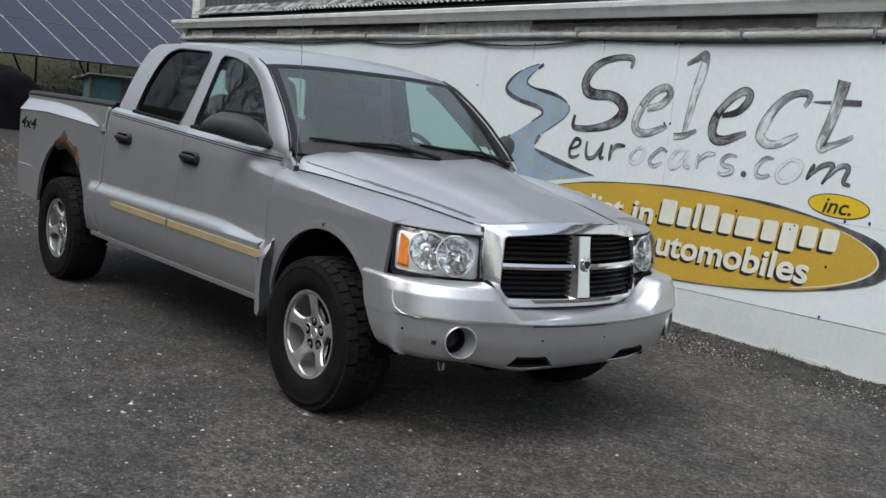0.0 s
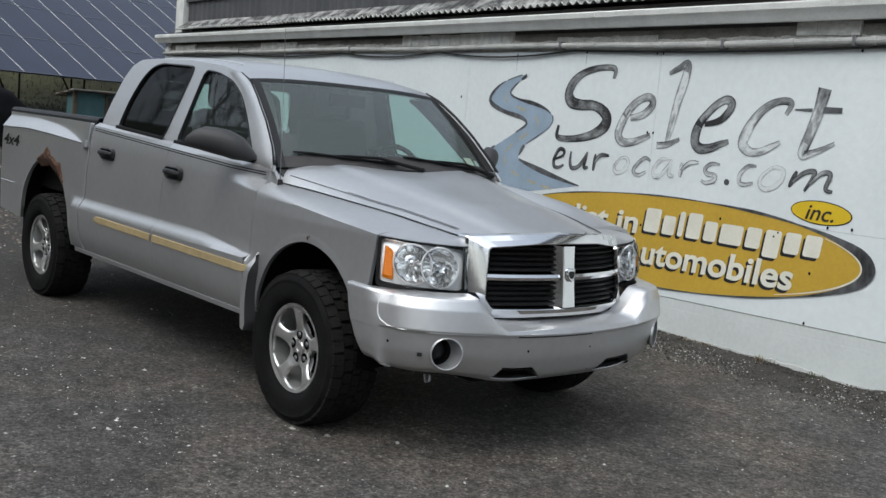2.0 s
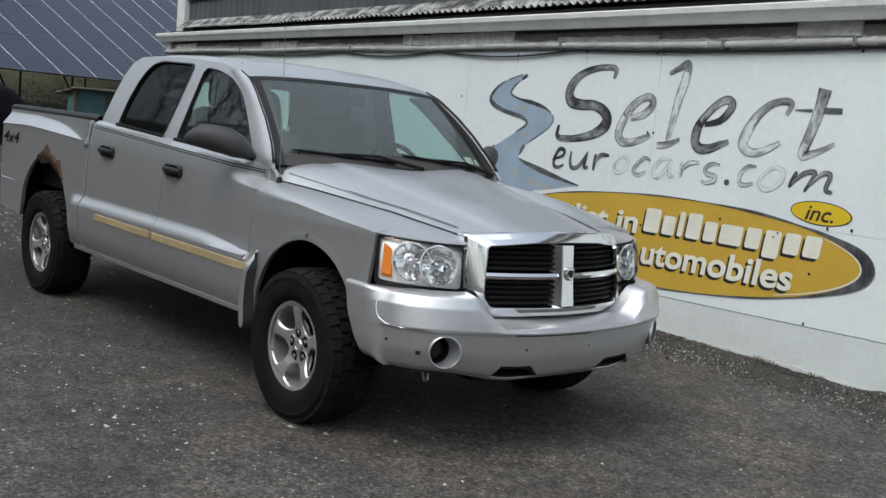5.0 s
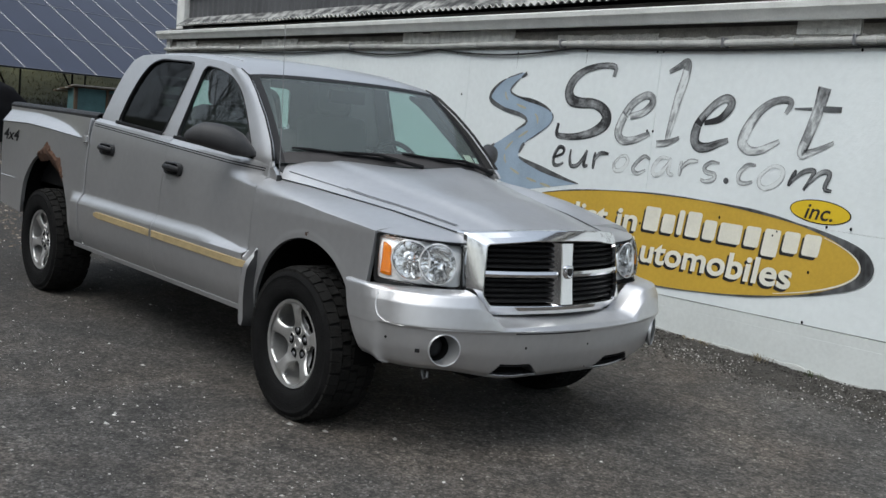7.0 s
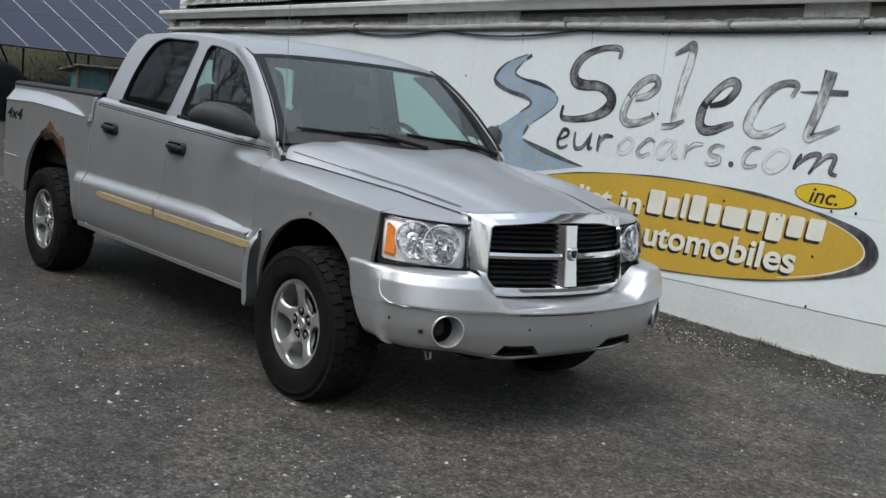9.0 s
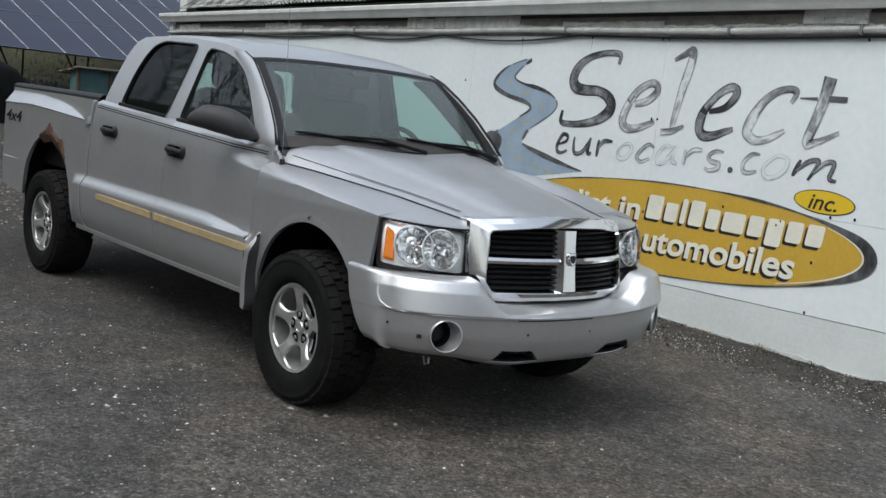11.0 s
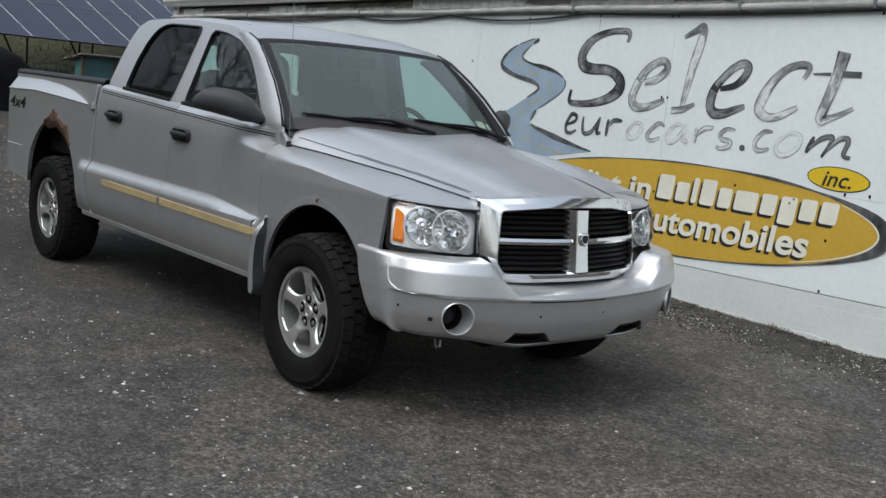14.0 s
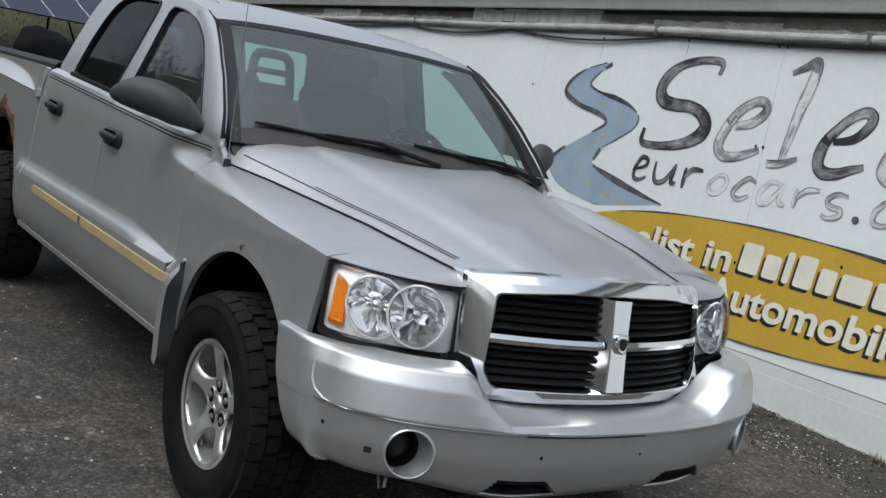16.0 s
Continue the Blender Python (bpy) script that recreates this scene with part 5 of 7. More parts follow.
# headlamps
BOWLS = ((0.385, 0.455, 0.213), (0.690, 0.460, 0.215))
for sd in (-1, 1):
    TL, TR, BR, BL = Vector((0.520, 0.832, 0.954)), Vector((0.700, 0.482, 0.926)), Vector((0.722, 0.486, 0.712)), Vector((0.550, 0.851, 0.745))
    out = Vector((0.83, 0.55, 0.0)).normalized()
    def hp(u, v, d=0.0):
        """u from the outer to the inner edge, v from top to bottom."""
        p = TL.lerp(TR, u).lerp(BL.lerp(BR, u), v) + out * (d + lamp_bulge(u))
        return Vector((p.x, sd * p.y, p.z))
    def hl(pts, d, n=80, r=0.06):
        return [hp(p.x, p.y, d) for p in resample(rounded([(u, v, 0) for u, v in pts], r, 4), n)]
    full, inner = [(0, 0), (1, 0), (1, 1), (0, 1)], [(0.035, 0.035), (0.968, 0.065), (0.962, 0.905), (0.035, 0.905)]
    bm = bmesh.new()
    grid(bm, [hl(full, -0.06), hl(full, 0.004, r=0.03), hl(inner, 0.002), hl(inner, -0.07)], loop=True)
    lampb = part("headlamp", bm, JET, truck, "clear headlamp in a black bezel")
    bm = bmesh.new()
    uv = [[(lerp(0.03, 0.972, j / 60), lerp(0.025, 0.915, i / 36)) for j in range(61)] for i in range(37)]
    vs = [[bm.verts.new(hp(u, v, -0.008 - 0.003 * math.sin(v * 9) - 0.020 * max(0.0, 1 - v / 0.25))) for u, v in row] for row in uv]
    for i in range(36):
        for j in range(60):
            u, v = uv[i][j][0] + 0.008, uv[i][j][1] + 0.013
            if all(math.hypot((u - cu) / ru, (v - cv) / (ru * 1.83)) > 0.95 for cu, cv, ru in BOWLS):
                bm.faces.new((vs[i][j], vs[i][j + 1], vs[i + 1][j + 1], vs[i + 1][j]))
    bmesh.ops.recalc_face_normals(bm, faces=bm.faces)
    part("reflector_back", bm, LAMP_SILVER, lampb)
    for cu, cv, ru in BOWLS:
        bm = bmesh.new()
        asp = 0.400 / 0.20
        near = 0.012 if cu > 0.5 else 0.0
        def dish(r, a, d):
            return hp(cu + ru * r * math.cos(a), cv + ru * asp * r * math.sin(a) * 0.95, d + near)
        rows = []
        cuts = (-60, -12, 12, 78, 102, 168, 192, 240, 300 - 24)
        for r, d in ((1.0, -0.012), (0.97, -0.003), (0.93, -0.005), (0.86, -0.020), (0.74, -0.040), (0.58, -0.058), (0.40, -0.072), (0.24, -0.080), (0.06, -0.082)):
            ring = []
            for q, c in enumerate(cuts):
                for t in (0.02, 0.34, 0.66, 0.98):
                    turn = lerp(c, (cuts[q + 1] if q + 1 < len(cuts) else cuts[0] + 360), t)
                    ring.append(dish(r, radians(turn), d + (0.003 * (q % 2) if 0.2 < r < 0.9 else 0.0)))
            rows.append(ring)
        vs = grid(bm, rows, loop=True)
        bm.faces.new(vs[-1])
        bowl = part("reflector_bowl", bm, REFLECTOR, lampb, smooth=30)
        bm = bmesh.new()
        tube(bm, [dish(1.0, a, -0.001) for a in (math.tau * k / 48 for k in range(49))], 0.0036, 6)
        part("rim", bm, LAMP_SILVER, bowl)
        bm = bmesh.new()
        vs = grid(bm, [[dish(r, math.tau * k / 20, d) for k in range(20)] for r, d in ((0.17, -0.078), (0.17, -0.040), (0.14, -0.032), (0.06, -0.028))], loop=True)
        bm.faces.new(vs[-1])
        part("bulb_shield", bm, CHROME, bowl)
    bm = bmesh.new()
    am = [(0.080, 0.155), (0.165, 0.24), (0.185, 0.840), (0.062, 0.820)]
    grid(bm, [hl(am, -0.05, 40, 0.02), hl(am, -0.004, 40, 0.02), [p.lerp(hp(0.115, 0.5, 0.0), 0.2) for p in hl(am, 0.004, 40, 0.02)]], loop=True)
    fill(bm, [p.lerp(hp(0.115, 0.5, 0.0), 0.2) for p in hl(am, 0.004, 40, 0.02)])
    part("indicator", bm, AMBER, lampb, "amber side indicator")
    bm = bmesh.new()
    grid(bm, [[hp(lerp(0.022, 0.978, j / 24), lerp(0.02, 0.93, i / 10), 0.005 + 0.024 * math.sin(math.pi * min(1, j / 23.9)) ** 0.6 * math.sin(math.pi * min(1, i / 9.95)) ** 0.35) for j in range(25)] for i in range(11)], (1, sd, 0))
    ln = part("lens", bm, LENS, lampb)
    ln.visible_shadow = False
# wheels
def make_wheel():
    w = thing("wheel", "", "")
    R = 0.388
    bm = bmesh.new()
    prof = [(0.218, -0.095), (0.230, -0.118), (0.250, -0.130), (0.262, -0.134), (0.28, -0.1365), (0.300, -0.138), (0.318, -0.1375), (0.334, -0.1365), (0.338, -0.1385), (0.343, -0.1365), (0.352, -0.131), (0.366, -0.120), (0.374, -0.104), (0.377, -0.05), (0.377, 0.05), (0.374, 0.104), (0.366, 0.120), (0.315, 0.137), (0.27, 0.134), (0.235, 0.118), (0.225, 0.095)]
    lathe(bm, prof, 72)
    tyre = part("tyre", solid(bm), RUBBER, w, "black all-terrain tyre")
    bm = bmesh.new()
    rng = random.Random(4)
    for k in range(40):
        a0 = math.tau * k / 40
        for y0, y1, da, wa, lo in ((-0.125, -0.078, 0.0, 0.132, 0.358), (-0.072, -0.026, 0.075, 0.122, 0.372), (-0.021, 0.021, 0.03, 0.124, 0.372), (0.026, 0.072, 0.10, 0.122, 0.372), (0.078, 0.128, 0.06, 0.126, 0.352)):
            zig = 0.012 * (1 if k % 2 else -1)
            vs = []
            for r in (lo, R):
                for y, a in ((y0, a0 + da), (y1, a0 + da + zig), (y1, a0 + da + zig + wa), (y0, a0 + da + wa)):
                    edge = abs(y) > 0.12
                    rr = r - (0.014 if edge and r == R else 0)
                    vs.append(bm.verts.new((rr * math.cos(a), y, rr * math.sin(a))))
            for f in ((4, 5, 6, 7), (0, 1, 5, 4), (1, 2, 6, 5), (2, 3, 7, 6), (3, 0, 4, 7)):
                bm.faces.new([vs[i] for i in f])
    part("tread", solid(bm), TREAD, tyre, smooth=0)
    # rim: barrel, lip and five paired spokes
    bm = bmesh.new()
    lathe(bm, [(0.206, -0.110), (0.221, -0.115), (0.224, -0.106), (0.216, -0.099), (0.203, -0.095), (0.198, -0.02), (0.19, 0.09)], 72)
    rim = part("rim", solid(bm), ALLOY, w, "worn five-spoke alloy rim")
    RR = [0.028, 0.055, 0.075, 0.088, 0.093, 0.098, 0.104, 0.110, 0.118, 0.130, 0.145, 0.16, 0.174, 0.184, 0.191, 0.197, 0.201, 0.205, 0.211]
    for k in range(5):
        a = math.tau * k / 5 + math.pi / 2
        bm = bmesh.new()
        rows = []
        for r in RR:
            half = radians(interp(r, [0.088, 0.093, 0.098, 0.104, 0.112, 0.125, 0.15, 0.18, 0.191, 0.198, 0.204, 0.207], [36, 33.5, 29, 22.5, 17.5, 14, 11.8, 11.8, 14, 20, 30, 36]))
            yf = interp(r, [0.03, 0.08, 0.12, 0.17, 0.211], [-0.066, -0.073, -0.088, -0.101, -0.104])
            row = []
            for j in range(17):
                q = j / 8 - 1
                edge = sstep(0.70, 1.0, abs(q)) * (half < radians(35.9))
                crown = 0.004 * (1 - q * q) * sstep(0.10, 0.13, r) * (1 - sstep(0.185, 0.20, r))
                t = a + q * half
                row.append((r * math.cos(t), yf + 0.008 * edge - crown, r * math.sin(t)))
            rows.append(row)
        grid(bm, rows, (0, -1, 0))
        part("spoke", bm, ALLOY, rim, smooth=40, thick=0.034)
    bm = bmesh.new()
    vs = lathe(bm, [(0.140, 0.03), (0.140, 0.012), (0.136, 0.008), (0.082, 0.008), (0.078, -0.02), (0.02, -0.02)], 48)
    bm.faces.new(vs[-1])
    part("brake_disc", solid(bm), UNDER, w, "dark rusty brake disc")
    bm = bmesh.new()
    vs = lathe(bm, [(0.032, -0.05), (0.032, -0.076), (0.028, -0.081), (0.020, -0.082), (0.018, -0.079)], 40)
    bm.faces.new(vs[-1])
    hub = part("hub", solid(bm), ALLOY, rim)
    for k in range(5):
        a = math.tau * k / 5 + math.pi / 2 + radians(8)
        c0 = Vector((0.066 * math.cos(a), 0, 0.066 * math.sin(a)))
        bm = bmesh.new()
        vs = lathe(bm, [(0.0325, -0.0700), (0.0315, -0.0765), (0.0290, -0.0765), (0.0280, -0.0700)], 24, c0)
        part("lug_collar", solid(bm), ALLOY, rim)
        # flat near-black disc, drawing the shade of a pocket
        bm = bmesh.new()
        vs = lathe(bm, [(0.0288, -0.0738), (0.0286, -0.0740)], 24, c0)
        bm.faces.new(vs[-1])
        part("lug_pocket", bm, DARK, rim)
        bm = bmesh.new()
        vs = lathe(bm, [(0.0135, -0.06), (0.0128, -0.078), (0.0085, -0.081), (0.003, -0.082)], 6, c0)
        bm.faces.new(vs[-1])
        part("lug_nut", bm, STEEL, rim, smooth=20)
    # near-black sheet added to darken the openings between spokes
    bm = bmesh.new()
    lathe(bm, [(0.196, 0.085), (0.02, 0.09)], 40)
    part("brake_backing", bm, DARK, w)
    return w


proto = make_wheel()
for key in ("label", "category"):
    if key in proto:
        del proto[key]
wheels = [proto] + [copy_thing(proto, Matrix()) for _ in range(3)]
for w, (x, y, z, turn, spin) in zip(wheels, ((FX, -0.795, 0.354, 0, 0), (RX, -0.780, 0.358, 0, 40), (FX, 0.795, 0.354, 180, 5), (RX, 0.780, 0.358, 180, 25))):
    w.parent = truck
    w.matrix_basis = pose(x, y, z, 0, 0, turn) @ pose(0, 0, 0, 0, spin, 0) @ Matrix.Diagonal((0.945, 0.98, 0.945, 1))

# antenna, wipers
bm = bmesh.new()
tube(bm, [(-0.405, -0.770, 1.070), (-0.405, -0.770, 1.108)], [0.018, 0.012], 10)
ant = part("antenna_base", bm, BLACK_PLASTIC, truck)
bm = bmesh.new()
tube(bm, [(-0.405, -0.770, 1.10), (-0.435, -0.763, 1.45), (-0.48, -0.753, 1.86)], [0.0022, 0.0018, 0.0014], 6)
part("mast", bm, STEEL, ant, "thin steel antenna mast")
for q0, v0, q1, v1, qa, va in ((-0.86, 0.135, -0.08, 0.035, 0.12, -0.04), (0.02, 0.12, 0.80, 0.04, 0.95, -0.03)):
    bm = bmesh.new()
    lift = Vector((0.5, 0, 0.86))
    tube(bm, [screen(lerp(q0, q1, t), lerp(v0, v1, t)) + lift * 0.012 for t in np.linspace(0, 1, 12)], [0.005, 0.008, 0.009, 0.007, 0.007, 0.012, 0.012, 0.007, 0.007, 0.009, 0.008, 0.005], 6)
    wp = part("wiper", bm, WIPER, truck, "black windscreen wiper")
    bm = bmesh.new()
    tube(bm, [screen(lerp(q0, q1, 0.45), lerp(v0, v1, 0.45)) + lift * 0.022, screen(lerp(q0, q1, 0.8), lerp(v0, v1, 0.8)) + lift * 0.035, screen(qa, max(0, va)) + lift * 0.02 + Vector((0.03, 0, -0.01))], [0.006, 0.009, 0.012], 6)
    part("wiper_arm", bm, WIPER, wp)

# cabin
bm = bmesh.new()
box(bm, -2.54, -0.3, -0.76, 0.76, 0.58, 0.64)
for sd in (-1, 1):
    box(bm, -2.54, -0.80, sd * 0.76 - 0.02, sd * 0.76 + 0.02, 0.6, 1.16)
box(bm, -2.53, -2.50, -0.78, 0.78, 0.6, 1.27)
part("cabin_trim", bm, DASH, truck)
bm = bmesh.new()
rows = []
for y in np.linspace(-0.69, 0.69, 25):
    rows.append([(-0.42 - 0.1 * (y / 0.75) ** 2, y, 1.165), (-0.62, y, 1.185), (-0.84, y, 1.165 + 0.03 * math.exp(-((y - 0.37) / 0.18) ** 2)), (-0.90, y, 1.10), (-0.86, y, 0.75)])
grid(bm, rows, (-0.2, 0, 1))
part("dashboard", bm, DASH, truck, thick=0.02)
bm = bmesh.new()
c = Vector((-0.98, 0.42, 1.115))
rows = []
for k in range(33):
    a = math.tau * k / 32
    d = Vector((-0.35 * math.sin(a), math.cos(a), math.sin(a) * 0.93)) * 0.19
    rows.append(c + d)
tube(bm, rows, 0.016, 8, cap=False)
tube(bm, [c, c + Vector((0.15, 0, -0.06))], 0.03)
tube(bm, [c + Vector((0, -0.18, 0)), c, c + Vector((0, 0.18, 0))], 0.02)
part("steering_wheel", bm, BLACK_PLASTIC, truck)


def seat(y, x, wide, rest, open_frame=False):
    bm = bmesh.new()
    box(bm, x - 0.25, x + 0.28, y - wide, y + wide, 0.68, 0.90)
    st = part("seat", bm, SEAT, truck, "grey cloth seat", bevel=0.04)
    bm = bmesh.new()
    box(bm, -0.07, 0.07, y - wide + 0.01, y + wide - 0.01, 0.0, 0.45 if open_frame else 0.58, pose(x - 0.25, 0, 0.85, 0, -12, 0))
    part("seat_back", bm, SEAT, st, bevel=0.05)
    drop, tall = (1.28, 0.265) if open_frame else (1.43, 0.20)
    for ry in rest:
        bm = bmesh.new()
        fr = resample(rounded([(-0.13, 0, 0), (0.13, 0, 0), (0.11, tall, 0), (-0.11, tall, 0)], 0.06, 5), 40)
        tube(bm, [(x - 0.37 - 0.15 * p.y, ry + p.x, drop + p.y) for p in fr] + [(x - 0.37 - 0.15 * fr[0].y, ry + fr[0].x, drop + fr[0].y)], 0.028, 8, cap=False)
        if open_frame:
            tube(bm, [(x - 0.392, ry - 0.11, drop + 0.165), (x - 0.392, ry + 0.11, drop + 0.165)], 0.017, 8)
            box(bm, x - 0.40, x - 0.36, ry - 0.12, ry + 0.12, drop, drop + 0.10)
        else:
            box(bm, x - 0.42, x - 0.36, ry - 0.11, ry + 0.11, 1.44, 1.62)
        part("headrest", bm, SEAT, st)


seat(-0.37, -1.30, 0.26, (-0.37,))
seat(0.37, -1.30, 0.26, (0.37,))
seat(0.0, -2.12, 0.68, (-0.35, 0.35), True)
bm = bmesh.new()
grid(bm, [[(-0.965, y, z) for y in (-0.12, 0.12)] for z in (1.50, 1.57)], (1, 0, 0))
part("rear_view_mirror", bm, BLACK_PLASTIC, truck, thick=0.03)

# inner trim of the windscreen pillars, with an open grab handle
for sd in (-1, 1):
    bm = bmesh.new()
    rows = [[bm.verts.new(screen(sd * lerp(interp(v, [0, 0.1, 0.5, 0.9, 1.0], [0.955, 0.94, 0.845, 0.80, 0.76]), 0.985, j / 20), v) + Vector((-0.055, 0, -0.03))) for j in range(21)] for v in (i / 60 for i in range(61))]
    for i in range(60):
        for j in range(20):
            if math.hypot((i - 32) / 7.5, (j - 9.5 - (32 - i) * 0.15) / 3.6) > 1:
                bm.faces.new((rows[i][j], rows[i][j + 1], rows[i + 1][j + 1], rows[i + 1][j]))
    bmesh.ops.recalc_face_normals(bm, faces=bm.faces)
    part("pillar_trim", bm, DASH, truck, thick=0.02)
# inspection sticker behind the glass
bm = bmesh.new()
grid(bm, [[screen(q, v) + Vector((-0.006, 0, -0.004)) for q in (0.885, 0.91, 0.935)] for v in (0.10, 0.14, 0.18)], (1, 0, 0.5))
part("sticker", bm, STICKER, truck, "small pale inspection sticker")
# decal and rust on the bed's side
def lettering(text, s0, s1, z0, z1, shear=0.0, heavy=0.0):
    """A word as flat faces fitted into a box of the plane (s, z)."""
    cu = bpy.data.curves.new("word", "FONT")
    cu.body, cu.offset = text, heavy
    tmp = new("word", cu)
    bpy.context.view_layer.update()
    me = bpy.data.meshes.new_from_object(tmp.evaluated_get(bpy.context.evaluated_depsgraph_get()))
    bpy.data.objects.remove(tmp)
    bpy.data.curves.remove(cu)
    co = np.array([v.co[:2] for v in me.vertices])
    lo, hi = co.min(0), co.max(0)
    for v in me.vertices:
        u, w = (v.co.x - lo[0]) / (hi[0] - lo[0]), (v.co.y - lo[1]) / (hi[1] - lo[1])
        v.co = (lerp(s0, s1, u) + shear * (w - 0.5) * (z1 - z0), 0, lerp(z0, z1, w))
    return me


def letters(me, material, parent):
    """Parts a word into its letters, each an object."""
    bm = bmesh.new()
    bm.from_mesh(me)
    bpy.data.meshes.remove(me)
    bmesh.ops.remove_doubles(bm, verts=bm.verts, dist=1e-5)
    left, groups = set(bm.faces), []
    while left:
        todo, isle = [left.pop()], []
        while todo:
            f = todo.pop()
            isle.append(f)
            for e in f.edges:
                for g in e.link_faces:
                    if g in left:
                        left.discard(g)
                        todo.append(g)
        xs = [v.co.x for f in isle for v in f.verts]
        groups.append([min(xs), max(xs), isle])
    groups.sort(key=lambda g: g[0])
    merged = []
    for g in groups:
        if merged and g[0] < merged[-1][1] - 0.6 * (g[1] - g[0]):
            merged[-1][1] = max(merged[-1][1], g[1])
            merged[-1][2] += g[2]
        else:
            merged.append(g)
    for _, _, isle in merged:
        out = bmesh.new()
        for f in isle:
            out.faces.new([out.verts.new(v.co) for v in f.verts])
        bmesh.ops.remove_doubles(out, verts=out.verts, dist=1e-5)
        part("letter", out, material, parent, smooth=0)
    bm.free()


me = lettering("4x4", -4.235, -3.90, 1.015, 1.100, 0.35, 0.024)
for v in me.vertices:
    v.co.y = -(hw(v.co.x, v.co.z) + 0.002)
me.materials.append(STRIPE)
ob = new("decal", me)
ob.parent = truck
ob["label"] = "black 4x4 decal"

rng = random.Random(3)
bm = bmesh.new()
cx, cz, r = ARCH_R
rows = []
for k in range(46):
    a = radians(lerp(44, 108, k / 45))
    reach = 0.026 * math.sin(math.pi * k / 45) ** 0.5 + 0.045 * math.exp(-((k - 31) / 5) ** 2) + 0.03 * math.exp(-((k - 10) / 4) ** 2) + rng.uniform(0, 0.018)
    rows.append([])
    for rr, d in ((r - 0.035 - rng.uniform(0, 0.03), -0.02), (r + 0.002, 0.006), (r + reach * 0.5, 0.007 + rng.uniform(0, 0.006)), (r + reach, 0.003), (r + reach + 0.002, -0.004)):
        x, z = cx + rr * math.cos(a), cz + rr * math.sin(a)
        rows[-1].append((x, -(hw(x, max(z, low(x))) + d), z))
grid(bm, rows, (0, -1, 0))
part("rusted_arch_edge", bm, RUST, truck, "flaking rust-brown wheel arch edge", smooth=20)
# a small rust blister over the front wheel and scuffs on the bumper
bm = bmesh.new()
for k, (x, z, q) in enumerate(((0.045, 0.876, 0.007), (0.058, 0.884, 0.004))):
    fill(bm, [(x + q * (1 + 0.4 * rng.random()) * math.cos(a), -(hw(x, z) + 0.003), z + 1.4 * q * math.sin(a)) for a in (math.tau * i / 9 for i in range(9))])
part("rust_blister", bm, RUST, truck)
for s, v, q in ((-0.115, 0.60, 0.006), (0.02, 0.60, 0.005), (-0.10, 0.86, 0.004), (-0.79, 0.60, 0.006), (0.03, 0.88, 0.004)):
    bm = bmesh.new()
    c = bumper_pt(s, v, 0.0015)
    p, n = bplan(s)
    e = Vector((-n.y, n.x, 0))
    fill(bm, [c + e * q * math.cos(a) + Vector((0, 0, 1)) * q * math.sin(a) for a in (math.tau * i / 10 for i in range(10))])
    part("bumper_hole", bm, DARK, truck, smooth=0)
bm = bmesh.new()
grid(bm, [[bumper_pt(s, v, 0.002) for s in np.linspace(-0.16, 0.02, 10).tolist()] for v in (0.455, 0.475)], (1, 0, 0))
part("scuff", bm, GREY_PLASTIC, truck)
# loose clip beside the fog lamp and a hook under the bumper
bm = bmesh.new()
c, n = bumper_pt(-0.606, 0.70, 0.0), bplan(-0.606)[1]
e = Vector((-n.y, n.x, 0))
box(bm, -0.010, 0.010, -0.004, 0.006, -0.008, 0.008, Matrix.Translation(c) @ Matrix(((e.x, n.x, 0, 0), (e.y, n.y, 0, 0), (0, 0, 1, 0), (0, 0, 0, 1))))
part("bumper_clip", bm, BLACK_PLASTIC, truck)
bm = bmesh.new()
tube(bm, [(0.70, -0.66, 0.37), (0.715, -0.66, 0.335), (0.73, -0.655, 0.345), (0.725, -0.65, 0.37)], 0.006, 6)
part("wire_hook", bm, STEEL, truck)
bm = bmesh.new()
grid(bm, [[screen(q, v) + Vector((-0.004, 0, -0.004)) for q in (0.76, 0.86)] for v in (0.07, 0.20)], (1, 0, 0.5))
part("sticker", bm, CREAM, truck, "pale inspection sticker inside the windscreen")

# ---- painted sign on the wall ----
def smooth_line(pts, n=8):
    """A smooth line through points."""
    P = [Vector((a, b, 0)) for a, b in pts]
    P = [P[0] * 2 - P[1]] + P + [P[-1] * 2 - P[-2]]
    res = []
    for i in range(1, len(P) - 2):
        for k in range(n):
            t = k / n
            a, b, c, d = P[i - 1], P[i], P[i + 1], P[i + 2]
            res.append(0.5 * ((2 * b) + (c - a) * t + (2 * a - 5 * b + 4 * c - d) * t * t + (3 * b - a - 3 * c + d) * t ** 3))
    return res + [P[-2]]


def ribbon(bm, line, widths, y, lo=-0.5, hi=0.5):
    rows = []
    for i, p in enumerate(line):
        d = (line[min(i + 1, len(line) - 1)] - line[max(i - 1, 0)]).normalized()
        s = Vector((-d.y, d.x, 0))
        w = interp(i / (len(line) - 1), [k / (len(widths) - 1) for k in range(len(widths))], widths)
        a, b = p + s * w * lo, p + s * w * hi
        rows.append([(a.x, y, a.y), (b.x, y, b.y)])
    grid(bm, rows, (0, -1, 0))


import itertools
LETTERS = itertools.count()


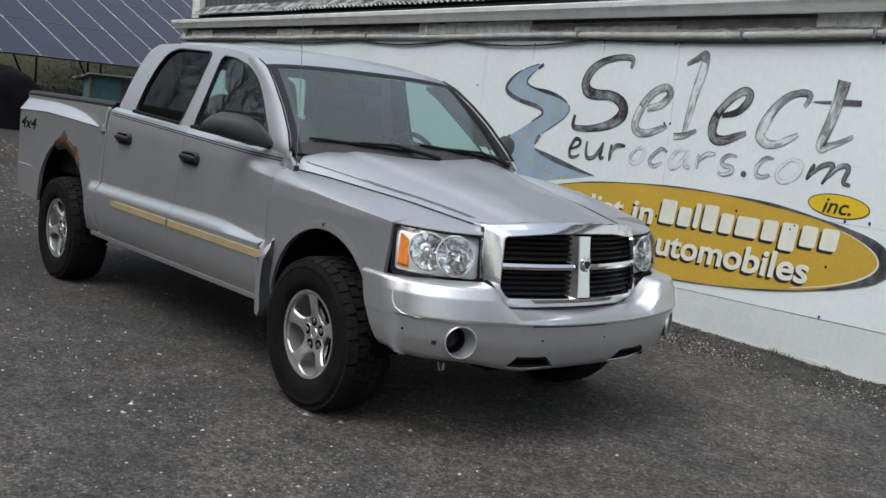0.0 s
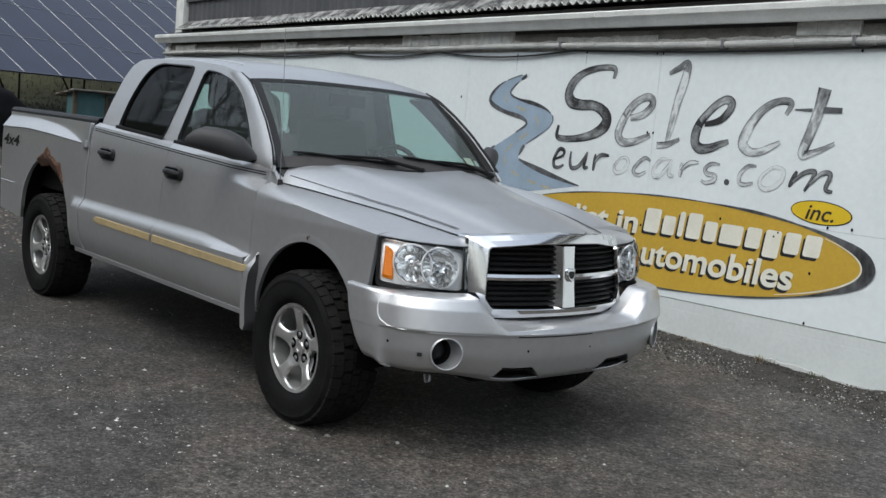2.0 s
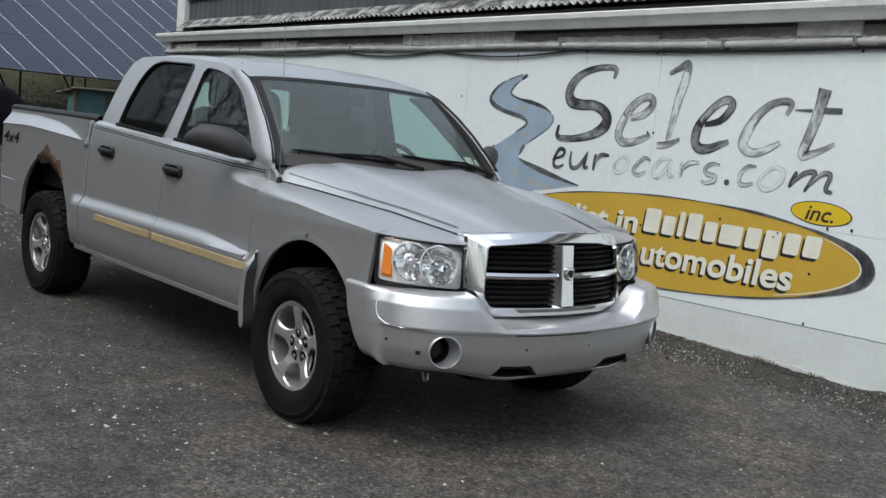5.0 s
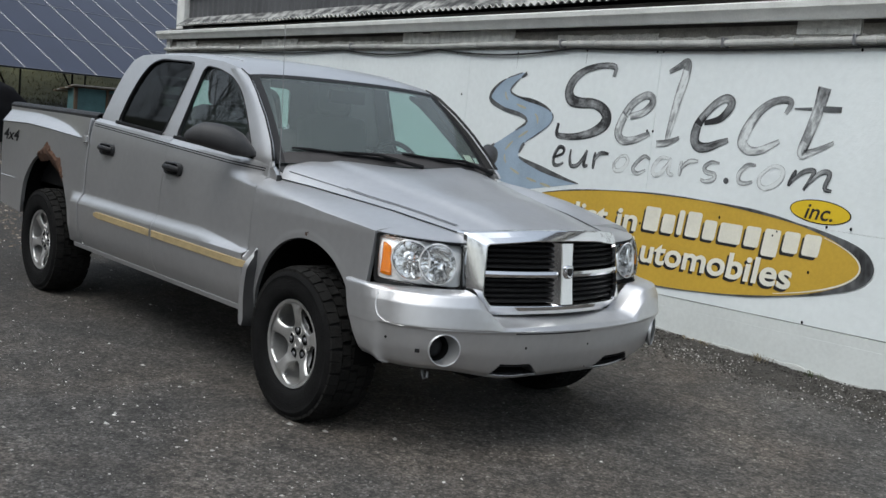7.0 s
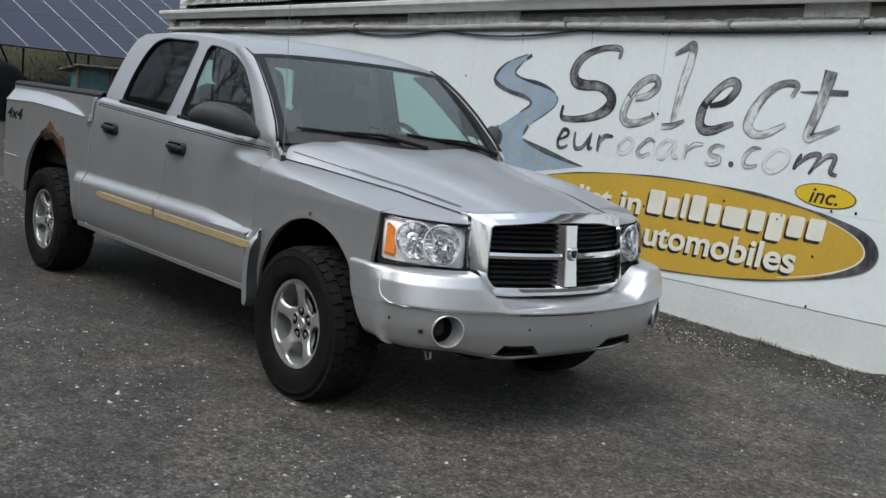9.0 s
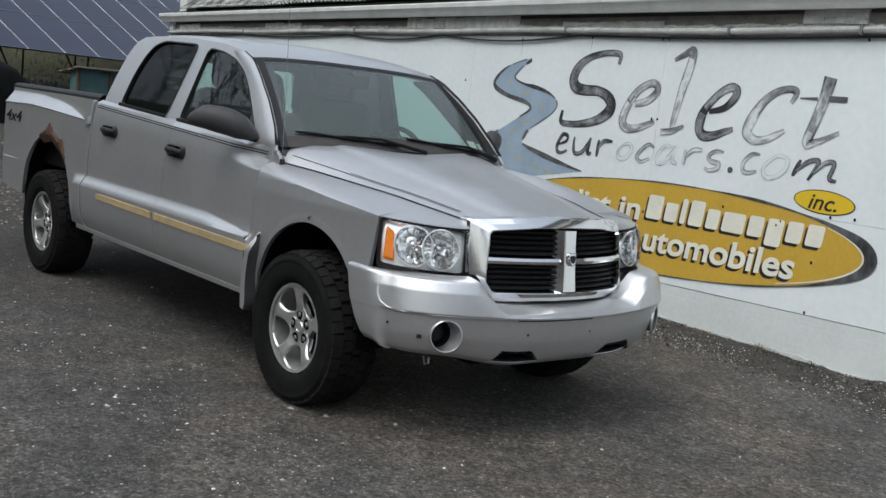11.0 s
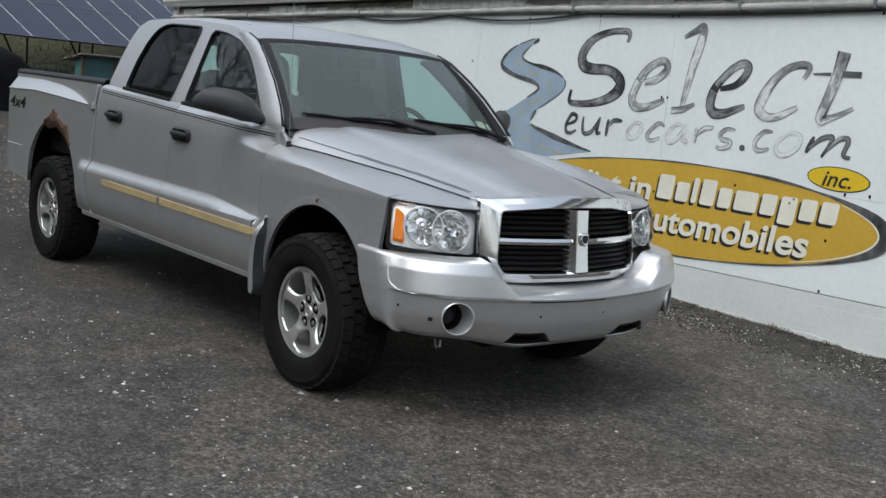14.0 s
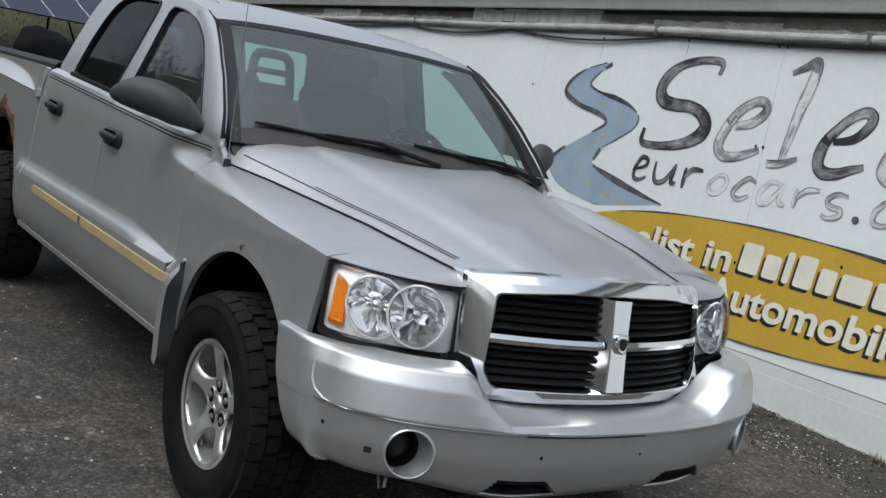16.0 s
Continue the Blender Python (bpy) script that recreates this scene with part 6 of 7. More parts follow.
def letter(name, strokes, widths, material, sign, edge=0.16):
    """A brushed letter, its surface run along the strokes."""
    bm = bmesh.new()
    uv = bm.loops.layers.uv.verify()
    seed = next(LETTERS) * 7.31
    for k, st in enumerate(strokes):
        line = smooth_line(st)
        w = widths[min(k, len(widths) - 1)]
        old = set(bm.faces)
        ribbon(bm, line, w, -0.003 - 0.0004 * k)
        run = np.concatenate([[0], np.cumsum([(q - p).length for p, q in zip(line, line[1:])])]).tolist()
        for f in set(bm.faces) - old:
            for lp in f.loops:
                p = Vector((lp.vert.co.x, lp.vert.co.z, 0))
                i = min(range(len(line)), key=lambda q: (line[q] - p).length)
                d = line[min(i + 1, len(line) - 1)] - line[max(i - 1, 0)]
                lp[uv].uv = (seed + k * 3.3 + run[i], 1.0 if (p - line[i]).dot(Vector((-d.y, d.x, 0))) > 0 else 0.0)
    part(name, bm, material, sign, smooth=0)


sign = thing("painted_sign", "hand-painted grey lettering and a winding blue road on white boards", "sign", B)
letter("letter_S", [[(-1.724, 1.927), (-1.713, 1.998), (-1.79, 2.016), (-1.93, 2.007), (-2.08, 1.969), (-2.192, 1.895), (-2.239, 1.801), (-2.196, 1.732), (-2.085, 1.711), (-1.926, 1.71), (-1.812, 1.672), (-1.754, 1.607), (-1.789, 1.54), (-1.909, 1.475), (-2.074, 1.437), (-2.224, 1.425), (-2.335, 1.438), (-2.329, 1.533)]], [[0.03, 0.05, 0.05, 0.06, 0.09, 0.11, 0.09, 0.08, 0.10, 0.11, 0.075, 0.055, 0.05, 0.03]], BRUSHED_DARK, sign)
letter("letter_e", [[(-1.496, 1.629), (-1.37, 1.659), (-1.283, 1.725), (-1.284, 1.779), (-1.35, 1.793), (-1.451, 1.749), (-1.536, 1.666), (-1.599, 1.551), (-1.605, 1.479), (-1.548, 1.438), (-1.442, 1.446), (-1.339, 1.481), (-1.269, 1.509)]], [[0.05, 0.065, 0.065, 0.06, 0.075, 0.085, 0.07, 0.055, 0.035]], BRUSHED_MID, sign)
letter("letter_l", [[(-1.139, 1.974), (-1.051, 2.013), (-0.968, 2.043), (-0.978, 1.932), (-1.022, 1.783), (-1.055, 1.631), (-1.082, 1.500), (-1.088, 1.452)], [(-1.189, 1.436), (-1.085, 1.450), (-0.968, 1.496)]], [[0.03, 0.05, 0.075, 0.085, 0.07, 0.05, 0.03], [0.05, 0.05, 0.025]], BRUSHED_MID, sign)
letter("letter_e", [[(-0.745, 1.616), (-0.616, 1.648), (-0.537, 1.717), (-0.52, 1.774), (-0.569, 1.797), (-0.646, 1.766), (-0.731, 1.693), (-0.801, 1.601), (-0.819, 1.497), (-0.774, 1.445), (-0.684, 1.447), (-0.588, 1.482), (-0.51, 1.508)]], [[0.035, 0.06, 0.07, 0.06, 0.06, 0.085, 0.08, 0.06, 0.035]], BRUSHED_DARK, sign)
letter("letter_c", [[(-0.057, 1.713), (-0.021, 1.784), (-0.076, 1.805), (-0.171, 1.786), (-0.261, 1.727), (-0.331, 1.641), (-0.38, 1.542), (-0.379, 1.486), (-0.315, 1.449), (-0.231, 1.456), (-0.138, 1.498), (-0.078, 1.53)]], [[0.03, 0.05, 0.05, 0.065, 0.085, 0.085, 0.06, 0.05, 0.03]], BRUSHED_MID, sign)
letter("letter_t", [[(0.219, 1.893), (0.196, 1.765), (0.158, 1.632), (0.108, 1.468), (0.17, 1.473), (0.255, 1.506), (0.338, 1.547)]], [[0.10, 0.085, 0.08, 0.075, 0.045, 0.035, 0.025]], BRUSHED_MID, sign)
for a, b, w in (((0.01, 1.750), (0.145, 1.753), [0.010, 0.022]), ((0.225, 1.756), (0.365, 1.757), [0.040, 0.036])):
    bm = bmesh.new()
    ribbon(bm, smooth_line([a, b]), w, -0.004)
    part("cross_stroke", bm, FADED, sign, smooth=0)
SMALL = (("e", BRUSHED_DARK, [[(-2.336, 1.245), (-2.238, 1.281), (-2.227, 1.323), (-2.29, 1.33), (-2.344, 1.248), (-2.339, 1.189), (-2.285, 1.179), (-2.217, 1.207)]]),
         ("u", BRUSHED_DARK, [[(-2.138, 1.325), (-2.141, 1.245), (-2.114, 1.189), (-2.034, 1.207), (-1.972, 1.276), (-1.94, 1.332)], [(-1.94, 1.332), (-1.966, 1.213), (-1.916, 1.207)]]),
         ("r", BRUSHED_DARK, [[(-1.842, 1.323), (-1.854, 1.186)], [(-1.847, 1.257), (-1.785, 1.316), (-1.688, 1.321)]]),
         ("o", BRUSHED_PALE, [[(-1.553, 1.314), (-1.615, 1.248), (-1.592, 1.198), (-1.518, 1.215), (-1.467, 1.28), (-1.496, 1.319), (-1.553, 1.314)]]),
         ("c", BRUSHED_MID, [[(-1.231, 1.314), (-1.292, 1.333), (-1.366, 1.283), (-1.404, 1.226), (-1.355, 1.196), (-1.27, 1.229)]]),
         ("a", BRUSHED_PALE, [[(-1.025, 1.333), (-1.119, 1.336), (-1.19, 1.261), (-1.181, 1.206), (-1.123, 1.212), (-1.05, 1.29), (-1.018, 1.344)], [(-1.021, 1.336), (-1.036, 1.236), (-0.984, 1.217)]]),
         ("r", BRUSHED_MID, [[(-0.915, 1.329), (-0.924, 1.217)], [(-0.921, 1.269), (-0.845, 1.329), (-0.758, 1.34)]]),
         ("s", BRUSHED_MID, [[(-0.56, 1.34), (-0.637, 1.342), (-0.692, 1.302), (-0.67, 1.269), (-0.597, 1.259), (-0.602, 1.223), (-0.675, 1.201), (-0.719, 1.214)]]),
         ("c", BRUSHED_MID, [[(-0.244, 1.355), (-0.315, 1.349), (-0.375, 1.289), (-0.374, 1.233), (-0.328, 1.221), (-0.258, 1.239)]]),
         ("o", BRUSHED_PALE, [[(-0.122, 1.355), (-0.198, 1.282), (-0.19, 1.219), (-0.122, 1.211), (-0.033, 1.269), (-0.018, 1.335), (-0.065, 1.361), (-0.122, 1.355)]]),
         ("m", BRUSHED_DARK, [[(0.085, 1.351), (0.037, 1.241)], [(0.062, 1.276), (0.131, 1.336), (0.192, 1.358), (0.223, 1.342), (0.158, 1.225)], [(0.196, 1.274), (0.268, 1.345), (0.325, 1.358), (0.339, 1.334), (0.317, 1.253), (0.369, 1.239)]]))
for nm, m, st in SMALL:
    letter("letter_" + nm, st, [[0.018, 0.034, 0.036, 0.034, 0.020]], m, sign, 0.2)
bm = bmesh.new()
fill(bm, [(-0.485 + 0.024 * math.cos(a), -0.003, 1.224 + 0.022 * math.sin(a)) for a in (math.tau * k / 16 for k in range(16))])
part("full_stop", bm, FADED, sign, smooth=0)

# winding road of blue paint with black edges
LEFT = smooth_line([(-2.878, 1.945), (-3.106, 1.886), (-3.244, 1.811), (-3.312, 1.729), (-3.266, 1.675), (-3.089, 1.618), (-2.877, 1.583), (-2.772, 1.549), (-2.764, 1.508), (-2.883, 1.447), (-3.072, 1.353), (-3.24, 1.266), (-3.347, 1.164), (-3.28, 1.06), (-3.07, 0.98), (-2.70, 0.93)])
RIGHT = smooth_line([(-2.812, 1.942), (-2.942, 1.868), (-3.021, 1.785), (-2.904, 1.735), (-2.672, 1.699), (-2.501, 1.654), (-2.409, 1.589), (-2.448, 1.509), (-2.596, 1.421), (-2.749, 1.339), (-2.807, 1.263), (-2.812, 1.209), (-2.547, 1.142), (-2.215, 1.079), (-2.006, 1.049)])
def even(line, n):
    d = np.concatenate([[0], np.cumsum([(b - a).length for a, b in zip(line, line[1:])])])
    return [Vector((interp(t, d, [p.x for p in line]), interp(t, d, [p.y for p in line]), 0)) for t in np.linspace(0, d[-1], n)]
la, ra = even(LEFT, 90), even(RIGHT, 90)
bm = bmesh.new()
grid(bm, [[(p.lerp(q, t).x, -0.002, p.lerp(q, t).y) for t in (0, 0.5, 1)] for p, q in zip(la, ra)], (0, -1, 0))
road = part("winding_road", bm, ROAD_BLUE, sign, smooth=0)
for k in (14, 24, 34, 44, 52, 60, 68, 77, 84):
    bm = bmesh.new()
    ribbon(bm, [p.lerp(q, 0.5) for p, q in zip(la[k:k + 6], ra[k:k + 6])], [0.012, 0.026, 0.014], -0.0032)
    part("dash", bm, ROAD_DASH, road, smooth=0)
bm = bmesh.new()
ribbon(bm, la[8:46], [0.008, 0.030, 0.046, 0.036, 0.040, 0.030, 0.010], -0.0036)
ribbon(bm, la[56:66], [0.02, 0.034, 0.012], -0.0036)
ribbon(bm, ra[4:34], [0.006, 0.022, 0.016, 0.038, 0.030, 0.012], -0.0036)
ribbon(bm, ra[34:52], [0.012, 0.006, 0.010, 0.004], -0.0036)
ribbon(bm, ra[52:57], [0.03, 0.036, 0.02], -0.0036)
ribbon(bm, ra[58:90], [0.020, 0.040, 0.050, 0.040, 0.026, 0.010], -0.0036)
ribbon(bm, la[0:8], [0.010, 0.012, 0.008], -0.0036)
ribbon(bm, ra[0:4], [0.035, 0.02], -0.0036)
part("road_edge", bm, ROUGH_BLACK, road, smooth=0)

# ochre oval
def oval(t, a=1.9, b=0.345):
    x, z = a * math.cos(t), b * math.sin(t)
    return Vector((-1.215 + x, 0.712 + z + 0.036 * x, 0))
oval_sign = thing("painted_oval", "ochre painted oval with cream lettering and a rough black border", "sign", B)
bm = bmesh.new()
fill(bm, [(p.x, -0.0045, p.y) for p in (oval(math.tau * k / 120) for k in range(120))])
part("oval_field", bm, YELLOW, oval_sign, smooth=0)
bm = bmesh.new()
rng = random.Random(8)
ring = [oval(radians(d)) for d in np.arange(-100, 131, 2)]
ribbon(bm, ring, [0.006, 0.014, 0.007, 0.016, 0.010, 0.030, 0.075, 0.110, 0.085, 0.04, 0.014, 0.028, 0.008, 0.016, 0.006, 0.014, 0.005], -0.006, -0.55, 0.3)
part("oval_border", bm, ROUGH_BLACK, oval_sign, smooth=0)
bm = bmesh.new()
ribbon(bm, [oval(radians(d), 1.862, 0.325) for d in np.arange(-48, 34, 2)], [0.004, 0.010, 0.012, 0.010, 0.004], -0.0072)
part("pale_line", bm, CREAM, oval_sign, smooth=0)


def word(text, s0, s1, z0, z1, material, y, dx=0.0, dz=0.0, tilt=0.018, shear=0.12, heavy=0.021):
    me = lettering(text, s0 + dx, s1 + dx, z0 + dz, z1 + dz, shear, heavy)
    for v in me.vertices:
        v.co.z += tilt * (v.co.x - s0)
        v.co.y = y
    letters(me, material, oval_sign)


for mt, y, dx, dz in ((INK, -0.0062, -0.020, -0.021), (CREAM, -0.0078, 0, 0)):
    word("alist in", -2.17, -1.285, 0.722, 0.900, mt, y, dx, dz, 0.032, 0.12, 0.024)
    word("Automobiles", -1.44, 0.165, 0.526, 0.712, mt, y, dx, dz, 0.020, 0.12, 0.023)
# a maker's name, kept as plain slanted blocks
s = -1.232
for w, up, dn in ((0.172, 0.182, 0), (0.140, 0.142, 0), (0.068, 0.186, 0), (0.150, 0.186, 0), (0.132, 0.142, 0), (0.212, 0.140, 0), (0.142, 0.142, 0), (0.146, 0.142, 0.045), (0.140, 0.142, 0), (0.146, 0.142, 0)):
    base = 0.780 + 0.017 * (s + 1.23)
    for mt, y, dx, dz in ((INK, -0.0062, -0.020, -0.021), (CREAM, -0.0078, 0, 0)):
        bm = bmesh.new()
        pts = rounded([(s + 0.005, base - dn, 0), (s + w - 0.012, base - dn, 0), (s + w - 0.012, base + up, 0), (s + 0.005, base + up, 0)], 0.022, 4)
        fill(bm, [(p.x + 0.12 * (p.y - base) + dx, y, p.y + dz) for p in pts])
        part("plain_block", bm, mt, oval_sign, smooth=0)
    s += w + 0.0148

badge = thing("small_oval", "small bright yellow painted oval with a black outline", "sign", B)
for nm, mt, k, y in (("outline", INK, 1.0, -0.003), ("oval_field", BRIGHT_YELLOW, 0.965, -0.0046)):
    bm = bmesh.new()
    fill(bm, [(0.305 + 0.231 * k * math.cos(a), y, 1.099 + 0.077 * (k - 0.05 * (k < 1)) * math.sin(a) - 0.005 * math.cos(a)) for a in (math.tau * i / 60 for i in range(60))])
    part(nm, bm, mt, badge, smooth=0)
me = lettering("inc.", 0.205, 0.418, 1.046, 1.142, 0.32, 0.012)
for v in me.vertices:
    v.co.y = -0.0062
letters(me, INK, badge)

# nails and cracks in the boards
for s, z in ((-2.97, 2.118), (-2.068, 2.136), (-1.285, 2.126), (-1.222, 2.126), (-0.466, 2.134), (0.45, 2.132), (1.3, 2.13), (-3.9, 2.12), (-1.30, 1.528), (-1.24, 1.528), (-1.26, 0.82), (-0.50, 0.962), (0.0, 0.93), (0.37, 1.01), (0.28, 0.70), (0.285, 0.37), (0.545, 1.02), (-0.03, 0.90), (-3.77, 1.73)):
    bm = bmesh.new()
    r = bmesh.ops.create_uvsphere(bm, u_segments=8, v_segments=6, radius=0.009)
    bmesh.ops.scale(bm, vec=(1, 0.5, 1.2), verts=bm.verts)
    nail = part("nail_head", bm, STRIPE, wall)
    nail.matrix_local = Matrix.Translation((s, -0.005 if z < 1.05 else -0.002, z))
for s, h in ((-2.97, 0.14), (-2.068, 0.10)):
    bm = bmesh.new()
    ribbon(bm, [Vector((s + 0.002 * math.sin(k), 2.11 - h * k / 6, 0)) for k in range(7)], [0.006, 0.003, 0.001], -0.001)
    part("crack", bm, FADED, wall, smooth=0)
# ---- far corner: posts of the array, a heap under a sheet, a small shed ----
for k, i in enumerate((-4, -1, 0.8, 4, 7)):
    o = ARRAY0 + H * (i * PW)
    bm = bmesh.new()
    p0 = o + UPS * 0.15 - NRM * 0.06
    tube(bm, [p0, Vector((p0.x, p0.y, ground_z(p0.x, p0.y) - 0.2))], 0.022, 8)
    part("post", bm, UNDER, array)
    bm = bmesh.new()
    q0 = o + UPS * 1.6 - NRM * 0.06
    tube(bm, [q0, Vector((p0.x, p0.y, ground_z(p0.x, p0.y) + 0.1))], 0.02, 8)
    part("brace", bm, UNDER, array)
    bm = bmesh.new()
    r0 = o + UPS * 4.6 - NRM * 0.06
    tube(bm, [r0, Vector((r0.x, r0.y, ground_z(r0.x, r0.y) - 0.2))], 0.028, 8)
    part("rear_post", bm, UNDER, array)
for j in (0.1, 1.6, 3.3, 4.9, 6.4):
    bm = bmesh.new()
    a, b = ARRAY0 + UPS * j - NRM * 0.055 - H * 6.9, ARRAY0 + UPS * j - NRM * 0.055 + H * 8.9
    tube(bm, [a, b], 0.03, 6)
    part("purlin", bm, STEEL, array)

heap = thing("covered_heap", "dark heap under a black tarpaulin beneath the solar array", "heap", Matrix.Translation((-16.2, 2.78, ground_z(-16.2, 2.78) - 0.12)))
bm = bmesh.new()
rows = []
for i in range(17):
    row = []
    for k in range(24):
        a, e = math.tau * k / 24, i / 16 * math.pi / 2
        r = math.cos(e) * (0.95 + 0.22 * noise.noise((math.cos(a) * 1.5, math.sin(a) * 1.5, e * 2)))
        row.append((r * math.cos(a) * 0.7, r * math.sin(a) * 0.80 + 0.35 * math.sin(e) ** 2 * -1, 1.22 * math.sin(e) ** 0.7 + 0.06 * noise.noise((3 * math.cos(a), 3 * math.sin(a), 3 * e))))
    rows.append(row)
grid(bm, rows, loop=True)
part("sheet", solid(bm), TARP, heap, smooth=60)

SH = pose(-16.0, 4.15, 0.0, 0, 0, 90)
shed = thing("small_shed", "small teal board shed with a rough brown plank roof", "shed", SH)
bm = bmesh.new()
box(bm, 0.06, 0.90, 0.03, 0.5, 0.0, 1.46)
part("body", bm, TEAL, shed, bevel=0.01)
for x, w in ((0.035, 0.035), (0.66, 0.022), (0.90, 0.03)):
    bm = bmesh.new()
    box(bm, x - w, x + w, -0.005, 0.04, 0.0, 1.47)
    part("corner_post", bm, PLANK, shed, bevel=0.006)
bm = bmesh.new()
box(bm, 0.70, 0.86, 0.015, 0.05, 0.9, 1.40)
part("door", bm, DARK_BOARD, shed, "dark board door", bevel=0.005)
for k in range(6):
    bm = bmesh.new()
    box(bm, -0.06 + 0.02 * (k % 3), 1.0 - 0.03 * (k % 2), -0.14 + k * 0.19, 0.04 + k * 0.19, -0.014, 0.016, pose(0, 0, 1.50 - 0.012 * k, -4, 0, 0.8 * (k % 3)))
    part("roof_plank", bm, PLANK if k % 2 else OLD_BOARD, shed, bevel=0.004)

# grass on the bank
rng = random.Random(21)
verts, faces = [], []
for _ in range(30000):
    x, y = rng.uniform(-30, -16.8), rng.uniform(-6, 14)
    z, h, a = ground_z(x, y), rng.uniform(0.04, 0.12), rng.random() * 6.28
    w, lx, ly = 0.012, rng.uniform(-0.08, 0.08), rng.uniform(-0.08, 0.08)
    o = len(verts)
    verts += [(x - w * math.cos(a), y - w * math.sin(a), z - 0.02), (x + w * math.cos(a), y + w * math.sin(a), z - 0.02), (x + lx, y + ly, z + h)]
    faces.append((o, o + 1, o + 2))
BLADES = stones("grass_blades", [(0.0, (0.03, 0.034, 0.012)), (0.6, (0.055, 0.056, 0.02)), (1.0, (0.11, 0.095, 0.04))])
me = bpy.data.meshes.new("grass")
me.from_pydata(verts, [], faces)
me.materials.append(BLADES)
tagged(new("grass", me), "dull green and straw-coloured grass on a bank", "grass", kind="stuff")
bm = bmesh.new()
grid(bm, [[(x, y, ground_z(x, y) + 0.012) for y in np.arange(-30, 16.5, 0.8)] for x in np.arange(-40, -16.6, 0.8)], (0, 0, 1))
tagged(part("grass_bank", bm, GRASS), "dull green grass bank behind the yard", "bank", kind="structure")

# ---- loose stones ----
TRAIL = ((-2.2, -1.75), (2.3, -1.05))
rng = random.Random(5)
pl = []
for _ in range(9000):
    x, y = rng.uniform(-6, 4.2), rng.uniform(-5.2, 2.7)
    pl.append((x, y, 0.001, 0.003 + 0.006 * rng.random() ** 2))
scatter("loose_grit", pl, GRIT, "fine loose grey grit over the asphalt yard")
pl = []
for _ in range(1100):
    x, y = rng.uniform(-6, 3.6), rng.uniform(-5.0, 2.6)
    pl.append((x, y, 0.001, 0.004 + 0.011 * rng.random() ** 4))
for _ in range(420):
    x, y = rng.uniform(-1.5, 3.4), rng.uniform(-3.6, -1.2)
    pl.append((x, y, 0.001, 0.0025 + 0.009 * rng.random() ** 4))
for _ in range(46):
    x, y = rng.uniform(-2.6, 2.4), rng.uniform(-3.2, -0.9)
    pl.append((x, y, 0.001, rng.uniform(0.010, 0.019)))
for x, y in ((0.14, -0.95), (0.30, -0.86), (0.52, -0.63), (1.37, -1.3), (1.6, -1.1)):
    pl.append((x, y, 0.002, 0.02))
for _ in range(360):
    t = rng.random()
    x, y = lerp(TRAIL[0][0], TRAIL[1][0], t) + rng.gauss(0, 0.16), lerp(TRAIL[0][1], TRAIL[1][1], t) + rng.gauss(0, 0.16)
    pl.append((x, y, 0.001, 0.0025 + 0.006 * rng.random() ** 3))
scatter("pale_chips", pl, CHIPS, "pale stone chips scattered over the yard")
pl = []
for _ in range(9000):
    s, d = rng.uniform(-7, 6), rng.random() ** 1.6 * 0.55
    p = B @ Vector((s, -0.004 - d, 0))
    h = 0.085 * (1 - d / 0.55) * (0.75 + 0.4 * noise.noise((s * 1.3, 0, 4)))
    pl.append((p.x, p.y, max(0.0, h), 0.005 + 0.011 * rng.random() ** 2))
scatter("wall_foot_gravel", pl, CLODS, "dark gravel and grit gathered at the wall's foot")
pl = []
for _ in range(5200):
    s, d = rng.uniform(-5, 4), min(0.75, 0.02 + abs(rng.gauss(0.30, 0.13)))
    if noise.noise((s * 1.7, d * 4, 9)) < rng.uniform(-0.5, 0.35):
        continue
    p = B @ Vector((s, -d, 0))
    pl.append((p.x, p.y, max(0.0, 0.075 * (1 - d / 0.5)), 0.003 + 0.007 * rng.random() ** 2.2))
scatter("pale_chips", pl, CHIPS, "pale stone chips along the wall's foot")
bm = bmesh.new()
rows = []
for s in np.arange(-8, 7, 0.05).tolist():
    n1 = noise.noise((s * 1.3, 0, 4))
    w = 0.36 + 0.14 * noise.noise((s * 0.8, 2, 0)) + 0.07 * noise.noise((s * 4, 5, 0))
    rows.append([tuple(B @ Vector((s, -w * t - 0.002 * (t == 0), (0.080 * (1 - t) * (0.75 + 0.4 * n1) + 0.014 * noise.noise((s * 5, t * 3, 6)) * (1 - t)) + 0.012 * noise.noise((s * 17, t * 5, 1)) * (t < 0.9) + 0.003 * (t < 1) - 0.004 * (t == 1)))) for t in (0, 0.15, 0.3, 0.45, 0.6, 0.75, 0.88, 1)])
grid(bm, rows, (0, 0, 1))
tagged(part("soil_strip", bm, SOIL), "dark gritty soil strip along the wall's foot", "soil", kind="structure")
pl = []
for _ in range(16000):
    x, y = rng.uniform(-15.5, -5.2), rng.uniform(-3.5, 3.4)
    pl.append((x, y, ground_z(x, y), 0.008 + 0.022 * rng.random() ** 2))
scatter("leaf_litter", pl, LEAVES, "brown dead leaves and stones at the yard's edge", flat=0.3)

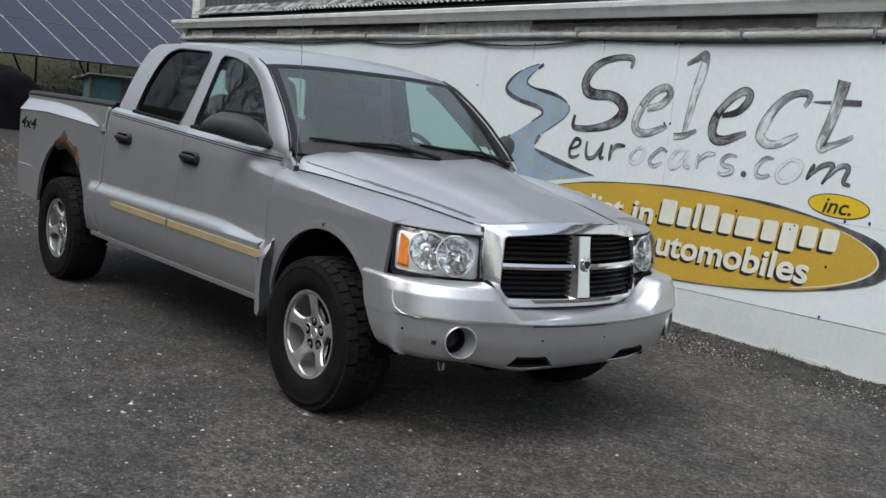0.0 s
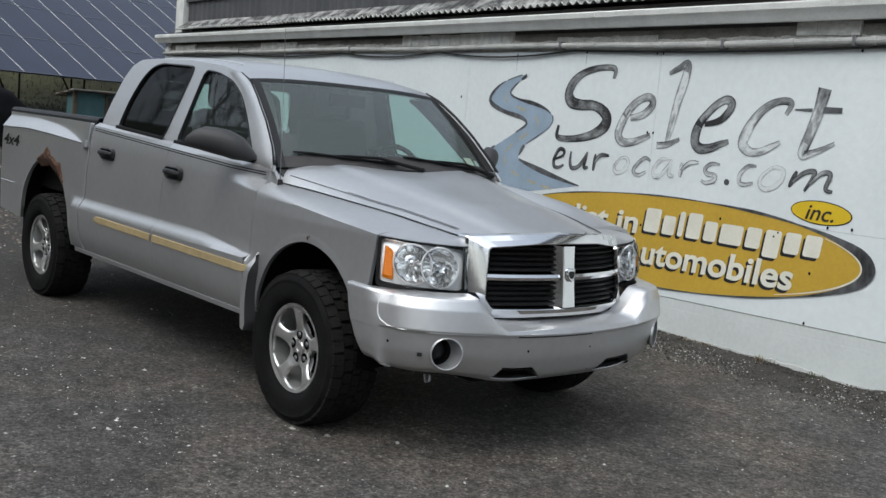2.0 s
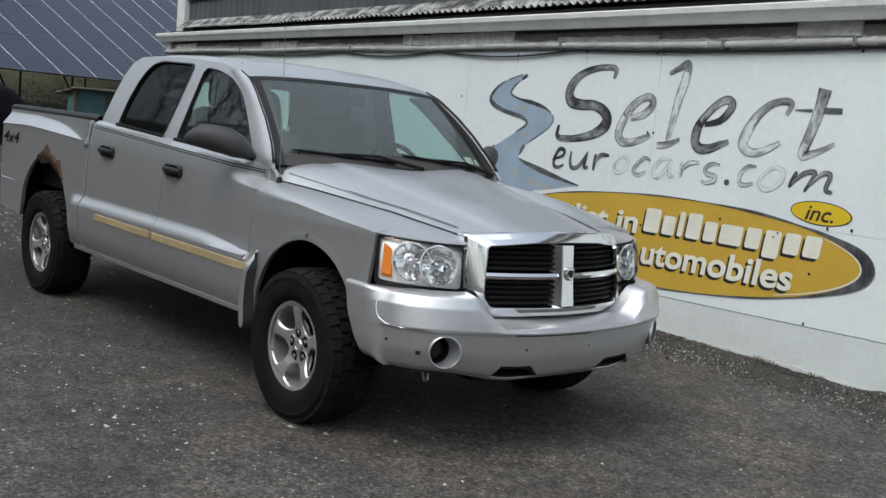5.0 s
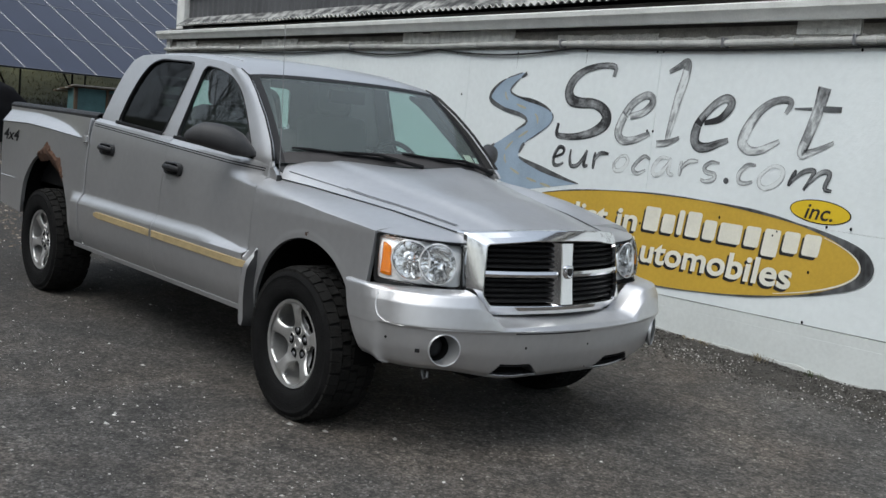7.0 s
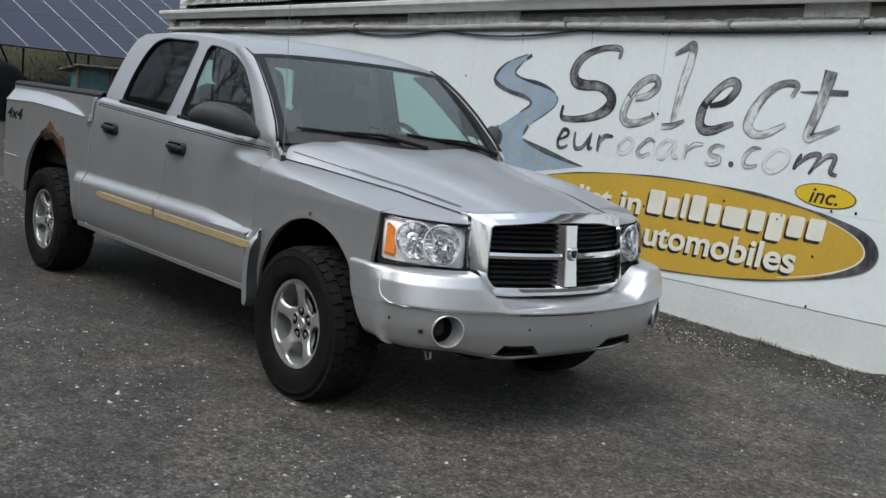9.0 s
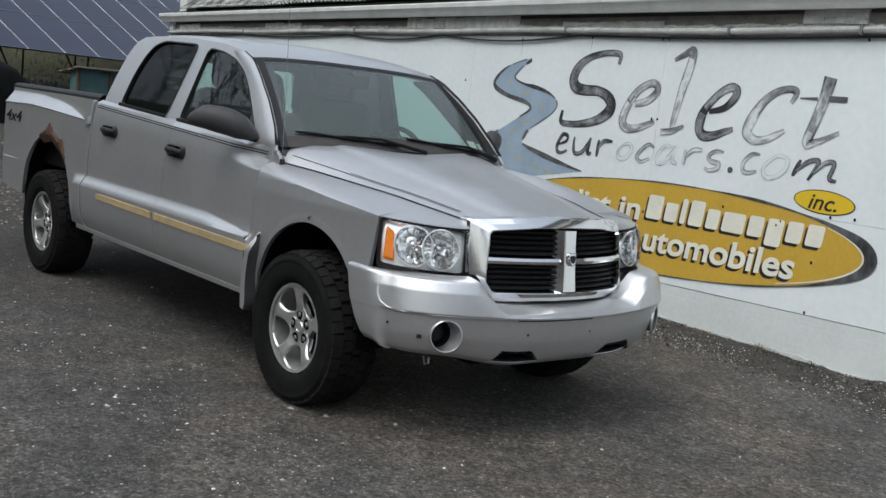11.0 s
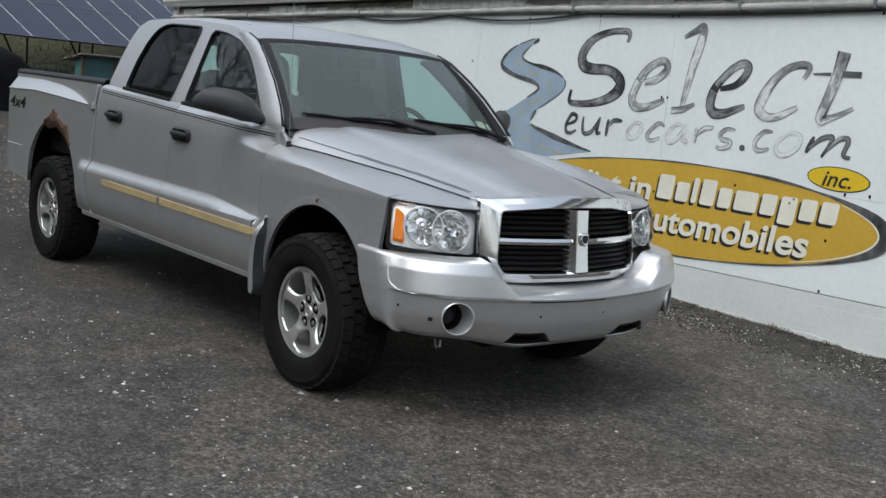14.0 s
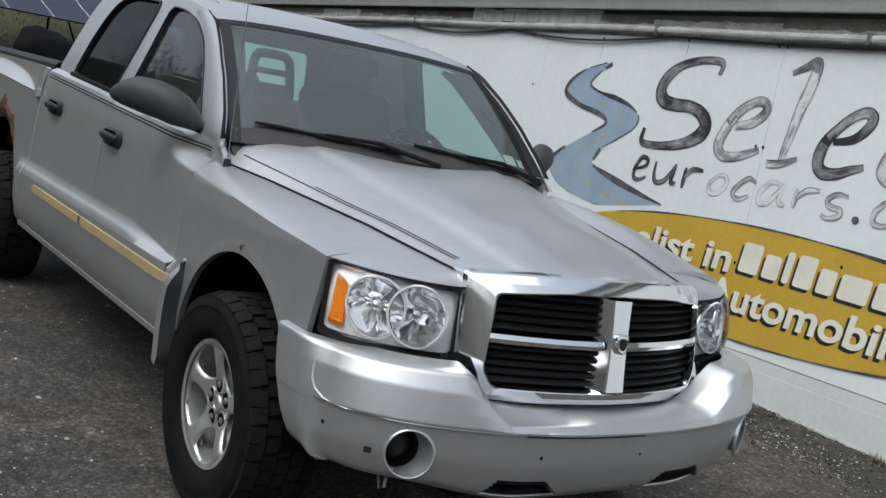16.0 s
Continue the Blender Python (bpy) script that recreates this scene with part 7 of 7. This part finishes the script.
# small weeds at the wall's foot
def weeds(s, d, n, high, material, label):
    rng = random.Random(int(s * 100) + 7)
    verts, faces = [], []
    for _ in range(n):
        a, h, reach = rng.random() * 6.28, high * rng.uniform(0.35, 1.0), rng.uniform(0.01, 0.06)
        x, y, w = rng.gauss(0, 0.03), rng.gauss(0, 0.015), rng.uniform(0.002, 0.0045)
        tip = Vector((x + reach * math.cos(a), y + reach * math.sin(a), h))
        mid, side = Vector((x, y, 0)).lerp(tip, 0.55) + Vector((0, 0, h * 0.16)), Vector((-math.sin(a), math.cos(a), 0)) * w
        o = len(verts)
        verts += [tuple(Vector((x, y, -0.03)) - side), tuple(Vector((x, y, -0.03)) + side), tuple(mid + side * 0.8), tuple(mid - side * 0.8), tuple(tip)]
        faces += [(o, o + 1, o + 2, o + 3), (o + 3, o + 2, o + 4)]
    me = bpy.data.meshes.new("weed")
    me.from_pydata(verts, [], faces)
    me.materials.append(material)
    ob = tagged(new("weed", me), label, "weed")
    p = B @ Vector((s, -d, 0.055))
    ob.matrix_world = Matrix.Translation(p)


GREEN_WEED = stones("green_weed_blades", [(0.0, (0.03, 0.04, 0.018)), (0.6, (0.055, 0.075, 0.03)), (1.0, (0.12, 0.125, 0.065))])
DRY_WEED = stones("dry_weed_blades", [(0.0, (0.09, 0.07, 0.045)), (1.0, (0.30, 0.26, 0.18))])
weeds(0.44, 0.05, 36, 0.032, GREEN_WEED, "small green weed at the white wall's foot")
weeds(-0.44, 0.05, 34, 0.034, DRY_WEED, "dry straw-coloured weed at the white wall's foot")
weeds(-0.62, 0.04, 26, 0.03, DRY_WEED, "dry straw-coloured weed at the white wall's foot")
weeds(0.02, 0.04, 45, 0.05, DRY_WEED, "dry straw-coloured weed at the white wall's foot")

# ---- bare woods on the far side of the yard, mirrored in the glass ----
rng = random.Random(17)
bm = bmesh.new()


def grow(p, d, r, length, depth):
    q = p + d * length
    mid = p.lerp(q, 0.5) + Vector((rng.uniform(-1, 1), rng.uniform(-1, 1), 0)) * length * 0.05
    tube(bm, [p, mid, q], [r, r * 0.85, r * 0.7], 4, cap=False)
    if depth:
        for _ in range(3 if depth > 1 else 4):
            turn = Vector((rng.uniform(-1, 1), rng.uniform(-1, 1), rng.uniform(-0.35, 0.7)))
            grow(p.lerp(q, rng.uniform(0.55, 1.0)), (d + turn * 0.75).normalized(), r * 0.55, length * rng.uniform(0.55, 0.8), depth - 1)


for k in range(120):
    x, y = -66 + k * 0.74 + rng.uniform(-0.8, 0.8), -15.5 - rng.uniform(0, 16)
    grow(Vector((x, y, ground_z(x, y) - 0.2)), Vector((rng.uniform(-0.08, 0.08), rng.uniform(-0.08, 0.08), 1)).normalized(), rng.uniform(0.05, 0.10), rng.uniform(1.9, 3.1), 4)
for k in range(46):
    x, y = 27 + rng.uniform(0, 9), -22 + k * 0.85 + rng.uniform(-0.6, 0.6)
    grow(Vector((x, y, ground_z(x, y) - 0.2)), Vector((rng.uniform(-0.08, 0.08), rng.uniform(-0.08, 0.08), 1)).normalized(), rng.uniform(0.12, 0.22), rng.uniform(2.2, 3.4), 4)
tagged(part("woods", bm, BARK, smooth=0), "bare winter trees along the far side of the yard", "woods", kind="stuff")
